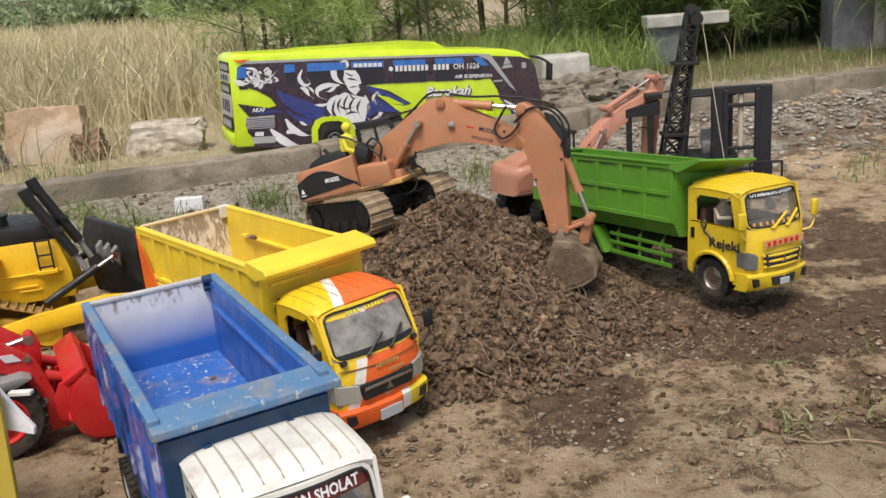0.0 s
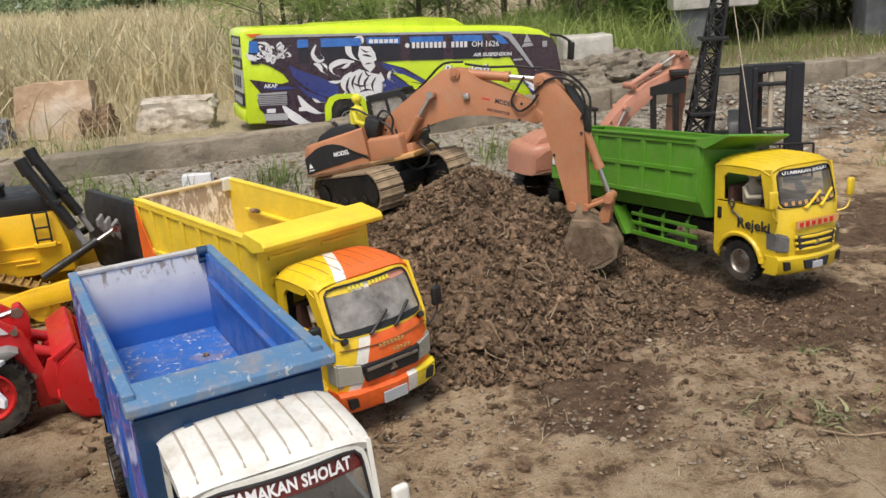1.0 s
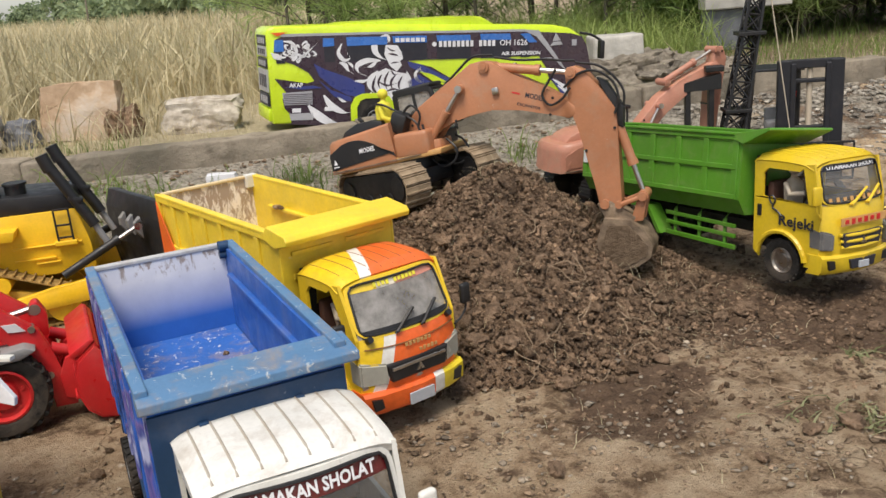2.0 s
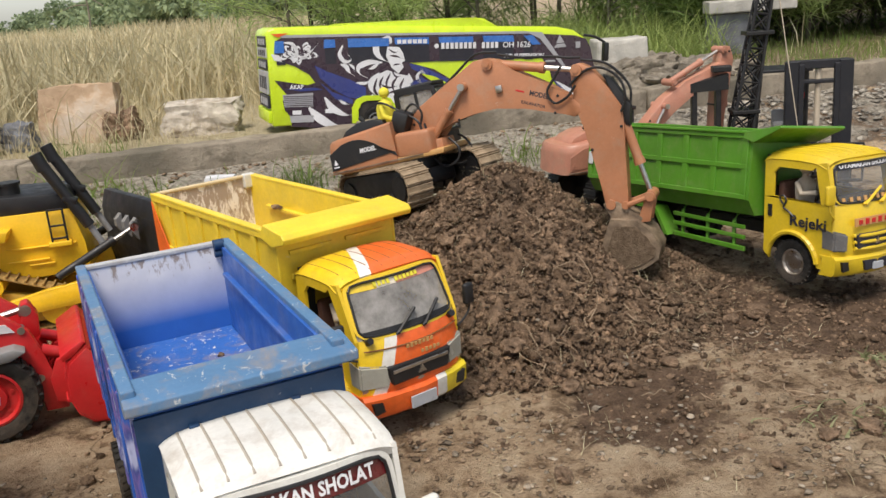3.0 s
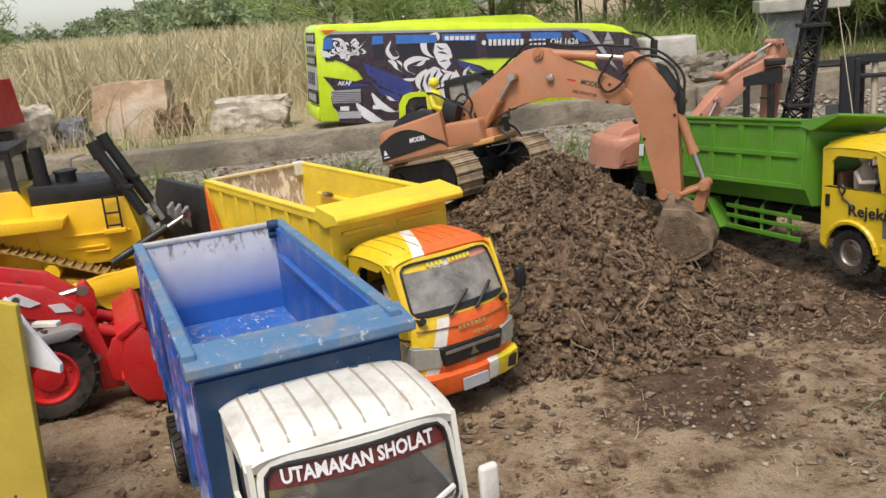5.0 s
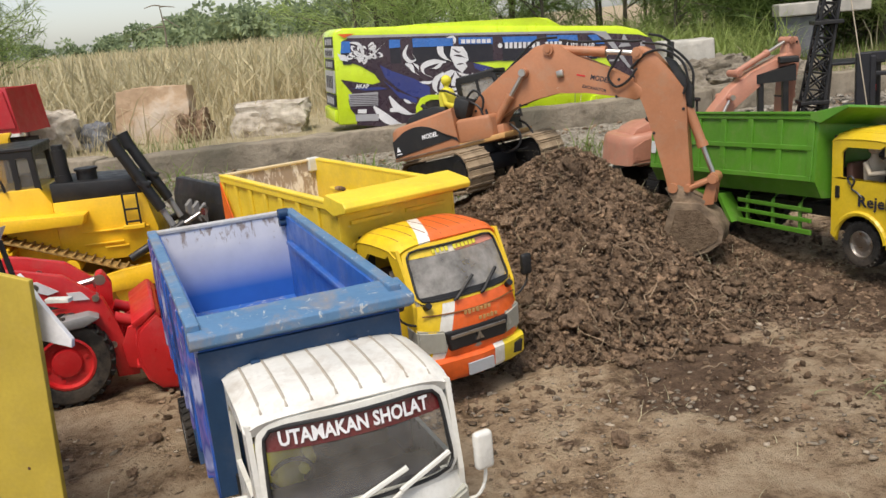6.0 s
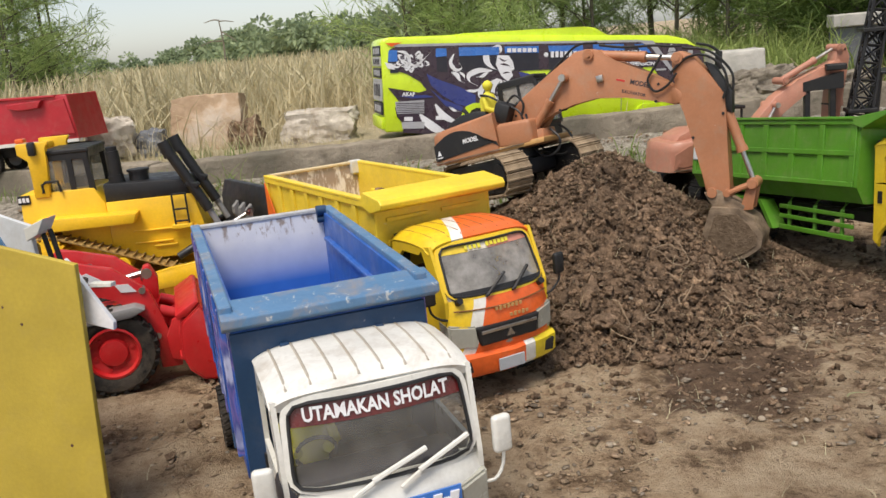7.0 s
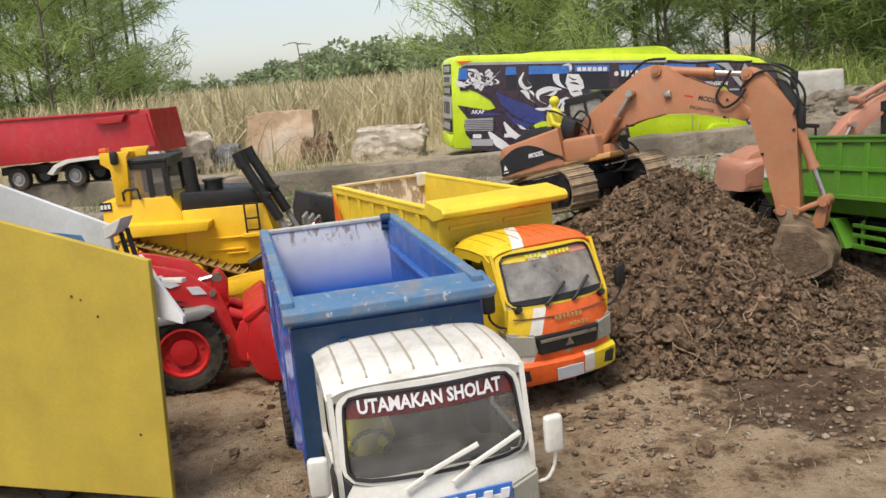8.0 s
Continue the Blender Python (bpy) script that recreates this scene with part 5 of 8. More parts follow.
    part("front_lettering_bars", bm, M_EXCYEL, k["front"], "illegible yellow lettering as bars")
    bm = bmesh.new()
    tube(bm, [(c["xf"] + .009 + .016 * (1 - s * s), s * c["w"] * .9, c["zs"] - .017 - .004 * (1 - s * s)) for s in np.linspace(-1, 1, 11)], .0014, 5)
    part("panel_fold", bm, M_GROOVE, k["front"], "dark fold line across the front", smooth=True)
    bm = bmesh.new()
    loft(bm, [[(Vector(k["on"](s, kk, .0012)) + Vector((dx, 0, 0))) for kk, dx in ((.015, 0), (.13, 0), (.13, -.002), (.015, -.002))] for s in np.linspace(-.90, .90, 9)])
    part("scuttle", bm, M_BLACK, k["body"], "black strip under the windscreen")
    for sg in (-1, 1):
        bm = bmesh.new()
        cyl(bm, (c["xf"] + .006, sg * c["w"] * .80, c["zs"] - .004), (c["xf"] + .016, sg * c["w"] * .80, c["zs"] + .002), .006, n=12)
        part("wiper_knob", bm, M_BLACK, k["front"], smooth=True)
    # pale grey surround of the grille between the headlights
    bm = bmesh.new()
    w, xf, zg = c["w"] - .003, c["xf"], k["zg"]
    prof = [(-w, .0), (-w * .7, .0145), (0, .0245), (w * .7, .0145), (w, .0)]
    loft(bm, [[(xf + x + dx, y, z) for y, x in prof] + [(xf - .02, w - .006, z), (xf - .02, -w + .006, z)] for z, dx in ((zg + .006, .002), (zg + .002, .004), (zg - .022, .004), (zg - .026, .002))])
    part("grille_surround", bm, M_LAMP, k["front"], "dusty pale grey grille surround", smooth=True, sharp=40)
    chassis(root, c, .70, (.17, .29, .715), .052, M_DARK, M_GREY)


# green bed, yellow cab
def green_truck():
    m = pose(0.420, 2.921, 0.008, -2.6, -2.0, -58.0)
    root = thing("dump_truck", m, "toy dump truck, green bed and yellow cab, behind soil heap", "toy truck", "toy dump trucks")
    W, L, Z0, Z1, TH = 0.120, 0.625, 0.150, 0.340, 0.008
    bed = bed_walls(root, 0.0, L, W, Z0, Z1, TH, M_GREEN, (M_GREEN, M_GREEN), M_GREEN, .030)
    pocket_side(bed, W, 0.0, L - .01, .192, Z1 - .006, 6, 2, M_GREEN, M_GREEN, .007)
    for sg in (-1, 1):
        bm = bmesh.new()
        box(bm, (L / 2, sg * (W + .002), Z1 + .003), (L, .020, .007), .002)
        part("rim_rail", bm, M_GREEN, bed)
        # fender, guard rails
        bm = bmesh.new()
        prism(bm, [(.10, .085), (.13, .125), (.29, .125), (.34, .055), (.325, .055), (.283, .117), (.136, .117), (.112, .085)], sg * .128, sg * .085)
        part("mudguard", bm, M_GREEN, root)
        guard = part("side_guard", box(bmesh.new(), (.475, sg * .115, .062), (.25, .006, .012), .0015), M_GREEN, root)
        for z in (.090, .115):
            part("guard_bar", box(bmesh.new(), (.475, sg * .115, z), (.25, .006, .010), .0015), M_GREEN, guard)
        for x in (.38, .47, .56):
            bm = bmesh.new()
            tube(bm, [(x, sg * .110, .058), (x, sg * .110, .125), (x + .004, sg * .10, .145), (x + .004, sg * .07, .150)], .005, 6)
            part("guard_post", bm, M_GREEN, guard, smooth=True)
    bm = bmesh.new()
    prism(bm, [(L - .02, Z1 + .004), (L + .085, Z1 + .022), (L + .088, Z1 + .016), (L + .01, Z1 - .020), (L - .02, Z1 - .012)], -W - .012, W + .012, "y", .002)
    part("visor", bm, M_GREEN, bed, "green flared visor over the cab")
    bm = bmesh.new()
    box(bm, (.006, 0, Z1 + .003), (.014, 2 * W + .018, .007), .002)
    part("rim_tail", bm, M_GREEN, bed)
    bm = bmesh.new()
    box(bm, (.014, -W - .008, .245), (.02, .004, .035), .002)
    part("latch", bm, M_PALEBOARD, bed, "chipped white latch plate")
    # the bed sits a little askew on the chassis
    bed.matrix_local = Matrix.Translation((L, -W, Z1)) @ Matrix.Rotation(radians(-5.5), 4, "X") @ Matrix.Rotation(radians(-1.2), 4, "Y") @ Matrix.Diagonal((1, .78, 1, 1)) @ Matrix.Translation((-L, W, -Z1))
    c = dict(xb=.648, xf=.838, w=.104, zr=.304, zs=.196, z0=.052, rake=.024, wx=.732, wr=.053, dip=True, side=M_CABYEL, front=M_CABYEL, roof=M_CABYEL, rib=M_CABYEL, trim=M_BLACK,
             roof_label="ribbed yellow roof", glass=M_GLASS, banner=M_INK, banner_k=(.80, .985), words="UTAMAKAN SHOLAT", ink=M_VWHITE, zb=.062, grille=M_CABYEL, grille_bar=M_BLACK, bumper=M_CABYEL,
             mirror=(.014, .027, .225, .046), mirror_m=M_CABYEL, lamp=M_DULLLAMP, lamp_in=.80, slats=3, bars=0)
    k = cab(root, c)
    front_fittings(root, c, k)
    cab_inside(root, c, m, M_BEIGE, "slim pale toy driver doll seated in the yellow cab")
    for a in (-.05, .45):
        wiper(k["body"], [Vector(k["on"](a - .3, .0, .006)), Vector(k["on"](a - .1, .08, .006)), Vector(k["on"](a + .32, .34, .006))], M_YELLOW)
    side = Matrix.Translation((.775, -.1065, .148)) @ Matrix.Rotation(math.pi / 2, 4, "X")
    lettering("Rejeki", .034, side, M_INK, k["body"], width=.098, label="black decorative word on the door", bold=.02)
    bm = bmesh.new()
    pts = bend([(.705, -.1065, .185), (.695, -.1065, .198), (.705, -.1065, .205), (.714, -.1065, .194), (.706, -.1065, .178), (.722, -.1065, .170), (.735, -.1065, .160)], 20)
    tube(bm, pts, .0022, 5)
    part("door_flourish", bm, M_INK, k["body"], "curled black flourish", smooth=True)
    bm = bmesh.new()
    prism(bm, [(-.070, .152), (.070, .152), (.072, .170), (-.072, .170)], c["xf"] + .029, c["xf"] + .0315, "x")
    part("front_board", bm, M_EXCYEL, k["front"], "pale ochre name board with illegible red letters")
    bm = bmesh.new()
    for i in range(6):
        box(bm, (c["xf"] + .0325, -.055 + i * .020, .161), (.002, .010, .009 + .003 * (i % 2)))
    part("board_bars", bm, M_RED, k["front"], "illegible red letters as bars")
    bm = bmesh.new()
    for i in range(9):
        p = Vector(k["on"](-.78 + i * .19, .13, .0012))
        box(bm, p, (.0014, .009, .008 + .002 * (i % 2)), 0, Matrix.Rotation(-k["tilt"], 3, "Y"))
    part("screen_bars", bm, M_EXCYEL, k["body"], "illegible yellow letters along the windscreen foot")
    chassis(root, c, .72, (.10, .235, .732), .053, M_DARK, M_CHROME)


blue_truck()
yellow_truck()
green_truck()


# ---- toy machines ----
def crawler(root, m, length, height, width, gauge, z0, shoe_m, side_m, n_shoe=34):
    """Two tracks with shoes, rollers and side frames, under root at the local pose m."""
    for sg in (-1, 1):
        r = height / 2
        bm = bmesh.new()
        pts = [(x, z) for x, z in arc(length / 2 - r, r, r * .86, -90, 90, 10)] + [(x, z) for x, z in arc(-length / 2 + r, r, r * .86, 90, 270, 10)]
        y = sg * gauge / 2
        prism(bm, pts, y - width * .36, y + width * .36, "y", .002)
        frame_ob = part("track_frame", bm, side_m, root, smooth=True)
        frame_ob.matrix_local = m @ pose(0, 0, z0)
        for i, x in enumerate(np.linspace(-length / 2 + r, length / 2 - r, 6)):
            bm = bmesh.new()
            big = i in (0, 5)
            cyl(bm, (x, y - width * .42, r if big else r * .5), (x, y + width * .42, r if big else r * .5), r * (.62 if big else .3), n=14)
            part("track_roller", bm, side_m, frame_ob, smooth=True)
        straight = length - 2 * r
        total = 2 * straight + 2 * math.pi * r
        for i in range(n_shoe):
            s = i / n_shoe * total
            if s < straight:
                p, a = (-straight / 2 + s, 2 * r), 0
            elif s < straight + math.pi * r:
                b = (s - straight) / r
                p, a = (straight / 2 + r * math.sin(b), r + r * math.cos(b)), b
            elif s < 2 * straight + math.pi * r:
                p, a = (straight / 2 - (s - straight - math.pi * r), 0), math.pi
            else:
                b = (s - 2 * straight - math.pi * r) / r
                p, a = (-straight / 2 - r * math.sin(b), r - r * math.cos(b)), math.pi + b
            def shoe(bm):
                box(bm, (0, 0, 0), (total / n_shoe * .93, width, .006), .001, seg=1)
                box(bm, (total / n_shoe * .2, 0, .0045), (.0035, width, .005))
            shared_part(("shoe", length, width, shoe_m.name), "track_shoe", shoe, shoe_m, frame_ob, pose(p[0], y, p[1], 0, math.degrees(a), 0), smooth=False)


def piston(parent, a, b, r, barrel, k=.6):
    a, b = Vector(a), Vector(b)
    bm = bmesh.new()
    cyl(bm, a, a + (b - a) * k, r, n=12)
    cyl(bm, a + (b - a) * (k - .03), a + (b - a) * (k + .03), r * 1.18, n=12)
    c = part("cylinder", bm, barrel, parent, smooth=True)
    bm = bmesh.new()
    cyl(bm, a + (b - a) * k, b, r * .55, n=10)
    w = Vector((0, r * 1.5, 0))
    cyl(bm, b - w, b + w, r * .95, n=10)
    part("piston_rod", bm, M_CHROME, c, smooth=True)


def excavator(m, z0, under, paint_m, deck_m, boom, stick, bucket, cyls, label, shoe_m, printed, bucket_label, roof=True, track=(.31, .088, .060, .205)):
    root = thing("excavator", m, label, "toy excavator", "toy excavators")
    crawler(root, pose(0, 0, 0, 0, 0, under), *track, 0, shoe_m, M_BLACK, 38)
    bm = bmesh.new()
    box(bm, (0, 0, .055), (.15, .15, .045), .008, Matrix.Rotation(radians(under), 3, "Z"))
    cyl(bm, (0, 0, .06), (0, 0, .112), .062, n=24)
    part("turntable", bm, M_BLACK, root, smooth=True)
    bm = bmesh.new()
    prism(bm, [(-.17, .108), (.13, .108), (.135, .122), (-.185, .122)], -.098, .098, "y", .003)
    deck = part("deck", bm, deck_m, root, smooth=True)
    # rear body with rounded counterweight
    bm = bmesh.new()
    plan = [(.002, -.100), (-.165, -.100), (-.195, -.085), (-.207, -.045), (-.210, 0), (-.207, .045), (-.195, .085), (-.165, .100), (.002, .100)]
    loft(bm, [[(x - .008 * (x < 0), y, .112) for x, y in plan], [(x, y, .172) for x, y in plan], [(x * .985, y * .99, .190 + .10 * (x + .2) * (x < .01)) for x, y in plan], [(x * .95, y * .93, .199 + .08 * (x + .2)) for x, y in plan]])
    body = part("engine_body", bm, paint_m, root, smooth=True, sharp=40)
    bm = bmesh.new()
    box(bm, (.052, -.064, .146), (.100, .070, .066), .010, Matrix.Rotation(.06, 3, "Y"), 3)
    part("tool_box", bm, paint_m, body, smooth=True)
    bm = bmesh.new()
    prism(bm, [(-.03, .122), (.035, .122), (.03, .15), (-.03, .195), (-.05, .195)], .045, .0985, "y", .003)
    part("body_shoulder", bm, deck_m, body, smooth=True)
    for sg in (-1, 1):
        bm = bmesh.new()
        prism(bm, [(-.192, .122), (-.190, .166)] + [(-.15 + .155 * k, .170 + .022 * math.sin(math.pi * min(1, .25 + k * .9)) - .045 * k ** 3) for k in np.linspace(0, 1, 9)] + [(.0, .140)], sg * .0995, sg * .1018, "y", .001)
        v = part("vent_panel", bm, M_BLACK if roof else paint_m, body, "black side panel" if roof else "plain side panel")
        bm = bmesh.new()
        prism(bm, [(-.182, .137), (-.170, .137), (-.176, .151)], sg * .1022, sg * .1034)
        box(bm, (-.176, sg * .1028, .131), (.016, .001, .003))
        part("panel_mark", bm, M_VWHITE if roof else paint_m, v, "plain triangular mark")
        lettering("MODEL", .0125, Matrix.Translation((-.075, sg * .1022, .160)) @ Matrix.Rotation(math.pi * (sg > 0), 4, "Z") @ Matrix.Rotation(math.pi / 2, 4, "X"), M_VWHITE if roof else M_MAROON, v, width=.048 if roof else .075, label="capitals on the side panel", bold=.03, shear=.2)
        bm = bmesh.new()
        box(bm, (-.06, sg * .1005, .117), (.27, .003, .003))
        part("panel_seam", bm, M_MUDDY, v, "dusty seam along the skirt")
    bm = bmesh.new()
    prism(bm, [(-.17, .196), (-.03, .20), (-.035, .224), (-.065, .232), (-.11, .232), (-.15, .218)], -.060, .055, "y", .004)
    part("engine_cover", bm, M_BLACK if roof else paint_m, body, smooth=True)
    bm = bmesh.new()
    tube(bm, [(-.10, -.04, .21), (-.10, -.04, .235), (-.108, -.04, .245)], .006, 8)
    part("exhaust", bm, M_BLACK, body, smooth=True)
    if roof:
        # cab: corner posts, roof and panes
        x0, x1, y0, y1, zb, zt = -.022, .108, .018, .098, .124, .288
        cabp = part("cab_floor", box(bmesh.new(), ((x0 + x1) / 2, (y0 + y1) / 2, zb + .018), (x1 - x0, y1 - y0, .036), .004), M_BLACK, root)
        for y in (y0, y1):
            bm = bmesh.new()
            outer = [(x0, zb + .03), (x1, zb + .03), (x1 + .006, zb + .07), (x1 - .014, zt - .006), (x1 - .03, zt), (x0 + .006, zt)]
            inner = [(x0 + .010, zb + .045), (x1 - .012, zb + .045), (x1 - .006, zb + .07), (x1 - .022, zt - .018), (x1 - .034, zt - .014), (x0 + .014, zt - .014)]
            rim_panel(bm, outer, inner, y - .004, y + .004)
            box(bm, (.040, y, (zb + zt) / 2 + .02), (.008, .007, zt - zb - .045))
            box(bm, (.01, y, zb + .085), (.06, .007, .007))
            sp = part("side_frame", bm, M_BLACK, cabp, smooth=True)
            bm = bmesh.new()
            prism(bm, inner, y - .0008, y + .0008)
            gl = part("side_pane", bm, M_DUSTREFLGLASS, sp, "clear pane, dust and reflection in a painted film")
            gl.visible_shadow = False
        for x, dx in ((x1 + .001, -.017), (x0, .004)):
            bm = bmesh.new()
            for y in (y0, y1):
                tube(bm, [(x, y, zb + .03), (x, y, zb + .07), (x + dx, y, zt - .008)], .005, 6)
            for z in (zb + .035, zb + .085, zt - .01):
                f = (z - zb - .07) / (zt - zb - .078)
                tube(bm, [(x + dx * max(0, f), y0, z), (x + dx * max(0, f), y1, z)], .0045, 6)
            part("end_frame", bm, M_BLACK, cabp, smooth=True)
            bm = bmesh.new()
            vs = [bm.verts.new(p) for p in ((x, y0, zb + .04), (x, y1, zb + .04), (x + dx, y1, zt - .01), (x + dx, y0, zt - .01))]
            bm.faces.new(vs)
            g = part("end_pane", bm, M_DUSTREFLGLASS, cabp, "clear pane, dust and reflection in a painted film")
            g.visible_shadow = False
        bm = bmesh.new()
        box(bm, ((x0 + x1) / 2 - .006, (y0 + y1) / 2, zt), (x1 - x0 - .014, y1 - y0 + .006, .012), .005, seg=3)
        part("cab_roof", bm, M_BLACK, cabp, smooth=True)
        bm = bmesh.new()
        box(bm, (.01, .058, .165), (.035, .045, .03), .008)
        box(bm, (-.005, .058, .20), (.012, .042, .06), .005)
        part("operator_seat", bm, M_BROWN, cabp, smooth=True)
    else:
        bm = bmesh.new()
        for x, y in ((-.01, .02), (.10, .02), (-.01, .095), (.10, .095)):
            tube(bm, [(x, y, .12), (x + .004, y, .275)], .004, 6)
        box(bm, (.047, .058, .280), (.135, .09, .012), .003, Matrix.Rotation(.10, 3, "Y"))
        part("canopy", bm, M_BLACK, root, "black canopy on thin posts", smooth=True)
        bm = bmesh.new()
        box(bm, (.02, .058, .15), (.05, .05, .05), .01)
        part("operator_seat", bm, M_BLACK, root, smooth=True)
    # boom, stick, bucket: side outlines with width
    bm = bmesh.new()
    prism(bm, boom, -.042, .002, "y", .003)
    bo = part("boom", bm, paint_m, root, smooth=True, sharp=40)
    for kind, a, b, r in cyls:
        for x, z in ((a, b) if kind == "arm" else (b,)):
            bm = bmesh.new()
            cyl(bm, (x, -.049 - .012 * (kind == "lift"), z), (x, .009 + .012 * (kind == "lift"), z), r * 1.15, n=14)
            cyl(bm, (x, -.052 - .012 * (kind == "lift"), z), (x, .012 + .012 * (kind == "lift"), z), r * .6, n=10)
            part("pin", bm, paint_m, bo, smooth=True)
    bm = bmesh.new()
    prism(bm, stick, -.041, .001, "y", .003)
    st = part("stick", bm, paint_m, bo, smooth=True, sharp=40)
    for kind, a, b, r in cyls:
        for y in ((-.052, .012) if kind == "lift" else (-.02,)):
            piston(bo, (a[0], y, a[1]), (b[0], y, b[1]), r, paint_m)
    for line in (boom, stick):
        cx, cz = sum(p[0] for p in line) / len(line), sum(p[1] for p in line) / len(line)
        for x, z in line[1::4]:
            bm = bmesh.new()
            px, pz = x + (cx - x) * .12, z + (cz - z) * .12
            cyl(bm, (px, -.0435, pz), (px, .0035, pz), .0035, n=10)
            part("bolt", bm, M_BLACK, bo if line is boom else st, smooth=True)
    # printed words on the boom: text, height, width, place, slope
    for text, h, wd, (lx, lz), ang, ink in printed:
        lettering(text, h, Matrix.Translation((lx, -.0422, lz)) @ Matrix.Rotation(-ang, 4, "Y") @ Matrix.Rotation(math.pi / 2, 4, "X"), ink, bo, width=wd, label="printed capitals on the boom", bold=.03)
    # bucket: two cheeks and a bent plate
    bk = part("bucket", prism(bmesh.new(), bucket, -.068, -.063, "y"), M_MUDDY, root, bucket_label)
    part("bucket_cheek", prism(bmesh.new(), bucket, .023, .028, "y"), M_MUDDY, bk)
    bm = bmesh.new()
    inner = [Vector((x, 0, z)) for x, z in bucket]
    c = sum(inner, Vector()) / len(inner)
    lining = [p + (c - p).normalized() * .006 for p in inner]
    prism(bm, [(p.x, p.z) for p in inner] + [(p.x, p.z) for p in lining[::-1]], -.066, .026)
    part("bucket_shell", bm, M_MUDDY, bk, smooth=True, sharp=50)
    # dry clay caked on both cheeks inside the bent rim
    cake = [(c + (p - c) * (.80 + .05 * math.sin(i * 2.3))) for i, p in enumerate(inner)]
    for y0, y1 in ((.028, .0305), (-.0705, -.068)):
        part("clay_cake", prism(bmesh.new(), [(p.x, p.z) for p in cake], y0, y1, "y", .001), M_DRYCLOD, bk, "dry tan clay caked on the bucket")
    tip, prev = Vector((bucket[-1][0], 0, bucket[-1][1])), Vector((bucket[-2][0], 0, bucket[-2][1]))
    d = (tip - prev).normalized()
    for i in range(5):
        y = -.060 + i * .020
        bm = bmesh.new()
        a, b = tip - d * .006, tip + d * .018
        nrm = Vector((-d.z, 0, d.x)) * .004
        prism(bm, [((a + nrm).x, (a + nrm).z), ((a - nrm).x, (a - nrm).z), (b.x, b.z)], y - .005, y + .005)
        part("tooth", bm, M_MUDDY, bk)
    return root, bo


EXC_M = pose(-0.15, 2.57, 0.222, -3.5, -11, -16)
exc, _ = excavator(
    EXC_M, 0, -34, M_EXC, M_EXCYEL,
    [(.482, .148), (.455, .177), (.417, .209), (.338, .261), (.300, .300), (.271, .310), (.239, .310), (.166, .278), (.070, .234), (.014, .192), (.019, .160), (.053, .137), (.101, .158), (.156, .176), (.208, .186), (.272, .184), (.347, .170), (.438, .133), (.461, .121), (.480, .128)],
    [(.480, .243), (.499, .243), (.525, .224), (.556, .167), (.577, .120), (.574, .078), (.564, .015), (.552, -.070), (.545, -.124), (.524, -.156), (.502, -.144), (.490, -.103), (.489, -.043), (.483, .032), (.480, .098), (.466, .137), (.473, .222)],
    [(.500, -.137), (.562, -.152), (.592, -.183), (.605, -.223), (.595, -.252), (.560, -.269), (.514, -.275), (.471, -.269), (.437, -.252)],
    [("lift", (.072, .127), (.201, .255), .010), ("arm", (.275, .294), (.489, .228), .012), ("curl", (.569, .108), (.601, -.101), .012)],
    "faded orange toy excavator digging with lowered arm on the soil heap", M_TRACK,
    [("MODEL", .013, .050, (.388, .192), -.43, M_INK), ("EXCAVATOR", .008, .062, (.368, .173), -.43, M_INK), ("-", .004, .022, (.342, .212), -.43, M_RED)],
    "muddy steel bucket dug into the soil", track=(.37, .100, .074, .225))


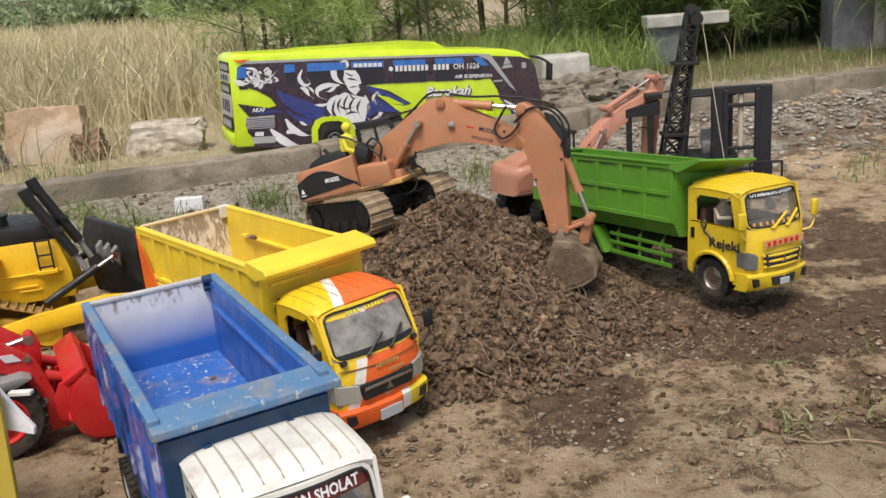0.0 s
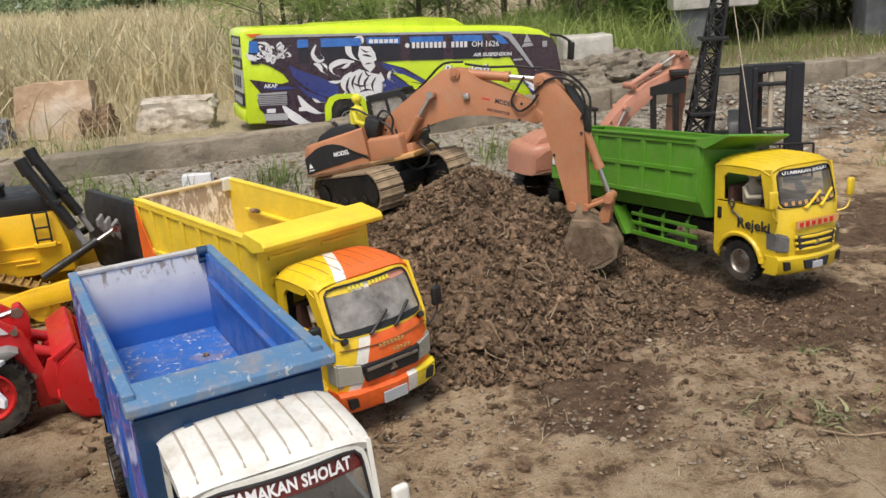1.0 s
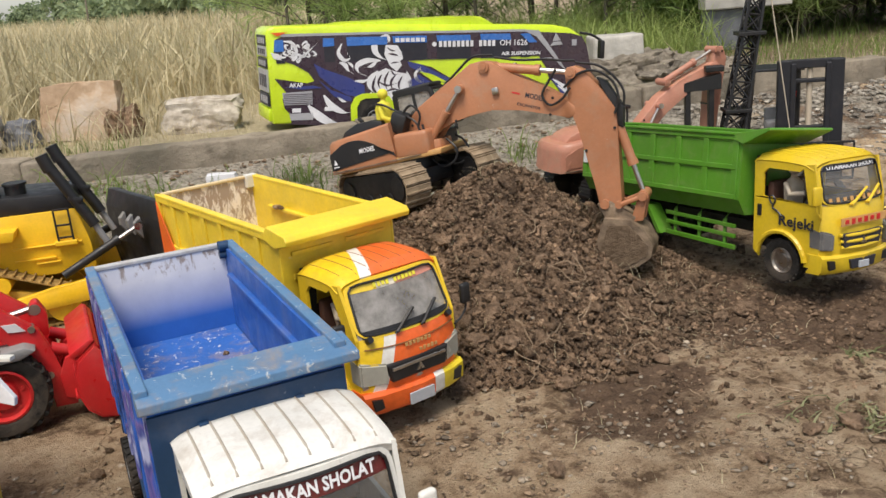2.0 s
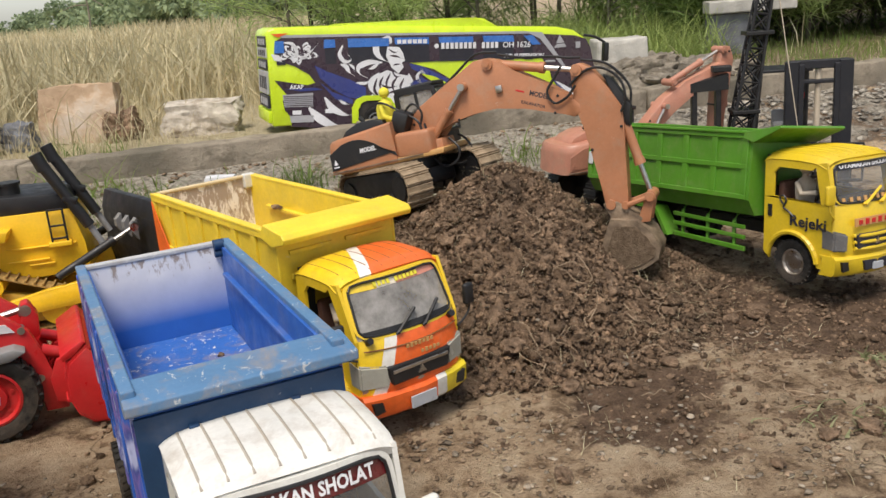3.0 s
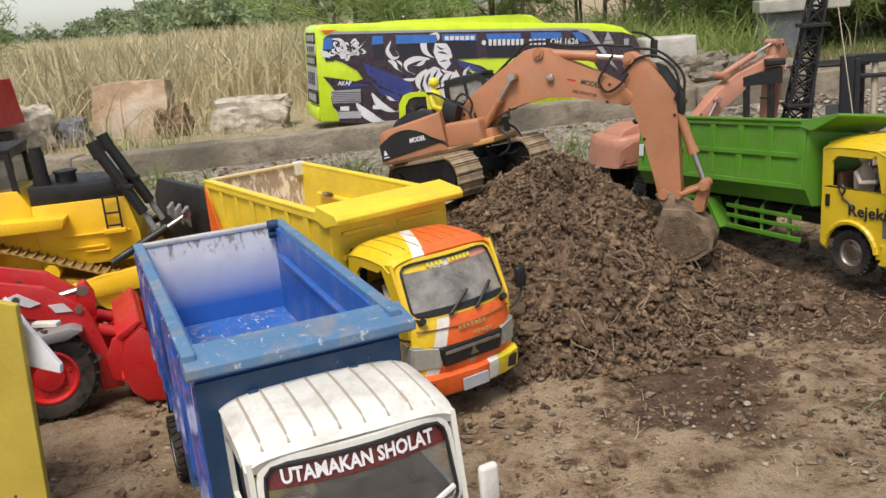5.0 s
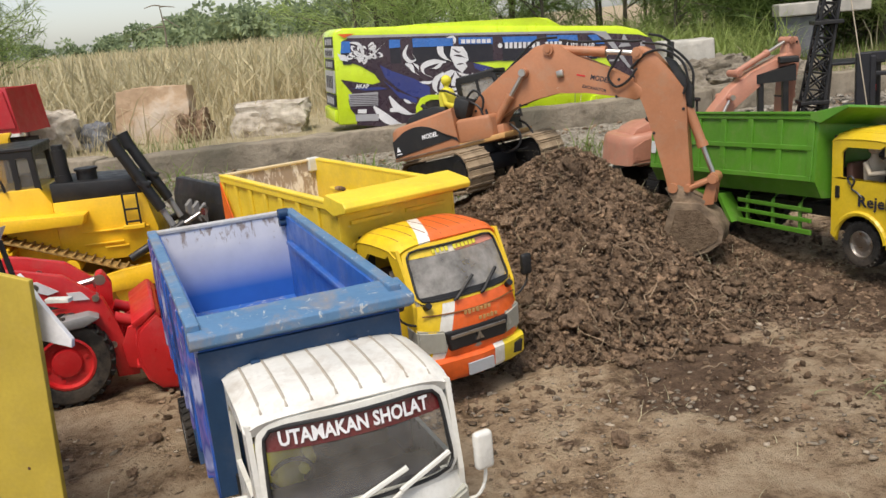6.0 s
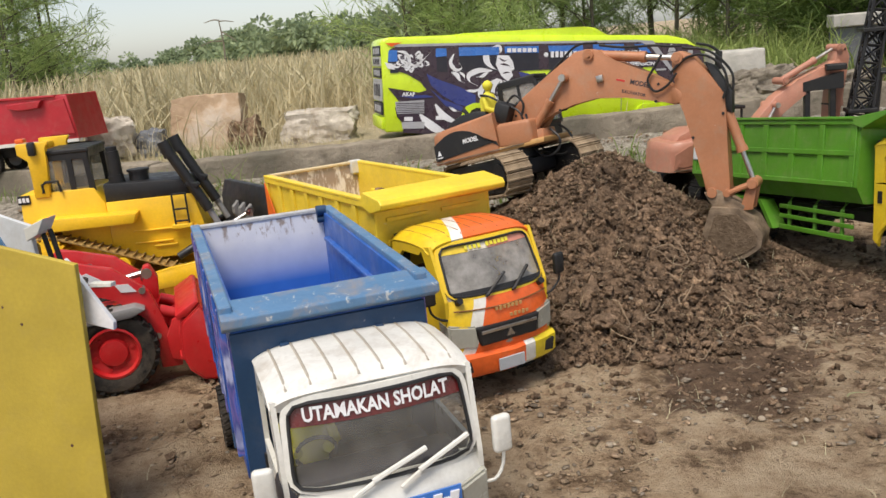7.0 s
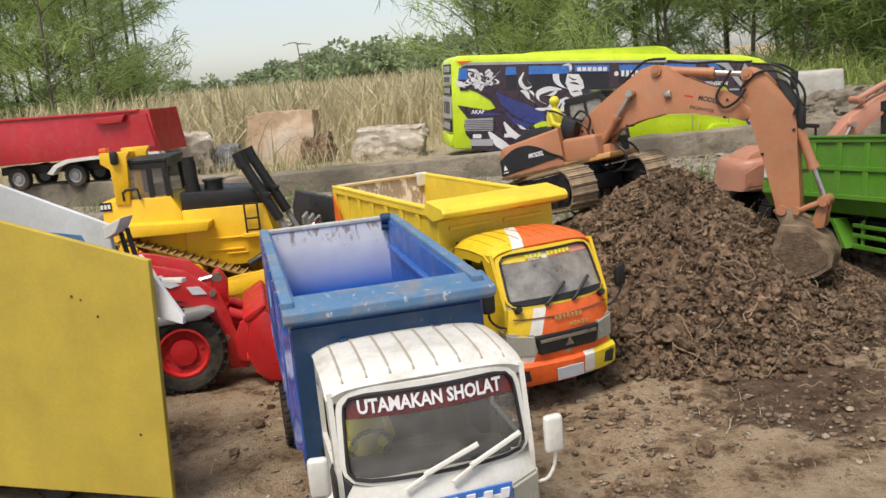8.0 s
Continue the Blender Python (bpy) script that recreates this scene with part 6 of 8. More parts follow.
def bucket_link(root):
    """Links between stick and bucket, hoses, lamp and grab rails."""
    bm = bmesh.new()
    for y in (-.050, .010):
        tube(bm, [(.545, y, -.112), (.601, y, -.101)], .0065, 8)
    cyl(bm, (.601, -.058, -.101), (.601, .018, -.101), .011, n=14)
    cyl(bm, (.540, -.055, -.112), (.540, .015, -.112), .009, n=12)
    cyl(bm, (.505, -.050, -.105), (.505, .010, -.105), .012, n=14)
    part("bucket_link", bm, M_EXC, root, "worn orange bucket linkage", smooth=True)
    bm = bmesh.new()
    prism(bm, [(.590, -.098), (.612, -.104), (.590, -.162), (.558, -.160)], -.045, -.036, "y", .002)
    prism(bm, [(.590, -.098), (.612, -.104), (.590, -.162), (.558, -.160)], -.004, .005, "y", .002)
    part("bucket_lever", bm, M_EXC, root, "worn orange bucket lever", smooth=True)
    bm = bmesh.new()
    prism(bm, [(.485, -.10), (.520, -.10), (.575, -.150), (.560, -.172), (.505, -.160)], -.046, .006, "y", .003)
    part("bucket_ear", bm, M_MUDDY, root, "muddy bucket hinge plates", smooth=True)
    for pts in ([(.066, -.06, .183), (.080, -.06, .218), (.060, -.06, .245), (.032, -.06, .228), (.011, -.06, .202), (.022, -.06, .169)], [(.075, -.075, .110), (.078, -.078, .160), (.070, -.075, .200), (.030, -.06, .228), (-.02, -.05, .262), (-.045, -.045, .27)],
                [(.456, -.05, .245), (.431, -.05, .219), (.410, -.05, .193), (.423, -.05, .164), (.455, -.05, .171), (.482, -.05, .194)], [(.466, -.045, .197), (.508, -.045, .222), (.551, -.045, .219), (.586, -.045, .184), (.591, -.045, .141), (.574, -.045, .109)],
                [(.038, -.035, .217), (.114, -.035, .251), (.191, -.035, .295), (.247, -.035, .325), (.30, -.03, .318)], [(.047, .0, .148), (.090, .0, .084), (.137, .0, .067), (.168, .0, .092), (.160, .0, .125), (.140, .0, .144)],
                [(.055, -.045, .140), (.10, -.05, .075), (.14, -.045, .080), (.15, -.04, .11), (.125, -.03, .14)], [(.30, -.02, .312), (.36, -.02, .290), (.43, -.02, .275), (.47, -.02, .262), (.50, -.02, .255)], [(.50, -.02, .250), (.56, -.02, .225), (.60, -.02, .165), (.592, -.02, .110)],
                [(.085, -.07, .19), (.09, -.075, .15), (.088, -.078, .115)]):
        bm = bmesh.new()
        tube(bm, bend(pts, 20), .0032, 6)
        part("hose", bm, M_BLACK, root, "thin black hydraulic hose", smooth=True)
    bm = bmesh.new()
    box(bm, (.085, -.02, .125), (.07, .085, .04), .006)
    part("boom_bracket", bm, M_EXC, root, smooth=True)
    bm = bmesh.new()
    box(bm, (.018, -.055, .208), (.045, .05, .055), .008, Matrix.Rotation(.5, 3, "Y"))
    part("valve_block", bm, M_BLACK, root, smooth=True)
    bm = bmesh.new()
    prism(bm, [(.545, .205), (.566, .190), (.596, .120), (.586, .070), (.572, .080), (.575, .120), (.556, .172)], -.034, -.006, "y", .003)
    part("stick_bracket", bm, M_BLACK, root, "black bracket along the stick", smooth=True)
    bm = bmesh.new()
    box(bm, (.292, -.046, .229), (.018, .010, .018), .003)
    part("work_lamp", bm, M_CHROME, root, smooth=True)


bucket_link(exc)

excavator(
    pose(0.390, 3.10, 0.068, 0, 0, 25), 0, 8, M_EXC2, M_EXC2,
    [(.005, .150), (.055, .150), (.115, .230), (.185, .300), (.265, .345), (.405, .395), (.425, .377), (.415, .352), (.285, .297), (.215, .248), (.155, .190), (.085, .145)][::-1],
    [(.400, .435), (.430, .440), (.445, .400), (.395, .120), (.365, .110), (.375, .250), (.387, .360)],
    [(.355, .125), (.400, .120), (.425, .080), (.415, .030), (.365, .008), (.305, .012), (.270, .045)],
    [("lift", (.090, .135), (.180, .275), .009), ("arm", (.215, .345), (.405, .430), .010), ("curl", (.437, .410), (.415, .150), .010)],
    "pale pinkish orange toy excavator standing behind a truck", M_BLACK, [], "muddy steel bucket standing on the earth", roof=False)


# lattice crane behind the green truck
def crane():
    m = pose(0.81, 3.20, ground_height(0.81, 3.20), 0, 0, 0)
    root = thing("crane", m, "black toy lattice crane with upright boom and hook", "toy crane")
    crawler(root, pose(0, 0, 0, 0, 0, 20), .24, .06, .045, .16, 0, M_BLACK, M_BLACK, 26)
    bm = bmesh.new()
    box(bm, (0, .0, .10), (.16, .13, .07), .008)
    body = part("crane_body", bm, M_BLACK, root, smooth=True)
    foot, head = Vector((-.01, -.02, .13)), Vector((.091, .018, .705))
    d = (head - foot).normalized()
    sx = Vector((1, 0, 0)) - d * d.x
    sx.normalize()
    sy = d.cross(sx)
    def corner(k, i, j):
        w = .034 - .014 * k
        return foot + (head - foot) * k + sx * (w * i) + sy * (w * j)
    boom = part("boom_foot", box(bmesh.new(), foot, (.07, .07, .02), .003), M_BLACK, root)
    for i in (-1, 1):
        for j in (-1, 1):
            part("boom_chord", tube(bmesh.new(), [corner(0, i, j), corner(1, i, j)], .0055, 6), M_BLACK, boom, smooth=True)
    n = 11
    for s in range(n):
        k0, k1 = s / n, (s + 1) / n
        for (a, b) in (((-1, -1), (1, -1)), ((1, -1), (1, 1)), ((1, 1), (-1, 1)), ((-1, 1), (-1, -1))):
            bm = bmesh.new()
            tube(bm, [corner(k0, *a), corner(k1, *b)], .003, 5)
            tube(bm, [corner(k0, *b), corner(k1, *a)], .003, 5)
            tube(bm, [corner(k1, *a), corner(k1, *b)], .003, 5)
            part("lattice", bm, M_BLACK, boom)
    for k in (.30, .72):
        bm = bmesh.new()
        box(bm, foot + (head - foot) * k, (.085, .085, .012), .002)
        part("boom_collar", bm, M_BLACK, boom)
    bm = bmesh.new()
    cyl(bm, (.100, -.012, .690), (.100, .030, .690), .022, n=16)
    cyl(bm, (.085, -.012, .722), (.085, .030, .722), .018, n=16)
    box(bm, (.090, .010, .705), (.05, .03, .05), .006)
    part("sheave", bm, M_BLACK, boom, smooth=True)
    bm = bmesh.new()
    tube(bm, [(.120, .01, .695), (.195, -.02, .19)], .0018, 5)
    part("cable", bm, M_BEIGE, boom, "thin pale hoist cable")
    bm = bmesh.new()
    box(bm, (.200, -.02, .165), (.045, .035, .055), .006)
    cyl(bm, (.225, -.04, .18), (.225, 0, .18), .020, n=14)
    part("hook_block", bm, M_NAVY, boom, "dark hook block", smooth=True)
    bm = bmesh.new()
    prism(bm, [(-.15, .40), (-.03, .425), (-.03, .375), (-.15, .372)], -.02, .02)
    box(bm, (-.05, 0, .44), (.06, .04, .02), .004)
    part("mast_head", bm, M_BLACK, root)
    bm = bmesh.new()
    for x in (-.135, -.06):
        box(bm, (x, .0, .27), (.018, .03, .26), .003)
    part("back_mast", bm, M_BLACK, root)


crane()


def forklift():
    m = pose(1.115, 3.37, ground_height(1.115, 3.37), 0, 0, -8)
    root = thing("forklift", m, "dark navy toy forklift with tall mast and load guard", "toy forklift")
    z = 0.0
    for x in (-.085, .085):
        bm = bmesh.new()
        box(bm, (x, 0, .22), (.044, .03, .42), .003)
        box(bm, (x * .66, -.008, .215), (.018, .024, .41), .003)
        part("mast_rail", bm, M_NAVY, root)
    for zz, h in ((.417, .030), (.36, .014), (.20, .012), (.12, .014)):
        part("mast_bar", box(bmesh.new(), (0, .002, zz), (.19, .022, h), .003), M_NAVY, root)
    bm = bmesh.new()
    cyl(bm, (0, .01, .05), (0, .01, .40), .010, n=12)
    part("lift_cylinder", bm, M_BEIGE, root, "pale lift cylinder", smooth=True)
    # load guard in front
    guard = part("guard_bar", box(bmesh.new(), (.045, -.06, .155), (.19, .007, .008), .002), M_BLACK, root)
    part("guard_bar", box(bmesh.new(), (.045, -.06, .03), (.19, .007, .012), .002), M_BLACK, root)
    for x in np.linspace(-.048, .138, 6):
        part("guard_post", box(bmesh.new(), (x, -.06, .092), (.007, .006, .12), .001), M_BLACK, guard)
    for x in (-.02, .09):
        bm = bmesh.new()
        prism(bm, [(-.065, .012), (-.17, .010), (-.17, .014), (-.065, .022)], x - .012, x + .012, "x")
        part("fork", bm, M_NAVY, guard)
    # body and overhead guard behind
    bm = bmesh.new()
    box(bm, (-.09, .13, .11), (.19, .17, .11), .012)
    body = part("body", bm, M_NAVY, root, smooth=True)
    bm = bmesh.new()
    box(bm, (-.10, .12, .185), (.06, .06, .05), .012)
    box(bm, (-.10, .155, .215), (.06, .016, .07), .008)
    part("seat", bm, M_GREY, body, smooth=True)
    for x, y in ((-.20, .06), (-.20, .20), (-.03, .06), (-.03, .20)):
        bm = bmesh.new()
        tube(bm, [(x, y, .12), (x + (.02 if x < -.1 else 0), y, .390)], .0095, 8)
        part("guard_pillar", bm, M_BLACK, body, smooth=True)
    bm = bmesh.new()
    box(bm, (-.105, .13, .395), (.19, .17, .010), .003)
    part("overhead_guard", bm, M_NAVY, body)
    bm = bmesh.new()
    box(bm, (-.045, .05, .31), (.018, .014, .022), .003)
    part("tail_lamp", bm, M_RED, body, "small red lamp")
    for x in (-.15, -.03):
        for sg, y in ((-1, .045), (1, .215)):
            t = wheel(body, x, y, .042, .042, .03, M_GREY, sg)


forklift()


# yellow bulldozer: x along the side, y away, z up
def bulldozer():
    m = pose(-1.051, 2.339, 0.004, 0, 0, 20)
    root = thing("bulldozer", m, "yellow toy bulldozer with black hood and raised black blade", "toy bulldozer")
    W = .20
    bm = bmesh.new()
    prism(bm, [(-.20, .125), (.055, .125), (.050, .20), (.032, .292), (-.20, .292)], 0, W, "y", .003)
    body = part("engine_side", bm, M_DOZ, root, "glossy yellow engine side panels", smooth=True)
    for z, x0, x1 in ((.205, -.14, .03), (.172, -.14, -.04), (.16, -.09, -.03)):
        part("panel_step", box(bmesh.new(), ((x0 + x1) / 2, -.003, z), (x1 - x0, .008, .004), .001), M_DOZ, body)
    bm = bmesh.new()
    prism(bm, [(-.20, .290), (.028, .290), (.020, .332), (-.20, .342)], .004, W - .004, "y", .004)
    part("hood", bm, M_BLACK, body, "matt black hood", smooth=True)
    bm = bmesh.new()
    prism(bm, [(-.425, .10), (-.20, .10), (-.20, .292), (-.225, .335), (-.415, .335)], 0, W, "y", .003)
    part("rear_body", bm, M_DOZ, root, smooth=True)
    bm = bmesh.new()
    prism(bm, [(-.37, .236), (-.125, .236), (-.115, .262), (-.37, .272)], -.052, .004, "y", .002)
    part("fender", bm, M_DOZ, root, smooth=True)
    part("fender", prism(bmesh.new(), [(-.37, .236), (-.125, .236), (-.115, .262), (-.37, .272)], W - .004, W + .052, "y", .002), M_DOZ, root, smooth=True)
    bm = bmesh.new()
    box(bm, (-.405, -.001, .322), (.032, .004, .024), .001)
    part("badge", bm, M_BLACK, root, "black badge with pale bars")
    bm = bmesh.new()
    for i in range(3):
        box(bm, (-.415 + i * .010, -.004, .322), (.007, .002, .012))
    part("badge_bars", bm, M_VWHITE, root, "illegible pale letters as bars")
    # cab
    x0, x1, y0, y1, zb, zt = -.345, -.228, .012, W - .012, .265, .432
    c = part("cab_floor", box(bmesh.new(), ((x0 + x1) / 2, W / 2, zb), (x1 - x0, W - .02, .03)), M_BLACK, root)
    for y in (y0, y1):
        bm = bmesh.new()
        rim_panel(bm, [(x0, zb), (x1 + .012, zb), (x1, zt), (x0, zt)], [(x0 + .012, zb + .05), (x1 - .006, zb + .02), (x1 - .012, zt - .016), (x0 + .012, zt - .016)], y - .004, y + .004)
        box(bm, ((x0 + x1) / 2 + .01, y, (zb + zt) / 2), (.014, .007, zt - zb))
        f = part("cab_frame", bm, M_BLACK, c)
        bm = bmesh.new()
        prism(bm, [(x0 + .012, zb + .05), (x1 - .006, zb + .02), (x1 - .012, zt - .016), (x0 + .012, zt - .016)], y - .001, y + .001)
        g = part("cab_pane", bm, M_GLASS, f, "clear cab window")
        g.visible_shadow = False
    for x in (x0, x1):
        bm = bmesh.new()
        rim_panel(bm, [(y0, zb), (y1, zb), (y1, zt), (y0, zt)], [(y0 + .012, zb + .04), (y1 - .012, zb + .04), (y1 - .012, zt - .014), (y0 + .012, zt - .014)], x - .003, x + .003, "x")
        part("cab_frame", bm, M_BLACK, c)
    part("cab_roof", box(bmesh.new(), ((x0 + x1) / 2, W / 2, zt + .006), (x1 - x0 + .012, W - .012, .012), .003), M_BLACK, c)
    part("cab_seat", box(bmesh.new(), (-.28, W / 2, .32), (.04, .07, .09), .01), M_DARK, c, smooth=True)
    # rollover bar
    for y in (.004, W - .004):
        bm = bmesh.new()
        prism(bm, [(-.375, .325), (-.335, .325), (-.328, .425), (-.330, .455), (-.318, .462), (-.318, .47), (-.40, .47), (-.40, .44), (-.372, .425)], y - .010, y + .010, "y", .003)
        part("rollover_post", bm, M_DOZ, root, smooth=True)
    part("rollover_beam", box(bmesh.new(), (-.375, W / 2, .452), (.030, W, .018), .004), M_DOZ, root, smooth=True)
    bm = bmesh.new()
    box(bm, (-.358, -.012, .455), (.020, .018, .036), .005)
    part("work_lamp", bm, M_BLACK, root, smooth=True)
    bm = bmesh.new()
    box(bm, (-.395, .03, .476), (.022, .03, .012), .003)
    part("beacon", bm, M_ORANGE, root, "small orange beacon")
    bm = bmesh.new()
    tube(bm, [(-.35, -.006, .335), (-.35, -.006, .358), (-.34, -.006, .364), (-.31, -.006, .364), (-.305, -.006, .335)], .004, 6)
    part("grab_rail", bm, M_BLACK, root, smooth=True)
    # exhaust and air cleaner
    bm = bmesh.new()
    cyl(bm, (-.166, .03, .335), (-.169, .03, .360), .021, n=18)
    cyl(bm, (-.166, .03, .335), (-.169, .03, .425), .018, n=18)
    cyl(bm, (-.169, .03, .425), (-.169, .03, .437), .015, n=18)
    part("exhaust", bm, M_BLACK, root, smooth=True)
    bm = bmesh.new()
    cyl(bm, (-.115, .06, .335), (-.115, .06, .362), .026, n=20)
    cyl(bm, (-.115, .06, .362), (-.115, .06, .368), .030, n=20)
    part("air_cleaner", bm, M_BLACK, root, smooth=True)
    # ladder
    for x in (-.024, .012):
        part("ladder_rail", box(bmesh.new(), (x, -.012, .255), (.005, .005, .085), .001), M_BLACK, root)
    for z in (.222, .255, .296):
        part("ladder_rung", box(bmesh.new(), (-.006, -.012, z), (.036, .005, .005), .001), M_BLACK, root)
    part("ladder_step", box(bmesh.new(), (-.006, -.010, .208), (.055, .022, .012), .002), M_DOZ, root)
    # high-drive tracks
    for y in (-.028, W + .028):
        tri = [(-.385, .175), (-.06, .098), (.005, .055), (-.01, .012), (-.46, .012), (-.485, .055)]
        bm = bmesh.new()
        prism(bm, [(-.36, .16), (-.07, .085), (-.02, .055), (-.03, .022), (-.45, .022), (-.462, .055)], y - .014, y + .014, "y", .002)
        fr = part("track_frame", bm, M_DUSTYDOZ, root, "dusty yellow track frame", smooth=True)
        hubs = [(-.355, .170, .052), (-.035, .052, .046), (-.44, .052, .046)]
        loop = [(-.365, .222), (-.335, .219), (-.22, .176), (-.10, .128), (-.02, .096), (.006, .075), (.010, .045), (-.008, .016), (-.05, .006), (-.20, .006), (-.34, .006), (-.44, .008), (-.478, .03), (-.482, .065), (-.455, .12), (-.415, .19), (-.39, .215), (-.365, .222)]
        line = bend([(x, 0, z) for x, z in loop], 300)
        run = [0.0]
        for a, b in zip(line, line[1:]):
            run.append(run[-1] + (b - a).length)
        pts = [line[min(range(301), key=lambda q: abs(run[q] - run[-1] * i / 54))] for i in range(55)]
        for a, b in zip(pts, pts[1:]):
            d = b - a
            ob = shared_part(("dshoe",), "track_shoe", lambda bm: (box(bm, (0, 0, 0), (.0235, .055, .005), .001, seg=1), box(bm, (.006, 0, .005), (.004, .055, .007))), M_DOZSHOE, fr, Matrix.Translation(((a + b) / 2 + Vector((0, y, 0)))) @ Matrix.Rotation(-math.atan2(d.z, d.x), 4, "Y"), smooth=False)
        for x, z, r in hubs:
            bm = bmesh.new()
            cyl(bm, (x, y - .030, z), (x, y + .030, z), r * .88, n=24)
            if z > .1:
                for i in range(22):
                    a = 2 * math.pi * i / 22
                    box(bm, (x + r * .92 * math.cos(a), y, z + r * .92 * math.sin(a)), (.008, .056, .006), 0, Matrix.Rotation(-a, 3, "Y"))
            cyl(bm, (x, y - .036, z), (x, y + .036, z), r * .4, n=16)
            part("track_wheel", bm, M_DOZ, fr, smooth=True)
        bm = bmesh.new()
        cyl(bm, (-.168, y - .034, .128), (-.168, y + .034, .128), .020, n=18)
        box(bm, (-.168, y, .100), (.016, .04, .05), .003)
        part("carrier_roller", bm, M_DOZ, fr, smooth=True)
    # push arms, blade, rams
    for y in (-.066, W + .066):
        bm = bmesh.new()
        prism(bm, [(-.28, .045), (-.24, .04), (.16, .075), (.19, .08), (.19, .125), (.13, .132), (-.05, .108), (-.24, .072)], y - .010, y + .010, "y", .003)
        part("push_arm", bm, M_DOZ, root, smooth=True)
        sg = -1 if y < 0 else 1
        piston(root, (-.02, y + sg * .002, .135), (.175, y * .6 + .04, .225), .011, M_BLACK, .7)
    for y in (-.012, .150):
        bm = bmesh.new()
        cyl(bm, (-.024, y, .440), (-.010, y, .398), .0165, n=14)
        cyl(bm, (-.012, y, .410), (.070, y, .245), .0145, n=14)
        ram = part("lift_ram", bm, M_BLACK, root, smooth=True)
        bm = bmesh.new()
        cyl(bm, (.070, y, .245), (.095, y, .19), .0085, n=12)
        part("ram_rod", bm, M_GREY, ram, smooth=True)
        bm = bmesh.new()
        box(bm, (.036, y, .318), (.036, .028, .018), .004, Matrix.Rotation(.4, 3, "Y"))
        part("ram_collar", bm, M_BLACK, ram, smooth=True)
    bm = bmesh.new()
    blade = [(.165, .300), (.150, .255), (.150, .16), (.165, .08), (.20, .045), (.212, .045), (.185, .09), (.172, .16), (.172, .25), (.185, .300)]
    prism(bm, blade, -.075, W + .075, "y", .002)
    bl = part("blade", bm, M_BLACK, root, "black blade with raised ribs and a yellow edge", smooth=True)
    for y in (-.072, W + .072):
        bm = bmesh.new()
        prism(bm, [(.165, .300), (.15, .16), (.165, .07), (.215, .045), (.250, .07), (.245, .21), (.20, .295)], y - .006, y + .006, "y", .002)
        part("blade_cheek", bm, M_BLACK, bl)
    bm = bmesh.new()
    prism(bm, [(.16, .285), (.205, .262), (.215, .268), (.172, .300)], -.06, W + .06)
    part("blade_top", bm, M_BLACK, bl)
    for y in (.05, .10, .15):
        bm = bmesh.new()
        prism(bm, [(.150, .25), (.134, .235), (.134, .215), (.150, .19)], y - .009, y + .009)
        part("blade_rib", bm, M_GREY, bl)
    part("blade_edge", box(bmesh.new(), (.212, W / 2, .055), (.010, W + .16, .024), .002), M_DOZ, bl, "yellow cutting edge")
    bl.matrix_local = Matrix.Translation((.17, W / 2, -.012)) @ Matrix.Rotation(radians(27), 4, "Z") @ Matrix.Translation((-.17, -W / 2, 0))


bulldozer()


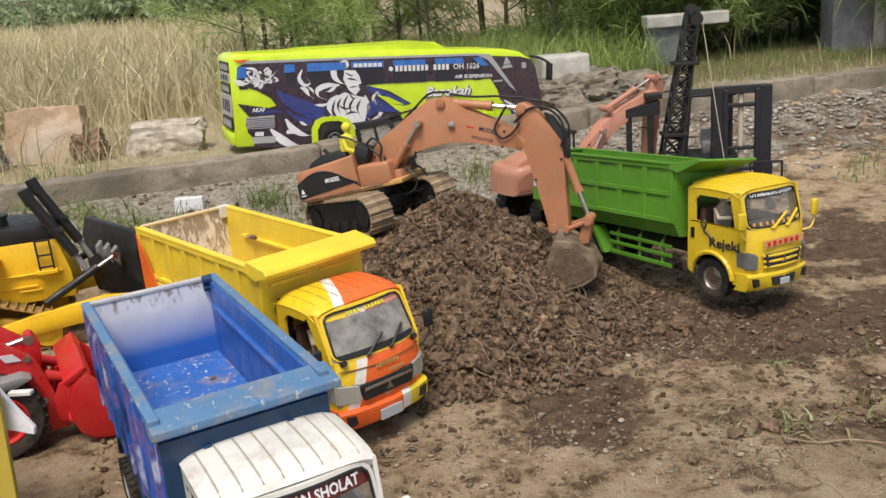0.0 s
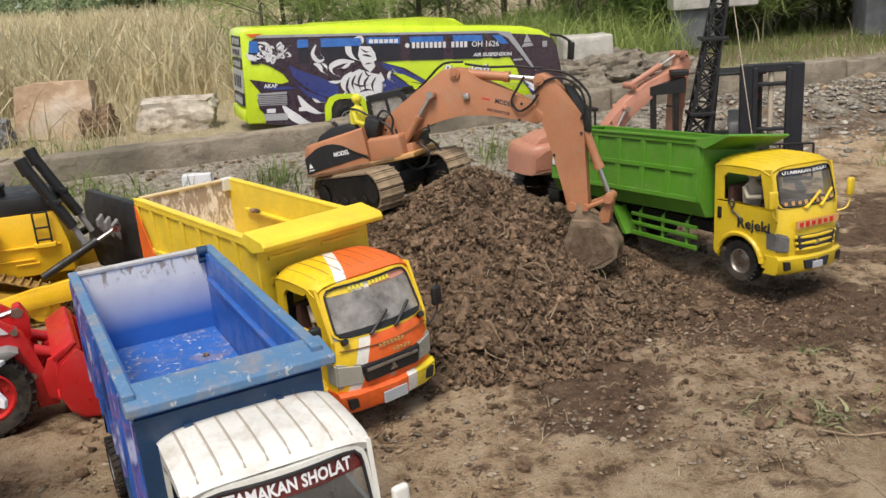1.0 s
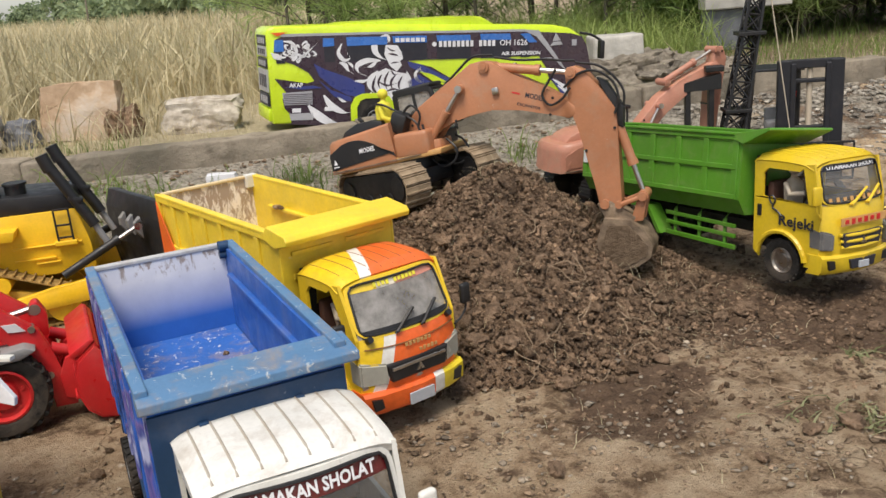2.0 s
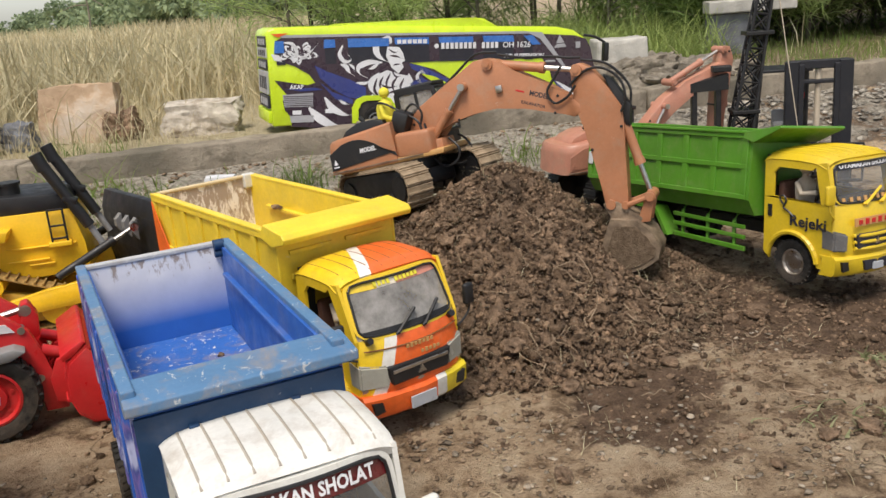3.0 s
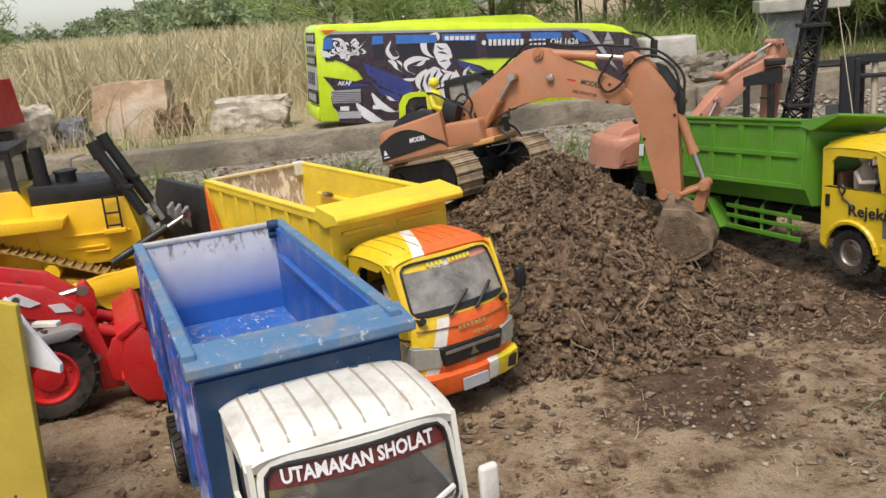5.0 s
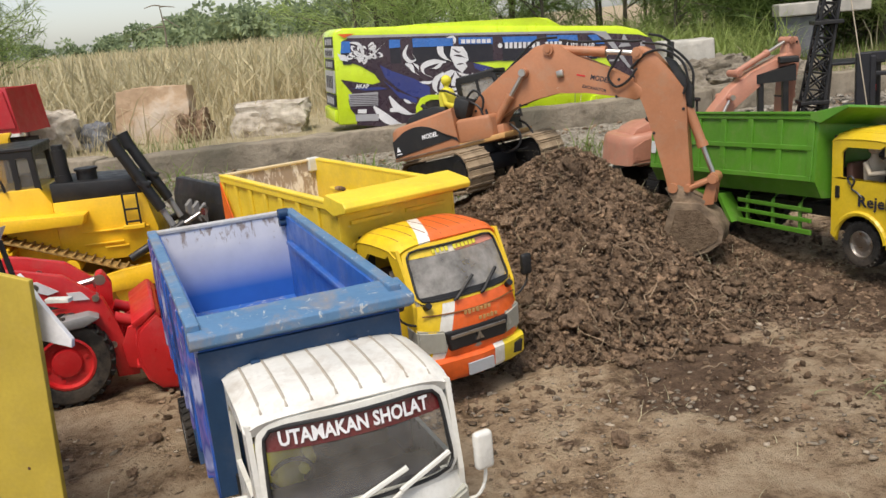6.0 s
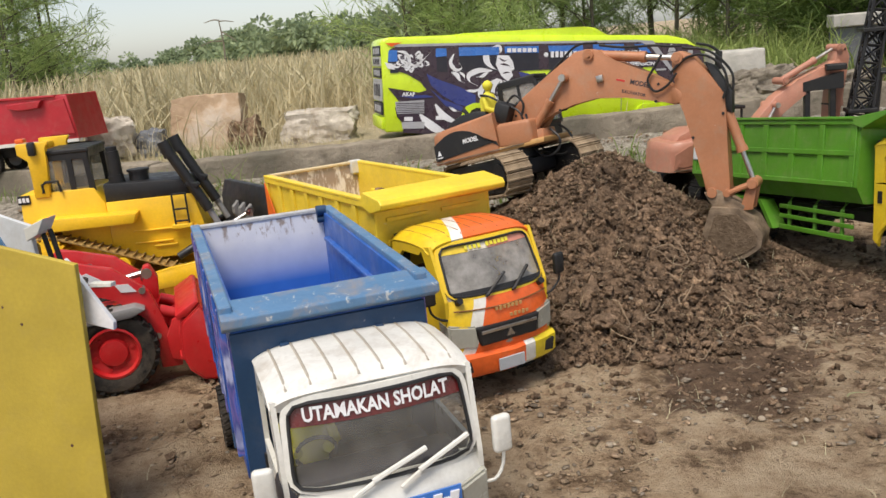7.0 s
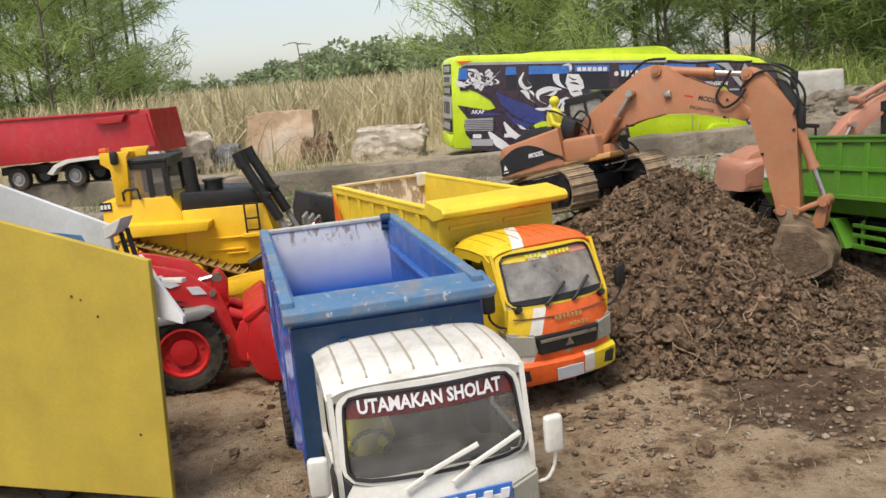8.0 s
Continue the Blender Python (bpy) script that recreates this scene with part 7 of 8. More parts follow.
# red wheel loader
def wheel_loader():
    m = pose(-0.865, 1.667, 0.0, 0, 0, 30)
    root = thing("wheel_loader", m, "red toy wheel loader with lowered bucket and white decals", "toy loader")
    W = .205
    for x in (0.0, -.30):
        for y, sg in ((.030, -1), (W - .030, 1)):
            wheel(root, x, y, .087, .088, .060, M_RED, sg, 24, .60, turn=x + .2, rim_label="red dished rim", split=True)
    bm = bmesh.new()
    box(bm, (-.15, W / 2, .13), (.42, .085, .07), .01)
    part("frame", bm, M_RED, root, smooth=True)
    bm = bmesh.new()
    prism(bm, [(-.42, .12), (-.20, .12), (-.20, .24), (-.26, .25), (-.42, .235)], .035, W - .035, "y", .012)
    hood = part("engine_hood", bm, M_RED, root, smooth=True)
    bm = bmesh.new()
    box(bm, (-.165, W / 2, .245), (.10, .11, .13), .01)
    part("cab", bm, M_BLACK, root, "dark boxy cab", smooth=True)
    for y in (.042, W - .042):
        bm = bmesh.new()
        outline = [(-.12, .262), (-.085, .285), (-.05, .275), (.021, .254), (.085, .197), (.103, .141), (.113, .082), (.130, .055), (.127, .028), (.085, .030), (.084, .082), (.065, .147), (.02, .190), (-.04, .215), (-.12, .225)]
        prism(bm, outline, y - .009, y + .009, "y", .003)
        arm = part("lift_arm", bm, M_RED, root, smooth=True)
        o = y - .0105 if y < .1 else y + .0105
        bm = bmesh.new()
        prism(bm, [(-.055, .245), (-.025, .252), (.01, .226), (-.01, .222)], o - .0012, o + .0012)
        prism(bm, [(.022, .220), (.048, .218), (.062, .200), (.032, .203)], o - .0012, o + .0012)
        part("arm_decal", bm, M_VWHITE, arm, "white decal stripes")
        for x, z in ((.088, .10), (.072, .20), (-.03, .24)):
            part("arm_pin", cyl(bmesh.new(), (x, y - .012, z), (x, y + .012, z), .007, n=12), M_CHROME, arm, smooth=True)
    bm = bmesh.new()
    prism(bm, [(-.05, .17), (.055, .178), (.075, .168), (.045, .155), (-.05, .152)], -.004, .055, "y", .004)
    part("mudguard", bm, M_GREY, root, "grey plastic mudguard", smooth=True)
    # tilt lever and ram
    bm = bmesh.new()
    prism(bm, [(.070, .165), (.100, .165), (.104, .209), (.090, .238), (.076, .235)], .085, .120, "y", .004)
    part("tilt_lever", bm, M_RED, root, smooth=True)
    bm = bmesh.new()
    cyl(bm, (.085, .082, .225), (.085, .123, .225), .007, n=12)
    part("lever_pin", bm, M_CHROME, root, smooth=True)
    piston(root, (-.06, W / 2, .20), (.083, W / 2, .222), .012, M_RED)
    for y in (.05, .15):
        part("bucket_ram", cyl(bmesh.new(), (.098, y, .150), (.150, y, .128), .012, n=12), M_RED, root, smooth=True)
    # bucket
    bk = part("bucket", prism(bmesh.new(), [(.176, .160), (.142, .134), (.134, .105), (.133, .072), (.145, .036), (.168, .014), (.210, .004), (.275, .006), (.235, .09)], -.028, -.020, "y", .002), M_RED, root, "red loader bucket resting on the earth", smooth=True)
    part("bucket_cheek", prism(bmesh.new(), [(.176, .160), (.142, .134), (.134, .105), (.133, .072), (.145, .036), (.168, .014), (.210, .004), (.275, .006), (.235, .09)], W + .020, W + .028, "y", .002), M_RED, bk, smooth=True)
    bm = bmesh.new()
    back = [(.178, .166), (.138, .136), (.130, .105), (.129, .070), (.142, .032), (.166, .010), (.210, .001), (.285, .001)]
    ins = [(.184, .158), (.148, .130), (.140, .104), (.139, .074), (.150, .040), (.171, .019), (.210, .009), (.285, .005)]
    prism(bm, back + ins[::-1], -.024, W + .024, "y")
    part("bucket_shell", bm, M_RED, bk, smooth=True)
    for y in np.linspace(-.01, W + .01, 7):
        part("bucket_tooth", prism(bmesh.new(), [(.275, .001), (.275, .012), (.312, .003)], y - .007, y + .007), M_RED, bk)
    part("spill_plate", prism(bmesh.new(), [(.178, .170), (.170, .174), (.128, .150), (.132, .140), (.150, .146)], -.022, W + .022, "y", .002), M_RED, bk, smooth=True)
    for y in (.028, .072, W - .072, W - .028):
        part("bucket_hinge", prism(bmesh.new(), [(.150, .140), (.120, .132), (.104, .096), (.108, .050), (.134, .040), (.140, .090)], y - .006, y + .006, "y", .002), M_RED, bk, smooth=True)
    for z in (.060, .112):
        part("bucket_rib", box(bmesh.new(), (.131 + .006 * (z > .1), W / 2, z), (.012, W + .03, .010), .003), M_RED, bk, smooth=True)


wheel_loader()


# small red dump truck up on the kerb side, behind the bulldozer
def red_truck():
    m = pose(-2.06, 3.33, 0.262, 0, 0, 6)
    root = thing("dump_truck", m, "toy dump truck with glossy red bed standing on the kerb", "toy truck", "toy dump trucks")
    W = .12
    bed = part("bed", box(bmesh.new(), (-.42, W, .135), (.83, 2 * W - .02, .01)), M_REDTRUCK, root)
    for y0, y1 in ((0, .010), (2 * W - .010, 2 * W)):
        bm = bmesh.new()
        prism(bm, [(-.86, .115), (-.02, .128), (.022, .125), (-.002, .305), (-.06, .302), (-.86, .315)], y0, y1, "y", .003)
        part("side_wall", bm, M_REDTRUCK, bed, smooth=True)
    bm = bmesh.new()
    prism(bm, [(-.10, .150), (.012, .150), (-.012, .290), (-.085, .285), (-.06, .20)], -.009, .001, "y", .002)
    part("head_panel", bm, M_REDTRUCK, bed)
    part("head_wall", prism(bmesh.new(), [(.008, .128), (.020, .127), (-.003, .303), (-.014, .303)], 0.010, 2 * W - .010), M_REDTRUCK, bed)
    part("tail_wall", box(bmesh.new(), (-.855, W, .21), (.010, 2 * W - .02, .19)), M_REDTRUCK, bed)
    bm = bmesh.new()
    prism(bm, [(-.255, .285), (-.10, .292), (-.12, .262), (-.20, .258), (-.25, .268)], -.022, .002, "y", .003)
    part("rim_flap", bm, M_REDTRUCK, bed)
    part("rim_rail", box(bmesh.new(), (-.45, .004, .308), (.80, .022, .010), .003, Matrix.Rotation(.012, 3, "Y")), M_REDTRUCK, bed)
    bm = bmesh.new()
    prism(bm, [(-.52, .07), (-.48, .105), (-.42, .125), (-.30, .130), (.02, .130), (.02, .118), (-.30, .116), (-.41, .11), (-.465, .092), (-.495, .062)], -.006, .03)
    part("mudguard", bm, M_WHITE, root, "white curved mudguard")
    part("chassis", box(bmesh.new(), (-.40, W, .085), (.80, .10, .035)), M_DARK, root)
    for x in (-.40, -.12, -.68):
        for y, sg in ((.030, -1), (2 * W - .03, 1)):
            wheel(root, x, y, .052, .052, .032, M_GREY, sg)


red_truck()


# flat-sided truck body closest to the camera
def board_truck():
    m = pose(-0.553, 1.190, 0.0, 0, 0, 0)
    root = thing("truck_body", m, "toy truck body with mustard yellow side board and pale inner board", "toy truck body")
    part("side_board", prism(bmesh.new(), [(0, .391), (-.60, .546), (-.60, .03), (-.022, .03)], 0, .009, "y", .0015), M_BOARD, root, "mustard painted wooden side board with knots")
    for x, z, r in ((-.10, .31, .0022), (-.125, .335, .0018), (-.14, .34, .0026), (-.06, .13, .0022)):
        knot = bmesh.new()
        cyl(knot, (x, -.0006, z), (x, .001, z), r, n=10)
        part("knot", knot, M_BROWN, root, "small dark knot in the board")
    part("inner_board", prism(bmesh.new(), [(-.170, .420), (-.60, .575), (-.60, .05), (-.165, .05)], .140, .148, "y", .001), M_PALEBOARD, root, "pale grey inner board")
    part("floor_board", box(bmesh.new(), (-.36, .075, .07), (.46, .128, .012)), M_PALEBOARD, root)
    part("end_board", box(bmesh.new(), (-.59, .075, .30), (.010, .128, .45)), M_PALEBOARD, root)
    part("blue_strip", prism(bmesh.new(), [(-.215, .385), (-.225, .405), (-.40, .425), (-.40, .385)], .136, .1395), M_BLUELIP, root, "faded blue patch on the inner board")
    part("dark_strip", box(bmesh.new(), (-.27, .134, .388), (.10, .003, .006)), M_BLACK, root)
    part("fin", prism(bmesh.new(), [(-.030, .395), (-.021, .384), (-.009, .360), (.028, .303), (.026, .292), (-.022, .305), (-.024, .342)], .020, .028, "y", .0012), M_VWHITE, root, "white pointed fin")
    part("fin_tab", box(bmesh.new(), (.012, .034, .354), (.034, .012, .006), .001), M_WHITE, root)
    part("fin", prism(bmesh.new(), [(-.172, .418), (-.135, .432), (-.150, .408), (-.172, .398)], .128, .160, "y", .0012), M_WHITE, root, "white pointed fin")
    for x in (-.158, -.144):
        part("strut", tube(bmesh.new(), [(x, .150, .07), (x + .012, .150, .34), (x, .150, .412)], .0040, 6), M_BLACK, root, "thin black strut", smooth=True)
    for x in (-.26, -.46):
        for y, sg in ((.03, -1), (.12, 1)):
            wheel(root, x, y, .045, .045, .025, M_GREY, sg)


board_truck()


# ---- toy bus behind the kerb: x along its side, y away, z up ----
def flat(name, pts, y, mat, parent, label="", th=.0012):
    return part(name, prism(bmesh.new(), pts, y - th, y, "y"), mat, parent, label)


def ribbon(name, pts, width, y, mat, parent, label=""):
    """A painted swoosh: a flat band along a smooth line, thin at both ends."""
    c = bend([(u, 0, v) for u, v in pts], 18)
    bm = bmesh.new()
    rows = []
    for i, p in enumerate(c):
        d = (c[min(i + 1, len(c) - 1)] - c[max(i - 1, 0)]).normalized()
        k = i / (len(c) - 1)
        w = width * (0.06 + math.sin(math.pi * min(1, k * 1.15 + .08)) ** 1.2) * .5
        nrm = Vector((-d.z, 0, d.x)) * w
        rows.append((bm.verts.new((p.x + nrm.x, y, p.z + nrm.z)), bm.verts.new((p.x - nrm.x, y, p.z - nrm.z))))
    for a, b in zip(rows, rows[1:]):
        bm.faces.new((a[0], a[1], b[1], b[0]))
    return part(name, bm, mat, parent, label)


def bus():
    m = pose(-0.880, 3.710, 0.295, 0, 4.5, 25)
    root = thing("bus", m, "lime yellow toy coach with purple and white side graphics", "toy bus")
    D = .30
    bm = bmesh.new()
    prism(bm, [(.006, -.006), (.000, .2), (-.004, .345), (.004, .366), (.03, .377), (.33, .384), (1.25, .372), (1.34, .356), (1.392, .325), (1.415, .275), (1.448, .17), (1.468, .09), (1.470, .02), (1.455, -.006)], 0, D, "y", .007, 2)
    body = part("body", bm, M_LIME, root, smooth=True, sharp=50)
    bm = bmesh.new()
    prism(bm, [(.27, .376), (.34, .390), (.87, .412), (.92, .408), (.99, .372)], .012, D - .012, "y", .006)
    part("roof_pod", bm, M_LIME, body, smooth=True)
    y = -.0012
    flat("graphic_field", [(0.059, 0.340), (0.030, 0.326), (0.023, 0.280), (0.043, 0.249), (0.104, 0.228), (0.159, 0.195), (0.182, 0.162), (0.150, 0.154), (0.020, 0.176), (0.048, 0.141), (0.066, 0.118), (0.048, 0.094), (0.055, 0.056), (0.079, 0.029), (0.079, -0.009), (0.737, -0.064), (0.741, 0.098), (0.828, 0.118), (0.749, 0.131), (0.792, 0.144), (0.687, 0.204), (0.579, 0.232), (0.730, 0.237), (1.188, 0.239), (1.227, 0.184), (1.238, 0.146), (1.283, 0.098), (1.331, 0.045), (1.476, 0.027), (1.462, 0.136), (1.423, 0.282), (1.400, 0.319), (1.343, 0.334), (1.126, 0.345)], y, M_PURPLE, body, "dark purple printed field")
    flat("roof_stripe", [(0.032, 0.349), (0.486, 0.352), (1.104, 0.354), (1.172, 0.349), (1.134, 0.344), (0.485, 0.343), (0.059, 0.338)], y - .0012, M_VGREY, body, "pale grey stripe under the roof edge")
    flat("red_tip", [(0.014, 0.354), (0.085, 0.356), (0.040, 0.340)], y - .0022, M_ORANGE, body, "orange corner tip")
    flat("white_tip", [(0.011, 0.278), (0.043, 0.272), (0.053, 0.247), (0.022, 0.253)], y - .0018, M_VWHITE, body)
    flat("blue_flash", [(0.182, 0.230), (0.232, 0.205), (0.325, 0.171), (0.390, 0.137), (0.391, 0.085), (0.315, 0.100), (0.252, 0.136), (0.202, 0.180)], y - .0014, M_VBLUE, body, "blue printed swoosh")
    flat("blue_flash", [(0.061, 0.141), (0.123, 0.130), (0.213, 0.133), (0.181, 0.143)], y - .0014, M_VBLUE, body, "blue printed swoosh")
    flat("blue_flash", [(0.579, 0.229), (0.634, 0.218), (0.788, 0.144), (0.742, 0.137), (0.651, 0.177), (0.589, 0.208)], y - .0014, M_VBLUE, body, "blue printed swoosh")
    flat("blue_flash", [(0.195, 0.168), (0.251, 0.123), (0.334, 0.091), (0.333, 0.072), (0.262, 0.095)], y - .0014, M_VBLUE, body, "blue printed swoosh")
    flat("blue_flash", [(0.552, 0.131), (0.630, 0.174), (0.741, 0.106), (0.628, 0.112), (0.571, 0.078)], y - .0014, M_VBLUE, body, "blue printed swoosh")
    flat("lime_flash", [(0.630, 0.187), (0.686, 0.175), (0.763, 0.137), (0.685, 0.149)], y - .0020, M_LIME, body)
    flat("lime_flash", [(0.685, 0.149), (0.813, 0.121), (0.741, 0.106), (0.713, 0.124)], y - .0020, M_LIME, body)
    # the blue upper part of each window is a painted sky reflection
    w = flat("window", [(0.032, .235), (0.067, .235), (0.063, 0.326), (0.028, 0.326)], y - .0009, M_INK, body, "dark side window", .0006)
    flat("sky_film", [(0.028, 0.326), (0.063, 0.326), (0.063, 0.281), (0.023, 0.280)], y - .0022, M_WINBLUE, w, "bright blue sky reflection painted on the window", .0008)
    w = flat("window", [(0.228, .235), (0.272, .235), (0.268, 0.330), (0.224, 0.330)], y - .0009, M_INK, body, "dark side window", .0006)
    flat("sky_film", [(0.224, 0.330), (0.268, 0.330), (0.269, 0.299), (0.222, 0.296)], y - .0022, M_WINBLUE, w, "bright blue sky reflection painted on the window", .0008)
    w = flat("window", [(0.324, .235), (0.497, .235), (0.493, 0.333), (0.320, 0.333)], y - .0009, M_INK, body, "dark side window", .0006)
    flat("sky_film", [(0.320, 0.333), (0.493, 0.333), (0.492, 0.301), (0.322, 0.298)], y - .0022, M_WINBLUE, w, "bright blue sky reflection painted on the window", .0008)
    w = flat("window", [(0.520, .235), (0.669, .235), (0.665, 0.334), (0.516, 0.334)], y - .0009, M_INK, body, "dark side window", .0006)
    flat("sky_film", [(0.516, 0.334), (0.665, 0.334), (0.666, 0.306), (0.519, 0.307)], y - .0022, M_WINBLUE, w, "bright blue sky reflection painted on the window", .0008)
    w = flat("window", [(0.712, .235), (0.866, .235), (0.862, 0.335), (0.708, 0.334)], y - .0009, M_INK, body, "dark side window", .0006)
    flat("sky_film", [(0.708, 0.334), (0.862, 0.335), (0.864, 0.310), (0.713, 0.310)], y - .0022, M_WINBLUE, w, "bright blue sky reflection painted on the window", .0008)
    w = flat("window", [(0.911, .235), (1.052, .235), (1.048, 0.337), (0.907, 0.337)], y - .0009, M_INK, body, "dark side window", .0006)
    flat("sky_film", [(0.907, 0.337), (1.048, 0.337), (1.053, 0.311), (0.912, 0.311)], y - .0022, M_WINBLUE, w, "bright blue sky reflection painted on the window", .0008)
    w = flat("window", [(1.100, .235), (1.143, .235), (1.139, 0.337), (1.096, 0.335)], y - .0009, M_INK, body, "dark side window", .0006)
    flat("sky_film", [(1.096, 0.335), (1.139, 0.337), (1.178, 0.298), (1.139, 0.297)], y - .0022, M_WINBLUE, w, "bright blue sky reflection painted on the window", .0008)
    flat("white_streak", [(1.104, 0.353), (1.184, 0.349), (1.226, 0.299), (1.326, 0.172), (1.290, 0.198), (1.175, 0.322)], y - .0018, M_VGREY, body, "pale silver streak")
    flat("blue_wedge", [(1.241, 0.148), (1.298, 0.106), (1.474, 0.032), (1.477, -0.029), (1.348, -0.021), (1.291, 0.088)], y - .0010, M_VBLUE, body, "blue wedge by the front wheel")
    yy = y - .0026
    ribbon("white_line", [(1.259, 0.136), (1.363, 0.075), (1.464, 0.029)], 0.018, yy, M_VWHITE, body)
    ribbon("white_line", [(1.283, 0.107), (1.363, 0.056), (1.437, 0.002)], 0.014, yy, M_VWHITE, body)
    flat("vent_grille", [(0.049, 0.118), (0.171, 0.123), (0.170, 0.069), (0.054, 0.069)], y - .0014, M_VGREY, body, "grey slatted vent")
    flat("vent_slat", [(0.054, 0.109), (0.172, 0.109), (0.172, 0.112), (0.054, 0.112)], y - .0024, M_PURPLE, body, th=.0008)
    flat("vent_slat", [(0.054, 0.102), (0.172, 0.102), (0.172, 0.104), (0.054, 0.104)], y - .0024, M_PURPLE, body, th=.0008)
    flat("vent_slat", [(0.054, 0.095), (0.172, 0.095), (0.172, 0.097), (0.054, 0.097)], y - .0024, M_PURPLE, body, th=.0008)
    flat("vent_slat", [(0.054, 0.088), (0.172, 0.088), (0.172, 0.090), (0.054, 0.090)], y - .0024, M_PURPLE, body, th=.0008)
    flat("vent_slat", [(0.054, 0.081), (0.172, 0.081), (0.172, 0.083), (0.054, 0.083)], y - .0024, M_PURPLE, body, th=.0008)
    flat("vent_slat", [(0.054, 0.073), (0.172, 0.073), (0.172, 0.076), (0.054, 0.076)], y - .0024, M_PURPLE, body, th=.0008)
    flat("vent_grille", [(0.073, 0.035), (0.171, 0.034), (0.169, 0.006), (0.077, 0.007)], y - .0014, M_VGREY, body, "grey slatted vent")
    flat("marker_lamp", [(0.085, 0.055), (0.121, 0.055), (0.120, 0.038), (0.084, 0.039)], y - .0024, M_VWHITE, body, "small pale lamp")
    flat("marker_lamp", [(0.219, 0.056), (0.255, 0.056), (0.254, 0.039), (0.218, 0.040)], y - .0024, M_VWHITE, body, "small pale lamp")
    ribbon("scroll", [(0.151, 0.065), (0.193, 0.020), (0.257, -0.013), (0.329, -0.010)], 0.034, yy, M_VWHITE, body)
    ribbon("scroll", [(0.217, 0.104), (0.247, 0.060), (0.298, 0.031), (0.338, 0.029)], 0.026, yy, M_VWHITE, body)
    ribbon("scroll", [(0.275, 0.094), (0.298, 0.077), (0.324, 0.071)], 0.012, yy, M_VWHITE, body)
    ribbon("scroll", [(0.300, 0.308), (0.285, 0.271), (0.307, 0.242), (0.333, 0.250), (0.318, 0.272)], 0.016, yy, M_VWHITE, body)
    ribbon("scroll", [(0.288, 0.233), (0.311, 0.222), (0.323, 0.201), (0.346, 0.185)], 0.018, yy, M_VWHITE, body)
    ribbon("scroll", [(0.322, 0.234), (0.341, 0.218), (0.344, 0.198)], 0.01, yy, M_VWHITE, body)
    ribbon("scroll", [(0.462, 0.236), (0.408, 0.238), (0.363, 0.220), (0.367, 0.192), (0.401, 0.175)], 0.022, yy, M_VWHITE, body)
    ribbon("scroll", [(0.347, 0.157), (0.391, 0.155), (0.418, 0.174)], 0.012, yy, M_VWHITE, body)
    ribbon("scroll", [(0.447, 0.233), (0.420, 0.215), (0.393, 0.210)], 0.014, yy, M_VWHITE, body)
    ribbon("scroll", [(0.461, 0.330), (0.439, 0.306), (0.442, 0.271), (0.471, 0.245), (0.508, 0.234)], 0.026, yy, M_VWHITE, body)
    ribbon("scroll", [(0.461, 0.330), (0.492, 0.334), (0.500, 0.314), (0.481, 0.304)], 0.016, yy, M_VWHITE, body)
    ribbon("scroll", [(0.639, 0.206), (0.613, 0.178), (0.623, 0.152), (0.648, 0.142), (0.646, 0.164)], 0.014, yy, M_VWHITE, body)
    ribbon("scroll", [(0.650, 0.140), (0.642, 0.101), (0.610, 0.073)], 0.018, yy, M_VWHITE, body)
    ribbon("scroll", [(0.625, 0.206), (0.644, 0.186), (0.651, 0.169)], 0.008, yy, M_VWHITE, body)
    ribbon("scroll", [(0.450, 0.194), (0.416, 0.161), (0.416, 0.123), (0.451, 0.090)], 0.024, yy, M_VWHITE, body)
    ribbon("scroll", [(0.419, 0.110), (0.413, 0.087), (0.441, 0.077)], 0.014, yy, M_VWHITE, body)
    ribbon("scroll", [(0.593, 0.069), (0.627, 0.088), (0.642, 0.111)], 0.014, yy, M_VWHITE, body)
    ribbon("scroll", [(0.575, 0.189), (0.587, 0.143), (0.579, 0.097), (0.610, 0.068)], 0.02, yy, M_VWHITE, body)
    ribbon("scroll", [(0.502, 0.069), (0.511, 0.029), (0.529, 0.001)], 0.05, yy, M_VWHITE, body)
    flat("scroll_shape", [(0.486, 0.299), (0.535, 0.297), (0.553, 0.271), (0.560, 0.241), (0.546, 0.233), (0.554, 0.215), (0.531, 0.190), (0.502, 0.214), (0.479, 0.261)], yy + .0004, M_VWHITE, body, "plain white printed shape")
    flat("scroll_shape", [(0.444, 0.188), (0.483, 0.205), (0.536, 0.187), (0.574, 0.180), (0.584, 0.130), (0.571, 0.075), (0.502, 0.069), (0.451, 0.087), (0.431, 0.131)], yy + .0004, M_VWHITE, body, "plain white printed shape")
    ribbon("scroll_mark", [(0.496, 0.263), (0.525, 0.259), (0.554, 0.248)], 0.008, yy - .0012, M_PURPLE, body)
    ribbon("scroll_mark", [(0.490, 0.289), (0.516, 0.275), (0.537, 0.285)], 0.006, yy - .0012, M_PURPLE, body)
    ribbon("scroll_mark", [(0.508, 0.224), (0.528, 0.228), (0.549, 0.225)], 0.006, yy - .0012, M_PURPLE, body)
    ribbon("scroll_mark", [(0.465, 0.181), (0.450, 0.143), (0.469, 0.097)], 0.009, yy - .0012, M_PURPLE, body)
    ribbon("scroll_mark", [(0.496, 0.192), (0.478, 0.148), (0.500, 0.088)], 0.009, yy - .0012, M_PURPLE, body)
    ribbon("scroll_mark", [(0.526, 0.178), (0.504, 0.140), (0.530, 0.080)], 0.01, yy - .0012, M_PURPLE, body)
    ribbon("scroll_mark", [(0.554, 0.170), (0.538, 0.132), (0.557, 0.085)], 0.009, yy - .0012, M_PURPLE, body)
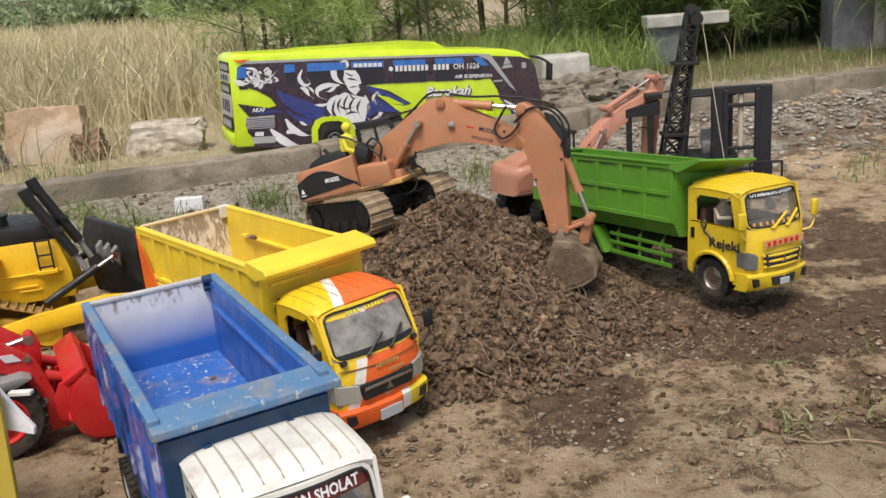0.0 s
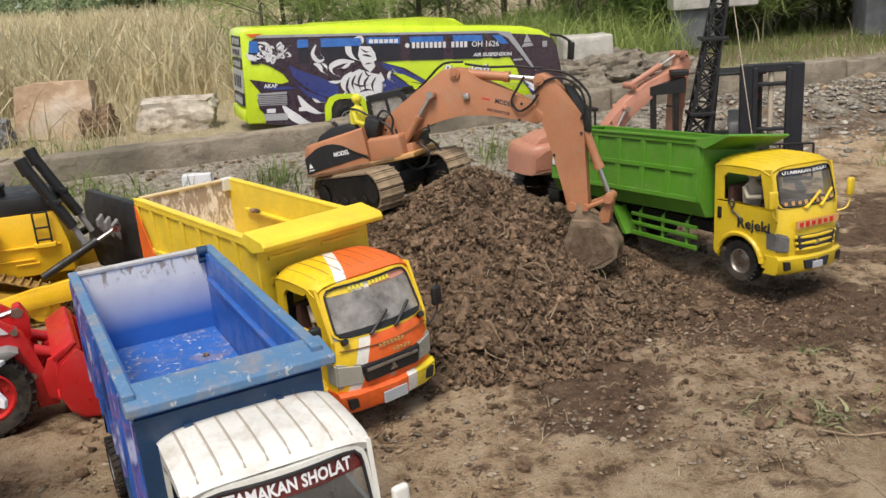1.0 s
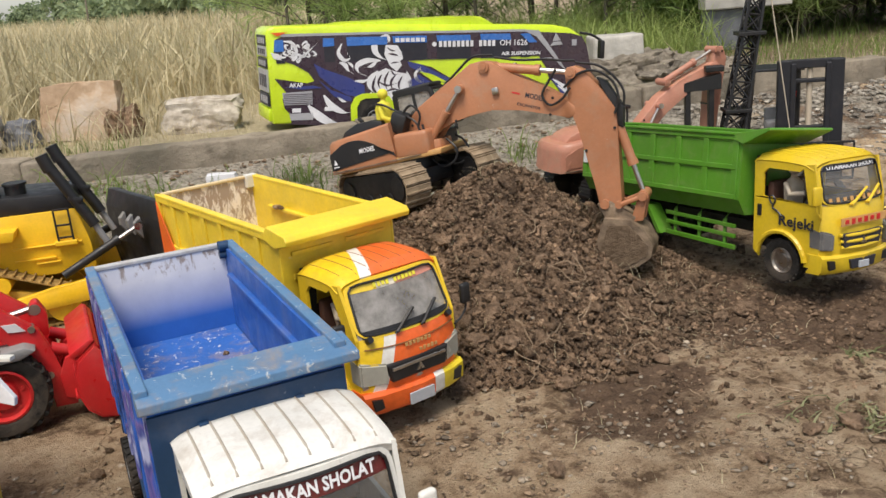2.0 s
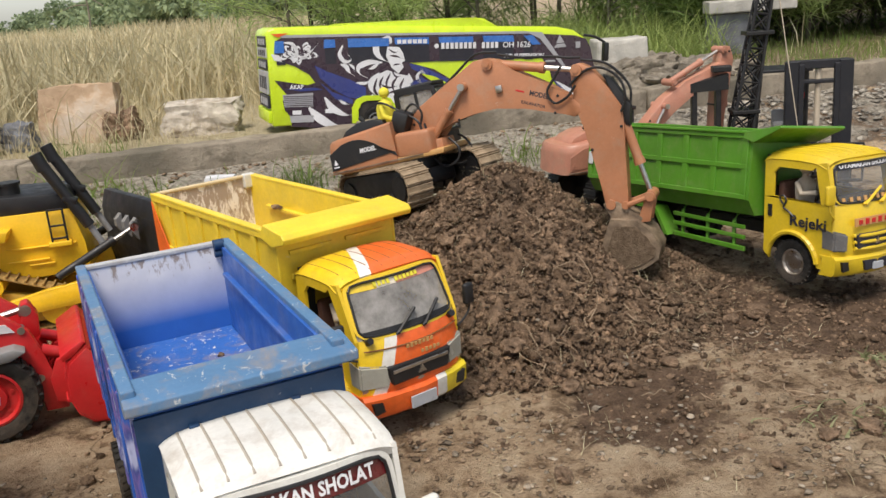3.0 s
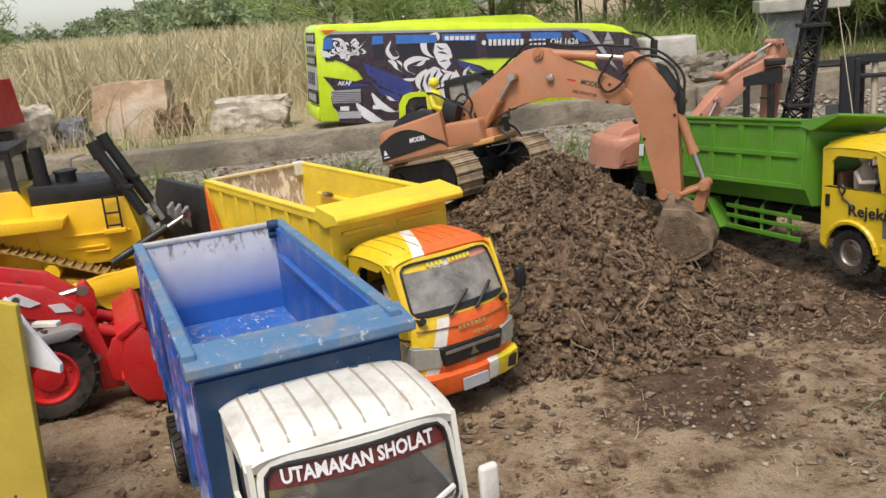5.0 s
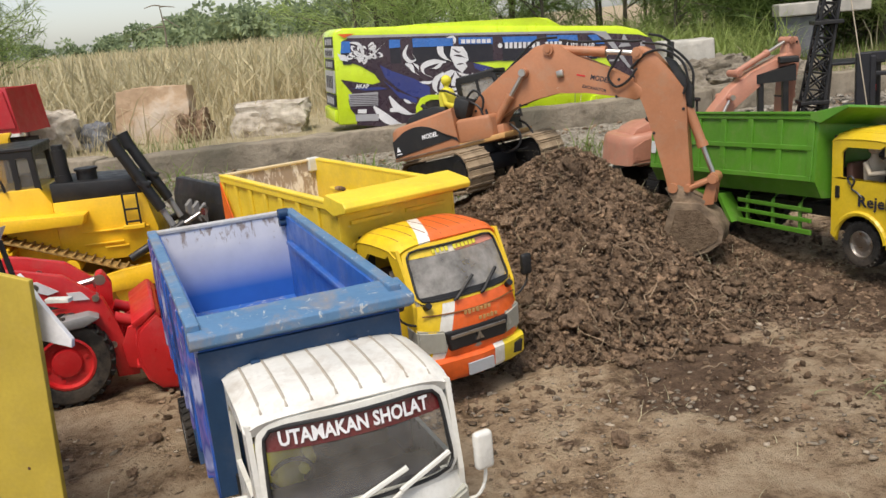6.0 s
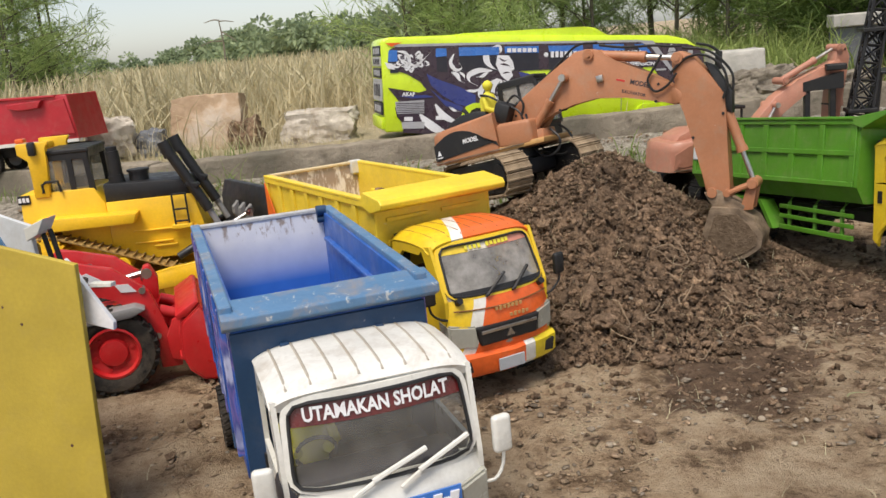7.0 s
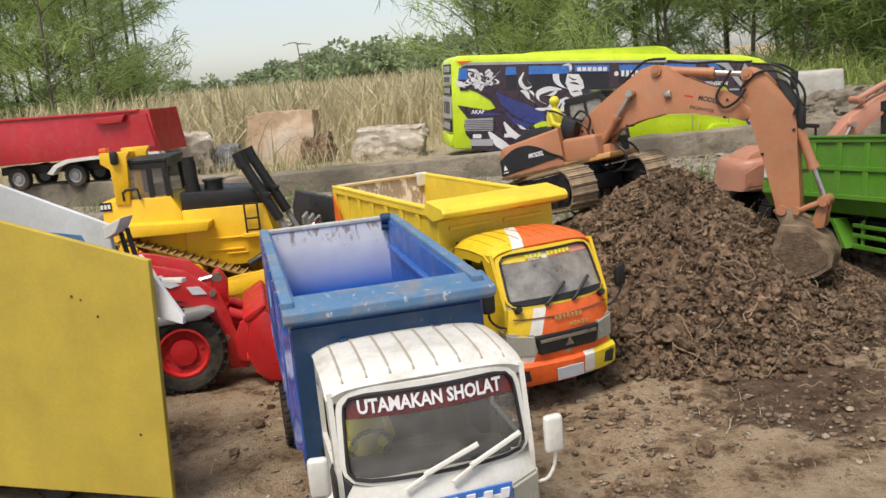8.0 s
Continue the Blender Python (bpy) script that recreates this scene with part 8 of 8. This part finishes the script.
    ribbon("scroll_mark", [(0.451, 0.149), (0.491, 0.134), (0.546, 0.147)], 0.008, yy - .0012, M_PURPLE, body)
    ribbon("scroll_mark", [(0.483, 0.109), (0.517, 0.118), (0.565, 0.107)], 0.008, yy - .0012, M_PURPLE, body)
    ribbon("scroll_mark", [(0.504, 0.199), (0.520, 0.178), (0.547, 0.181)], 0.007, yy - .0012, M_PURPLE, body)
    for i in range(16):
        r, q = .030 + .030 * (i % 3) / 2, i * .393 + .2
        cx, cz = 0.122 + 1.15 * r * math.cos(q), 0.279 + .52 * r * math.sin(q)
        ribbon("scroll", [(cx, cz), (cx + .014 * math.cos(q + 1), cz + .014 * math.sin(q + 1)), (cx + .022 * math.cos(q + 2.2), cz + .018 * math.sin(q + 2.2)), (cx + .010 * math.cos(q + 3.6), cz + .012 * math.sin(q + 3.6))], .0085, yy, M_VWHITE, body)
    ribbon("scroll", [(0.061, 0.321), (0.097, 0.314), (0.113, 0.277), (0.081, 0.260), (0.068, 0.279)], 0.014, yy, M_VWHITE, body)
    ribbon("scroll", [(0.112, 0.246), (0.157, 0.275), (0.204, 0.317)], 0.01, yy, M_VWHITE, body)
    ribbon("scroll", [(0.071, 0.291), (0.131, 0.264), (0.188, 0.262)], 0.01, yy, M_VWHITE, body)
    def face(u, v):
        return Matrix.Translation((u, yy - .0004, v)) @ Matrix.Rotation(math.pi / 2, 4, "X")
    lettering("Barokah", .048, face(0.975, 0.188), M_INK, body, width=.232, label="dark edge of the painted word", bold=.06, shear=.3)
    lettering("Barokah", .044, Matrix.Translation((0, -.0012, 0)) @ face(0.973, 0.190), M_VWHITE, body, width=.225, label="white slanted painted word", bold=.025, shear=.3)
    lettering("AIR SUSPENSION", .0165, face(1.101, 0.253), M_VWHITE, body, width=0.190, label="small white capitals", bold=.03, shear=.15)
    lettering("AKAP", .0175, face(0.106, 0.148), M_VWHITE, body, width=0.056, label="small white capitals", bold=.03)
    for i in range(13):
        if i != 8:
            u = 0.7200 + i * 0.0203
            flat("name_bar", [(u, 0.286), (u + .0135, 0.286), (u + .0135, 0.311), (u, 0.311)], yy, M_VWHITE, body, "maker's name shown as pale bars", .0008)
    lettering("OH 1626", .025, face(1.065, 0.299), M_VWHITE, body, width=0.131, label="white type letters and number", bold=.01)
    bm = bmesh.new()
    cyl(bm, (0.699, yy, 0.298), (0.699, yy + .001, 0.298), .010, n=16)
    part("maker_mark", bm, M_VWHITE, body, "plain round mark")
    for i in range(6):
        u = 0.5280 + i * 0.0223
        flat("small_bar", [(u, 0.310), (u + .017, 0.310), (u + .017, 0.326), (u, 0.326)], yy - .001, M_VWHITE, body, th=.0008)
    flat("small_bar", [(0.865, 0.160), (0.916, 0.161), (0.916, 0.143), (0.865, 0.143)], yy, M_GREY, body, th=.0008)
    flat("ship_mark", [(1.242, 0.281), (1.304, 0.286), (1.293, 0.300), (1.257, 0.298)], yy, M_VGREY, body, "pale printed mark", th=.0008)
    flat("ship_mark", [(1.254, 0.301), (1.293, 0.304), (1.268, 0.339)], yy, M_VGREY, body, "pale printed mark", th=.0008)
    flat("ship_mark", [(1.348, 0.307), (1.372, 0.307), (1.372, 0.281), (1.350, 0.280)], yy, M_VGREY, body, "small pale printed mark", th=.0008)
    flat("ship_mark", [(1.203, 0.230), (1.250, 0.231), (1.250, 0.223), (1.203, 0.222)], yy, M_VGREY, body, th=.0008)
    flat("flap_seam", [(1.043, .03), (1.045, .03), (1.045, 0.118), (1.043, 0.118)], y - .0012, M_GREY, body, th=.0008)
    flat("flap_seam", [(1.207, .03), (1.209, .03), (1.209, 0.110), (1.207, 0.110)], y - .0012, M_GREY, body, th=.0008)
    flat("flap_seam", [(0.756, 0.121), (1.282, 0.118), (1.282, 0.120), (0.756, 0.123)], y - .0026, M_GREY, body, th=.0008)
    # wheel arches: a broad lime surround with square shoulders round a dark sheet for the well's shade
    for u, hw, h in ((0.429, 0.100, 0.104), (1.190, 0.083, 0.081)):
        outer = [(u - hw, -.006), (u - hw, h * .55), (u - hw * .80, h * .88), (u - hw * .5, h), (u + hw * .3, h), (u + hw * .66, h * .86), (u + hw * .9, h * .5), (u + hw, -.006)]
        k = hw - .026
        inner = [(u - k, -.005), (u - k, h * .46), (u - k * .80, h * .72), (u - k * .5, h - .020), (u + k * .3, h - .020), (u + k * .66, h * .68), (u + k * .9, h * .4), (u + k, -.005)]
        bm = bmesh.new()
        rim_panel(bm, outer, inner, -.009, .0)
        part("wheel_arch", bm, M_LIME, body, "lime wheel arch", smooth=True)
        flat("arch_shade", inner, -.0042, M_DARK, body, "dark sheet painted for the shade in the wheel well")
        wheel(root, u, .004, .002, .056, .034, M_GREY, -1)
    # tail lamps, grilles and a printed panel on the rear
    for z0, z1, mat in ((.065, .115, M_INK), (.12, .21, M_VGREY), (.215, .255, M_INK), (.262, .30, M_VGREY), (.302, .345, M_INK)):
        bm = bmesh.new()
        box(bm, (-.003 - .001 * (mat is M_VGREY), .12, (z0 + z1) / 2), (.010, .21, z1 - z0), .002)
        lamp = part("tail_lamp", bm, mat, body, "dark tail lamp cluster" if mat is M_INK else "pale rear panel")
        for yv in (.03, .075, .12, .17):
            part("lamp_lens", box(bmesh.new(), (-.0095, yv, (z0 + z1) / 2), (.003, .022, (z1 - z0) * .55), .001), M_VGREY if mat is M_INK else M_INK, lamp)
    part("rear_bumper", box(bmesh.new(), (.0, D / 2, .03), (.016, D - .03, .05), .004), M_LIME, body, smooth=True)
    # mirror on its arm
    bm = bmesh.new()
    tube(bm, bend([(1.40, .02, .335), (1.445, -.01, .325), (1.482, -.03, .300)], 8), .006, 6)
    arm = part("mirror_arm", bm, M_BLACK, body, smooth=True)
    bm = bmesh.new()
    box(bm, (1.482, -.032, .262), (.022, .034, .080), .006)
    part("mirror", bm, M_BLACK, arm, smooth=True)


bus()


# ---- stones, blocks and concrete round the field ----
def boulder(name, centre, size, rz, mat, label, category, seed, rough=.18, boxy=.55, tilt=0):
    bm = bmesh.new()
    bmesh.ops.create_cube(bm, size=2)
    bmesh.ops.subdivide_edges(bm, edges=bm.edges, cuts=18, use_grid_fill=True)
    for v in bm.verts:
        d = v.co.normalized()
        v.co = v.co * boxy + d * (1 - boxy) * 1.25
        q = d * 1.5 + Vector((seed * 4.7, 0, 0))
        v.co *= 1 + rough * noise.noise(q) + rough * .5 * noise.noise(q * 2.3) + rough * .45 * abs(noise.noise(q * 5)) + rough * .25 * noise.noise(q * 11)
        v.co = Vector((v.co.x * size[0] / 2, v.co.y * size[1] / 2, v.co.z * size[2] / 2))
    ob = part(name, bm, mat, smooth=True, sharp=38)
    ob.matrix_world = pose(*centre, tilt, 0, rz)
    return tagged(ob, label, category)


boulder("rock", (-1.80, 3.98, .362), (.34, .12, .25), 6, M_ROCK, "large flat tan rock slab leaning in dry grass", "rock", 3, .10, .8, -10)
boulder("rock", (-1.27, 4.02, .305), (.30, .16, .145), 10, M_ROCK2, "pale broken rock with rough face in dry grass", "rock", 5, .2, .8)
boulder("earth_clump", (-1.595, 3.93, .297), (.11, .10, .12), 30, M_SOIL, "dark brown clump of earth beside the rock", "clod", 7, .5, .3)
boulder("rock", (-2.16, 3.72, .345), (.19, .16, .17), 40, M_ROCK2, "pale angular rock behind the kerb", "rock", 9, .25, .7)
boulder("rock", (-2.00, 3.80, .30), (.12, .10, .12), 15, M_SHADECONC, "dark grey stone among dry stalks", "rock", 11, .3, .5)
boulder("white_block", (-0.965, 3.28, .158), (.105, .05, .052), 8, M_VWHITE, "small white block lying on the bank", "block", 13, .05, .9)


def concrete_box(name, c, s, rz, mat, label, bev=.012):
    bm = bmesh.new()
    box(bm, (0, 0, 0), s, bev)
    bmesh.ops.subdivide_edges(bm, edges=[e for e in bm.edges if e.calc_length() > .1], cuts=6, use_grid_fill=True)
    for v in bm.verts:
        v.co += Vector((noise.noise(v.co * 9), noise.noise(v.co * 9 + Vector((5, 0, 0))), noise.noise(v.co * 9 + Vector((0, 5, 0))))) * .006
    ob = part(name, bm, mat, smooth=True, sharp=45)
    ob.matrix_world = pose(*c, 0, 0, rz)
    return tagged(ob, label, "concrete block")


concrete_box("concrete_block", (.625, 5.08, .365), (.27, .20, .17), 8, M_PALECONC, "pale square concrete block on the rubble bank")
boulder("earth_bank", (.62, 5.02, .22), (.55, .40, .22), 12, M_BANK, "rough grey bank of packed rubble under the concrete block", "bank", 17, .5, .4)
boulder("earth_bank", (1.0, 4.95, .20), (.5, .4, .18), 40, M_BANK, "rough grey bank of packed rubble beside the kerb", "bank", 19, .55, .4)


def bench():
    root = thing("bench", pose(1.52, 6.05, .245), "grey concrete bench with pale slab seat in the weeds", "bench")
    part("seat_slab", box(bmesh.new(), (0, 0, .285), (.52, .22, .075), .008), M_PALECONC, root)
    part("foot", box(bmesh.new(), (-.12, .02, .12), (.25, .18, .25), .008), M_SHADECONC, root)


bench()


def pillar():
    root = thing("pillar", pose(2.62, 6.15, .2), "grey concrete pillar with paler corner strip", "pillar")
    part("shaft", box(bmesh.new(), (-.02, 0, .75), (.26, .22, 1.6), .01), M_SHADECONC, root)
    part("corner_strip", box(bmesh.new(), (.145, -.03, .75), (.07, .20, 1.6), .008), M_PALECONC, root)
    part("base_slab", box(bmesh.new(), (.35, .05, .10), (.55, .3, .30), .01), M_PALECONC, root)


pillar()


# toy figure riding on the excavator's deck, one plain shape
def figure():
    bm = bmesh.new()
    def ring(z, rx, ry, ox=0):
        return [(ox + rx * math.cos(a), ry * math.sin(a), z) for a in [i * math.pi / 6 for i in range(12)]]
    loft(bm, [ring(0, .020, .022), ring(.03, .022, .024), ring(.04, .020, .022), ring(.075, .022, .028), ring(.092, .016, .020), ring(.096, .007, .007), ring(.102, .007, .007)])
    r = bmesh.ops.create_icosphere(bm, subdivisions=2, radius=.0145)["verts"]
    bmesh.ops.transform(bm, matrix=Matrix.Translation((0, 0, .115)), verts=r)
    for sg in (-1, 1):
        tube(bm, [(0, sg * .026, .082), (.010, sg * .033, .055), (.035, sg * .022, .045)], .0075, 6)
    ob = part("toy_figure", bm, M_SHIRT, smooth=True, sharp=80)
    ob.matrix_world = EXC_M @ pose(-.052, -.02, .180, 0, 11, 0)
    tagged(ob, "seated toy figure in plain yellow on the excavator deck", "doll")


figure()


# ---- grass and weeds ----
def in_bus(x, y):
    a = radians(25)
    dx, dy = x + .88, y - 3.71
    u, v = dx * math.cos(a) + dy * math.sin(a), -dx * math.sin(a) + dy * math.cos(a)
    return -.05 < u < 1.54 and -.05 < v < .36


def grass():
    rng = np.random.default_rng(21)
    near, low, far, green, tall = [], [], [], [], []
    while len(near) < 9000:
        x, y = rng.uniform(-4.2, 4.5), rng.uniform(3.3, 7.0)
        g = kerb_gap(x, y)
        if g > -.14 or in_bus(x, y):
            continue
        if noise.noise((x * 2.1, y * 2.1, 2)) < -.25 + .4 * rng.random():
            continue
        if x > .3 and rng.random() < .97:
            continue
        depth = smooth(-.12, -.7, g)
        near.append((x, y, ground_height(x, y) - .005, (0.06 + .30 * rng.random() ** 1.5 * depth + .04 * rng.random())))
    blades("dry_grass", near, M_STRAW, "tall dry straw coloured grass behind the kerb", "dry grass", 3, .75, .0034)
    while len(low) < 9000:
        x, y = rng.uniform(-4.2, 4.5), rng.uniform(3.2, 6.0)
        g = kerb_gap(x, y)
        if g > -.11 or in_bus(x, y):
            continue
        if x > .5 and rng.random() < .7:
            green.append((x, y, ground_height(x, y) - .003, .02 + .10 * rng.random()))
            continue
        low.append((x, y, ground_height(x, y) - .003, .02 + .09 * rng.random()))
    blades("short_dry_grass", low, M_STRAW, "short tangled dead grass along the kerb", "dry grass", 4, 1.6, .003)
    while len(far) < 26000:
        d = 5.5 * (1 + 9 * rng.random() ** 1.7)
        a = radians(rng.uniform(-58, -13))
        x, y = d * math.sin(a), d * math.cos(a)
        if kerb_gap(x, y) > -1.0:
            continue
        far.append((x, y, .24, (.16 + .26 * rng.random()) * (1 + .015 * d)))
    blades("field_grass", far, M_STRAW, "wide field of dry pale grass", "dry grass", 5, .55, .0075, 2)
    # green tufts by the kerb, on the bank and round the trees
    spots = [(-1.45, 3.52, 16), (-1.62, 3.55, 18), (-1.75, 3.60, 12), (-1.28, 3.20, 14), (-.70, 3.30, 26), (-.62, 3.25, 22), (-1.15, 3.05, 30), (-1.0, 2.95, 30), (-.85, 2.90, 24), (-1.3, 2.95, 16), (.13, 3.55, 26), (.22, 3.60, 18), (-.1, 3.50, 12), (-.45, 3.18, 22), (-.30, 3.22, 20), (-.90, 3.15, 24), (-1.45, 3.0, 20), (1.65, 3.55, 18), (1.75, 3.75, 14),
             (2.0, 3.7, 16), (.99, 1.95, 14), (.86, 1.66, 12), (-1.9, 3.1, 16), (-2.3, 3.2, 16), (.95, 1.68, 10), (-1.50, 3.15, 10)]
    for x, y, n in spots:
        for i in range(int(n * (2.2 if y > 2.5 else 1))):
            px, py = x + rng.normal(0, .055), y + rng.normal(0, .04)
            green.append((px, py, terrain(px, py) - .002, rng.uniform(.025, .12) * (0.5 if y < 2 else 1)))
    for i in range(6000):
        px, py = rng.uniform(.3, 5.0), rng.uniform(4.9, 7.4)
        if kerb_gap(px, py) < -.3:
            green.append((px, py, ground_height(px, py), rng.uniform(.03, .13)))
    for i in range(9000):
        px, py = rng.uniform(-1.6, 1.3), rng.uniform(5.4, 8.5)
        if not in_bus(px, py) and kerb_gap(px, py) < -.8:
            tall.append((px, py, .22, rng.uniform(.10, .42)))
    blades("tall_weeds", tall, M_TALL, "light green weeds beyond the bus", "weeds", 16, .9, .0030)
    broad = []
    for x, y, n in ((-1.28, 3.16, 26), (-1.10, 3.08, 46), (-1.0, 3.0, 46), (-.90, 3.02, 30), (-1.2, 3.0, 30), (-.68, 3.30, 30), (-.60, 3.36, 22), (.16, 3.60, 22), (-1.42, 3.25, 20), (-1.62, 3.20, 20), (-.35, 3.2, 14)):
        for i in range(n):
            px, py = x + rng.normal(0, .07), y + rng.normal(0, .045)
            broad.append((px, py, terrain(px, py) - .002, rng.uniform(.05, .15)))
    blades("broad_grass", broad, M_WEED, "broad bladed fresh green grass on the bank", "grass", 26, 1.5, .0058)
    blades("green_weeds", green, M_WEED, "tufts of fresh green grass and weeds", "weeds", 6, .9, .0036)


grass()


# ---- trees ----
def strips(points, dirs, lengths, width, rng):
    """Thin two-joint leaves from points along dirs; returns verts and quads."""
    n = len(points)
    up = rng.normal(size=(n, 3))
    side = np.cross(dirs, up)
    side /= np.linalg.norm(side, axis=1)[:, None] + 1e-9
    w = (width * rng.uniform(.6, 1.3, n))[:, None]
    mid = points + dirs * (lengths * .5)[:, None]
    droop = np.zeros((n, 3))
    droop[:, 2] = -lengths * .18
    end = points + dirs * lengths[:, None] + droop
    v = np.stack([points - side * w * .5, points + side * w * .5, mid + side * w, mid - side * w, end + side * w * .25, end - side * w * .25], 1).reshape(-1, 3)
    b = (np.arange(n) * 6)[:, None, None]
    q = np.array([[0, 1, 2, 3], [3, 2, 4, 5]])[None]
    return v, (b + q).ravel()


def needle_tree(x, y, height, seed, sparse=1.0, label="slender tree with fine drooping green foliage", leaf=None, fine=150):
    rng = np.random.default_rng(seed)
    root = thing("tree", pose(x, y, .2), label, "tree", "slender trees")
    bm = bmesh.new()
    lean = rng.normal(0, .05, 2)
    trunk = bend([(0, 0, 0), (lean[0] * .5 + rng.normal(0, .02), lean[1] * .5, height * .35), (lean[0] * 2, lean[1] * 2, height * .7), (lean[0] * 4, lean[1] * 4, height)], 14)
    tube(bm, trunk, rng.uniform(.013, .024), 7, .005)
    tips = []
    for i in range(int(34 * sparse)):
        k = rng.uniform(.05, .98)
        p = trunk[int(k * 13)] + (trunk[min(14, int(k * 13) + 1)] - trunk[int(k * 13)]) * rng.random()
        a = rng.uniform(0, 6.283)
        ln = rng.uniform(.35, .95) * (1.15 - .7 * k)
        d = Vector((math.cos(a), math.sin(a), rng.uniform(.35, .95)))
        q = [p, p + d * ln * .5, p + d * ln * .8 + Vector((math.cos(a), math.sin(a), .1)) * ln * .25]
        tube(bm, bend(q, 4), .006, 5, .002)
        tips.append(q)
    part("trunk", bm, M_BARK, root, smooth=True)
    pts, ds, ls = [], [], []
    for q in tips:
        for i in range(fine):
            k = rng.uniform(.15, 1)
            p = q[0] + (q[1] - q[0]) * min(1, k * 2) if k < .5 else q[1] + (q[2] - q[1]) * (k * 2 - 1)
            d = rng.normal(size=3) * .75 + np.array([0, 0, .25]) + np.array(((q[2] - q[0]).normalized())[:]) * .7
            pts.append(np.array(p[:]) + rng.normal(0, .05, 3))
            ds.append(d / np.linalg.norm(d))
            ls.append(rng.uniform(.06, .2))
    v, f = strips(np.array(pts), np.array(ds), np.array(ls), .0042 * (150 / fine) ** .35, rng)
    me = mesh_object("crown", v, f, 4, leaf or M_NEEDLE, "", "")
    for key in ("label", "category", "kind"):
        if key in me:
            del me[key]
    me.parent = root


rng_t = np.random.default_rng(77)
n = 0
for row, (d0, count) in enumerate(((7.2, 15), (8.6, 14), (10.5, 12))):
    for i in range(count):
        b = -15.0 + (i + rng_t.uniform(-.3, .3)) * 48.0 / count + row * 1.3
        d = d0 + rng_t.uniform(-.5, .6)
        needle_tree(.15 + d * math.sin(radians(b)), .1 + d * math.cos(radians(b)), rng_t.uniform(3.0, 4.2), 100 + n, 1.0 + .3 * (row == 0), fine=260 if row == 0 else 170)
        n += 1
for i in range(20):
    b = -35.0 - i * 0.95 + rng_t.uniform(-.4, .4)
    d = 9.0 + rng_t.uniform(-1.0, 1.6)
    needle_tree(.15 + d * math.sin(radians(b)), .1 + d * math.cos(radians(b)), rng_t.uniform(3.2, 4.4), 200 + i, 1.2)
for i in range(15):
    b = 10.0 + i * 1.5 + rng_t.uniform(-.5, .5)
    d = 6.45 + rng_t.uniform(-.3, .8) + (1.2 if 17 < b < 27.5 else 0)
    needle_tree(.15 + d * math.sin(radians(b)), .1 + d * math.cos(radians(b)), rng_t.uniform(1.1, 1.9), 400 + i, 1.6, "low dense dark green shrub behind the kerb", M_SHRUB, 240)


def far_tree(x, y, height, spread, seed):
    rng = np.random.default_rng(seed)
    root = thing("tree", pose(x, y, .1), "round leafy tree far beyond the field", "tree", "far trees")
    bm = bmesh.new()
    tube(bm, [(0, 0, 0), (.05 * height, 0, height * .35), (.02 * height, 0, height * .7)], height * .03, 6, height * .012)
    for i in range(5):
        a = i * 1.3
        tube(bm, [(.03 * height, 0, height * .3), (spread * .5 * math.cos(a), spread * .5 * math.sin(a), height * .65)], height * .014, 5, height * .005)
    part("trunk", bm, M_BARK, root)
    lobes = [(rng.normal(0, spread * .38), rng.normal(0, spread * .38), height * rng.uniform(.28, .9), spread * rng.uniform(.25, .5)) for i in range(11)]
    pts, ds, ls = [], [], []
    for cx, cy, cz, r in lobes:
        for i in range(130):
            d = rng.normal(size=3)
            d /= np.linalg.norm(d)
            pts.append(np.array((cx, cy, cz)) + d * r * rng.uniform(.6, 1.05) * np.array((1, 1, .75)))
            e = d + rng.normal(0, .5, 3)
            ds.append(e / np.linalg.norm(e))
            ls.append(spread * rng.uniform(.10, .2))
    v, f = strips(np.array(pts), np.array(ds), np.array(ls), spread * .045, rng)
    ob = mesh_object("crown", v, f, 4, M_FARLEAF, "", "")
    for key in ("label", "category", "kind"):
        if key in ob:
            del ob[key]
    ob.parent = root


for i in range(30):
    b = -58 + i * 1.55 + rng_t.uniform(-.5, .5)
    d = 62 - 26 * smooth(-36, -18, b) + rng_t.uniform(-5, 5)
    h = d * rng_t.uniform(.010, .028) + (.5 if b > -26 else 0)
    far_tree(d * math.sin(radians(b)), d * math.cos(radians(b)), h + .5, h * rng_t.uniform(.7, 1.1) + .4, 300 + i)


# bare dead tree far out in the field
def bare_tree():
    root = thing("tree", pose(-14.59, 30.0, .2), "leafless dead tree standing far out in the field", "tree")
    h = 1.90
    bm = bmesh.new()
    tube(bm, [(0, 0, 0), (.05, 0, h * .6), (-.02, 0, h)], .04, 7, .018)
    part("trunk", bm, M_BARK, root, smooth=True)
    for z, pts in ((1, [(0, 0, 0), (-.25, 0, .03), (-.6, 0, -.04)]), (.98, [(0, 0, 0), (.2, 0, .0), (.55, 0, -.06)]), (.80, [(0, 0, 0), (.3, 0, -.2), (.6, 0, -.42)]), (.62, [(0, 0, 0), (-.4, 0, .02), (-.85, 0, -.1)])):
        bm = bmesh.new()
        tube(bm, bend([(x, y, zz + h * z) for x, y, zz in pts], 8), .026, 6, .012)
        part("limb", bm, M_BARK, root, smooth=True)


bare_tree()
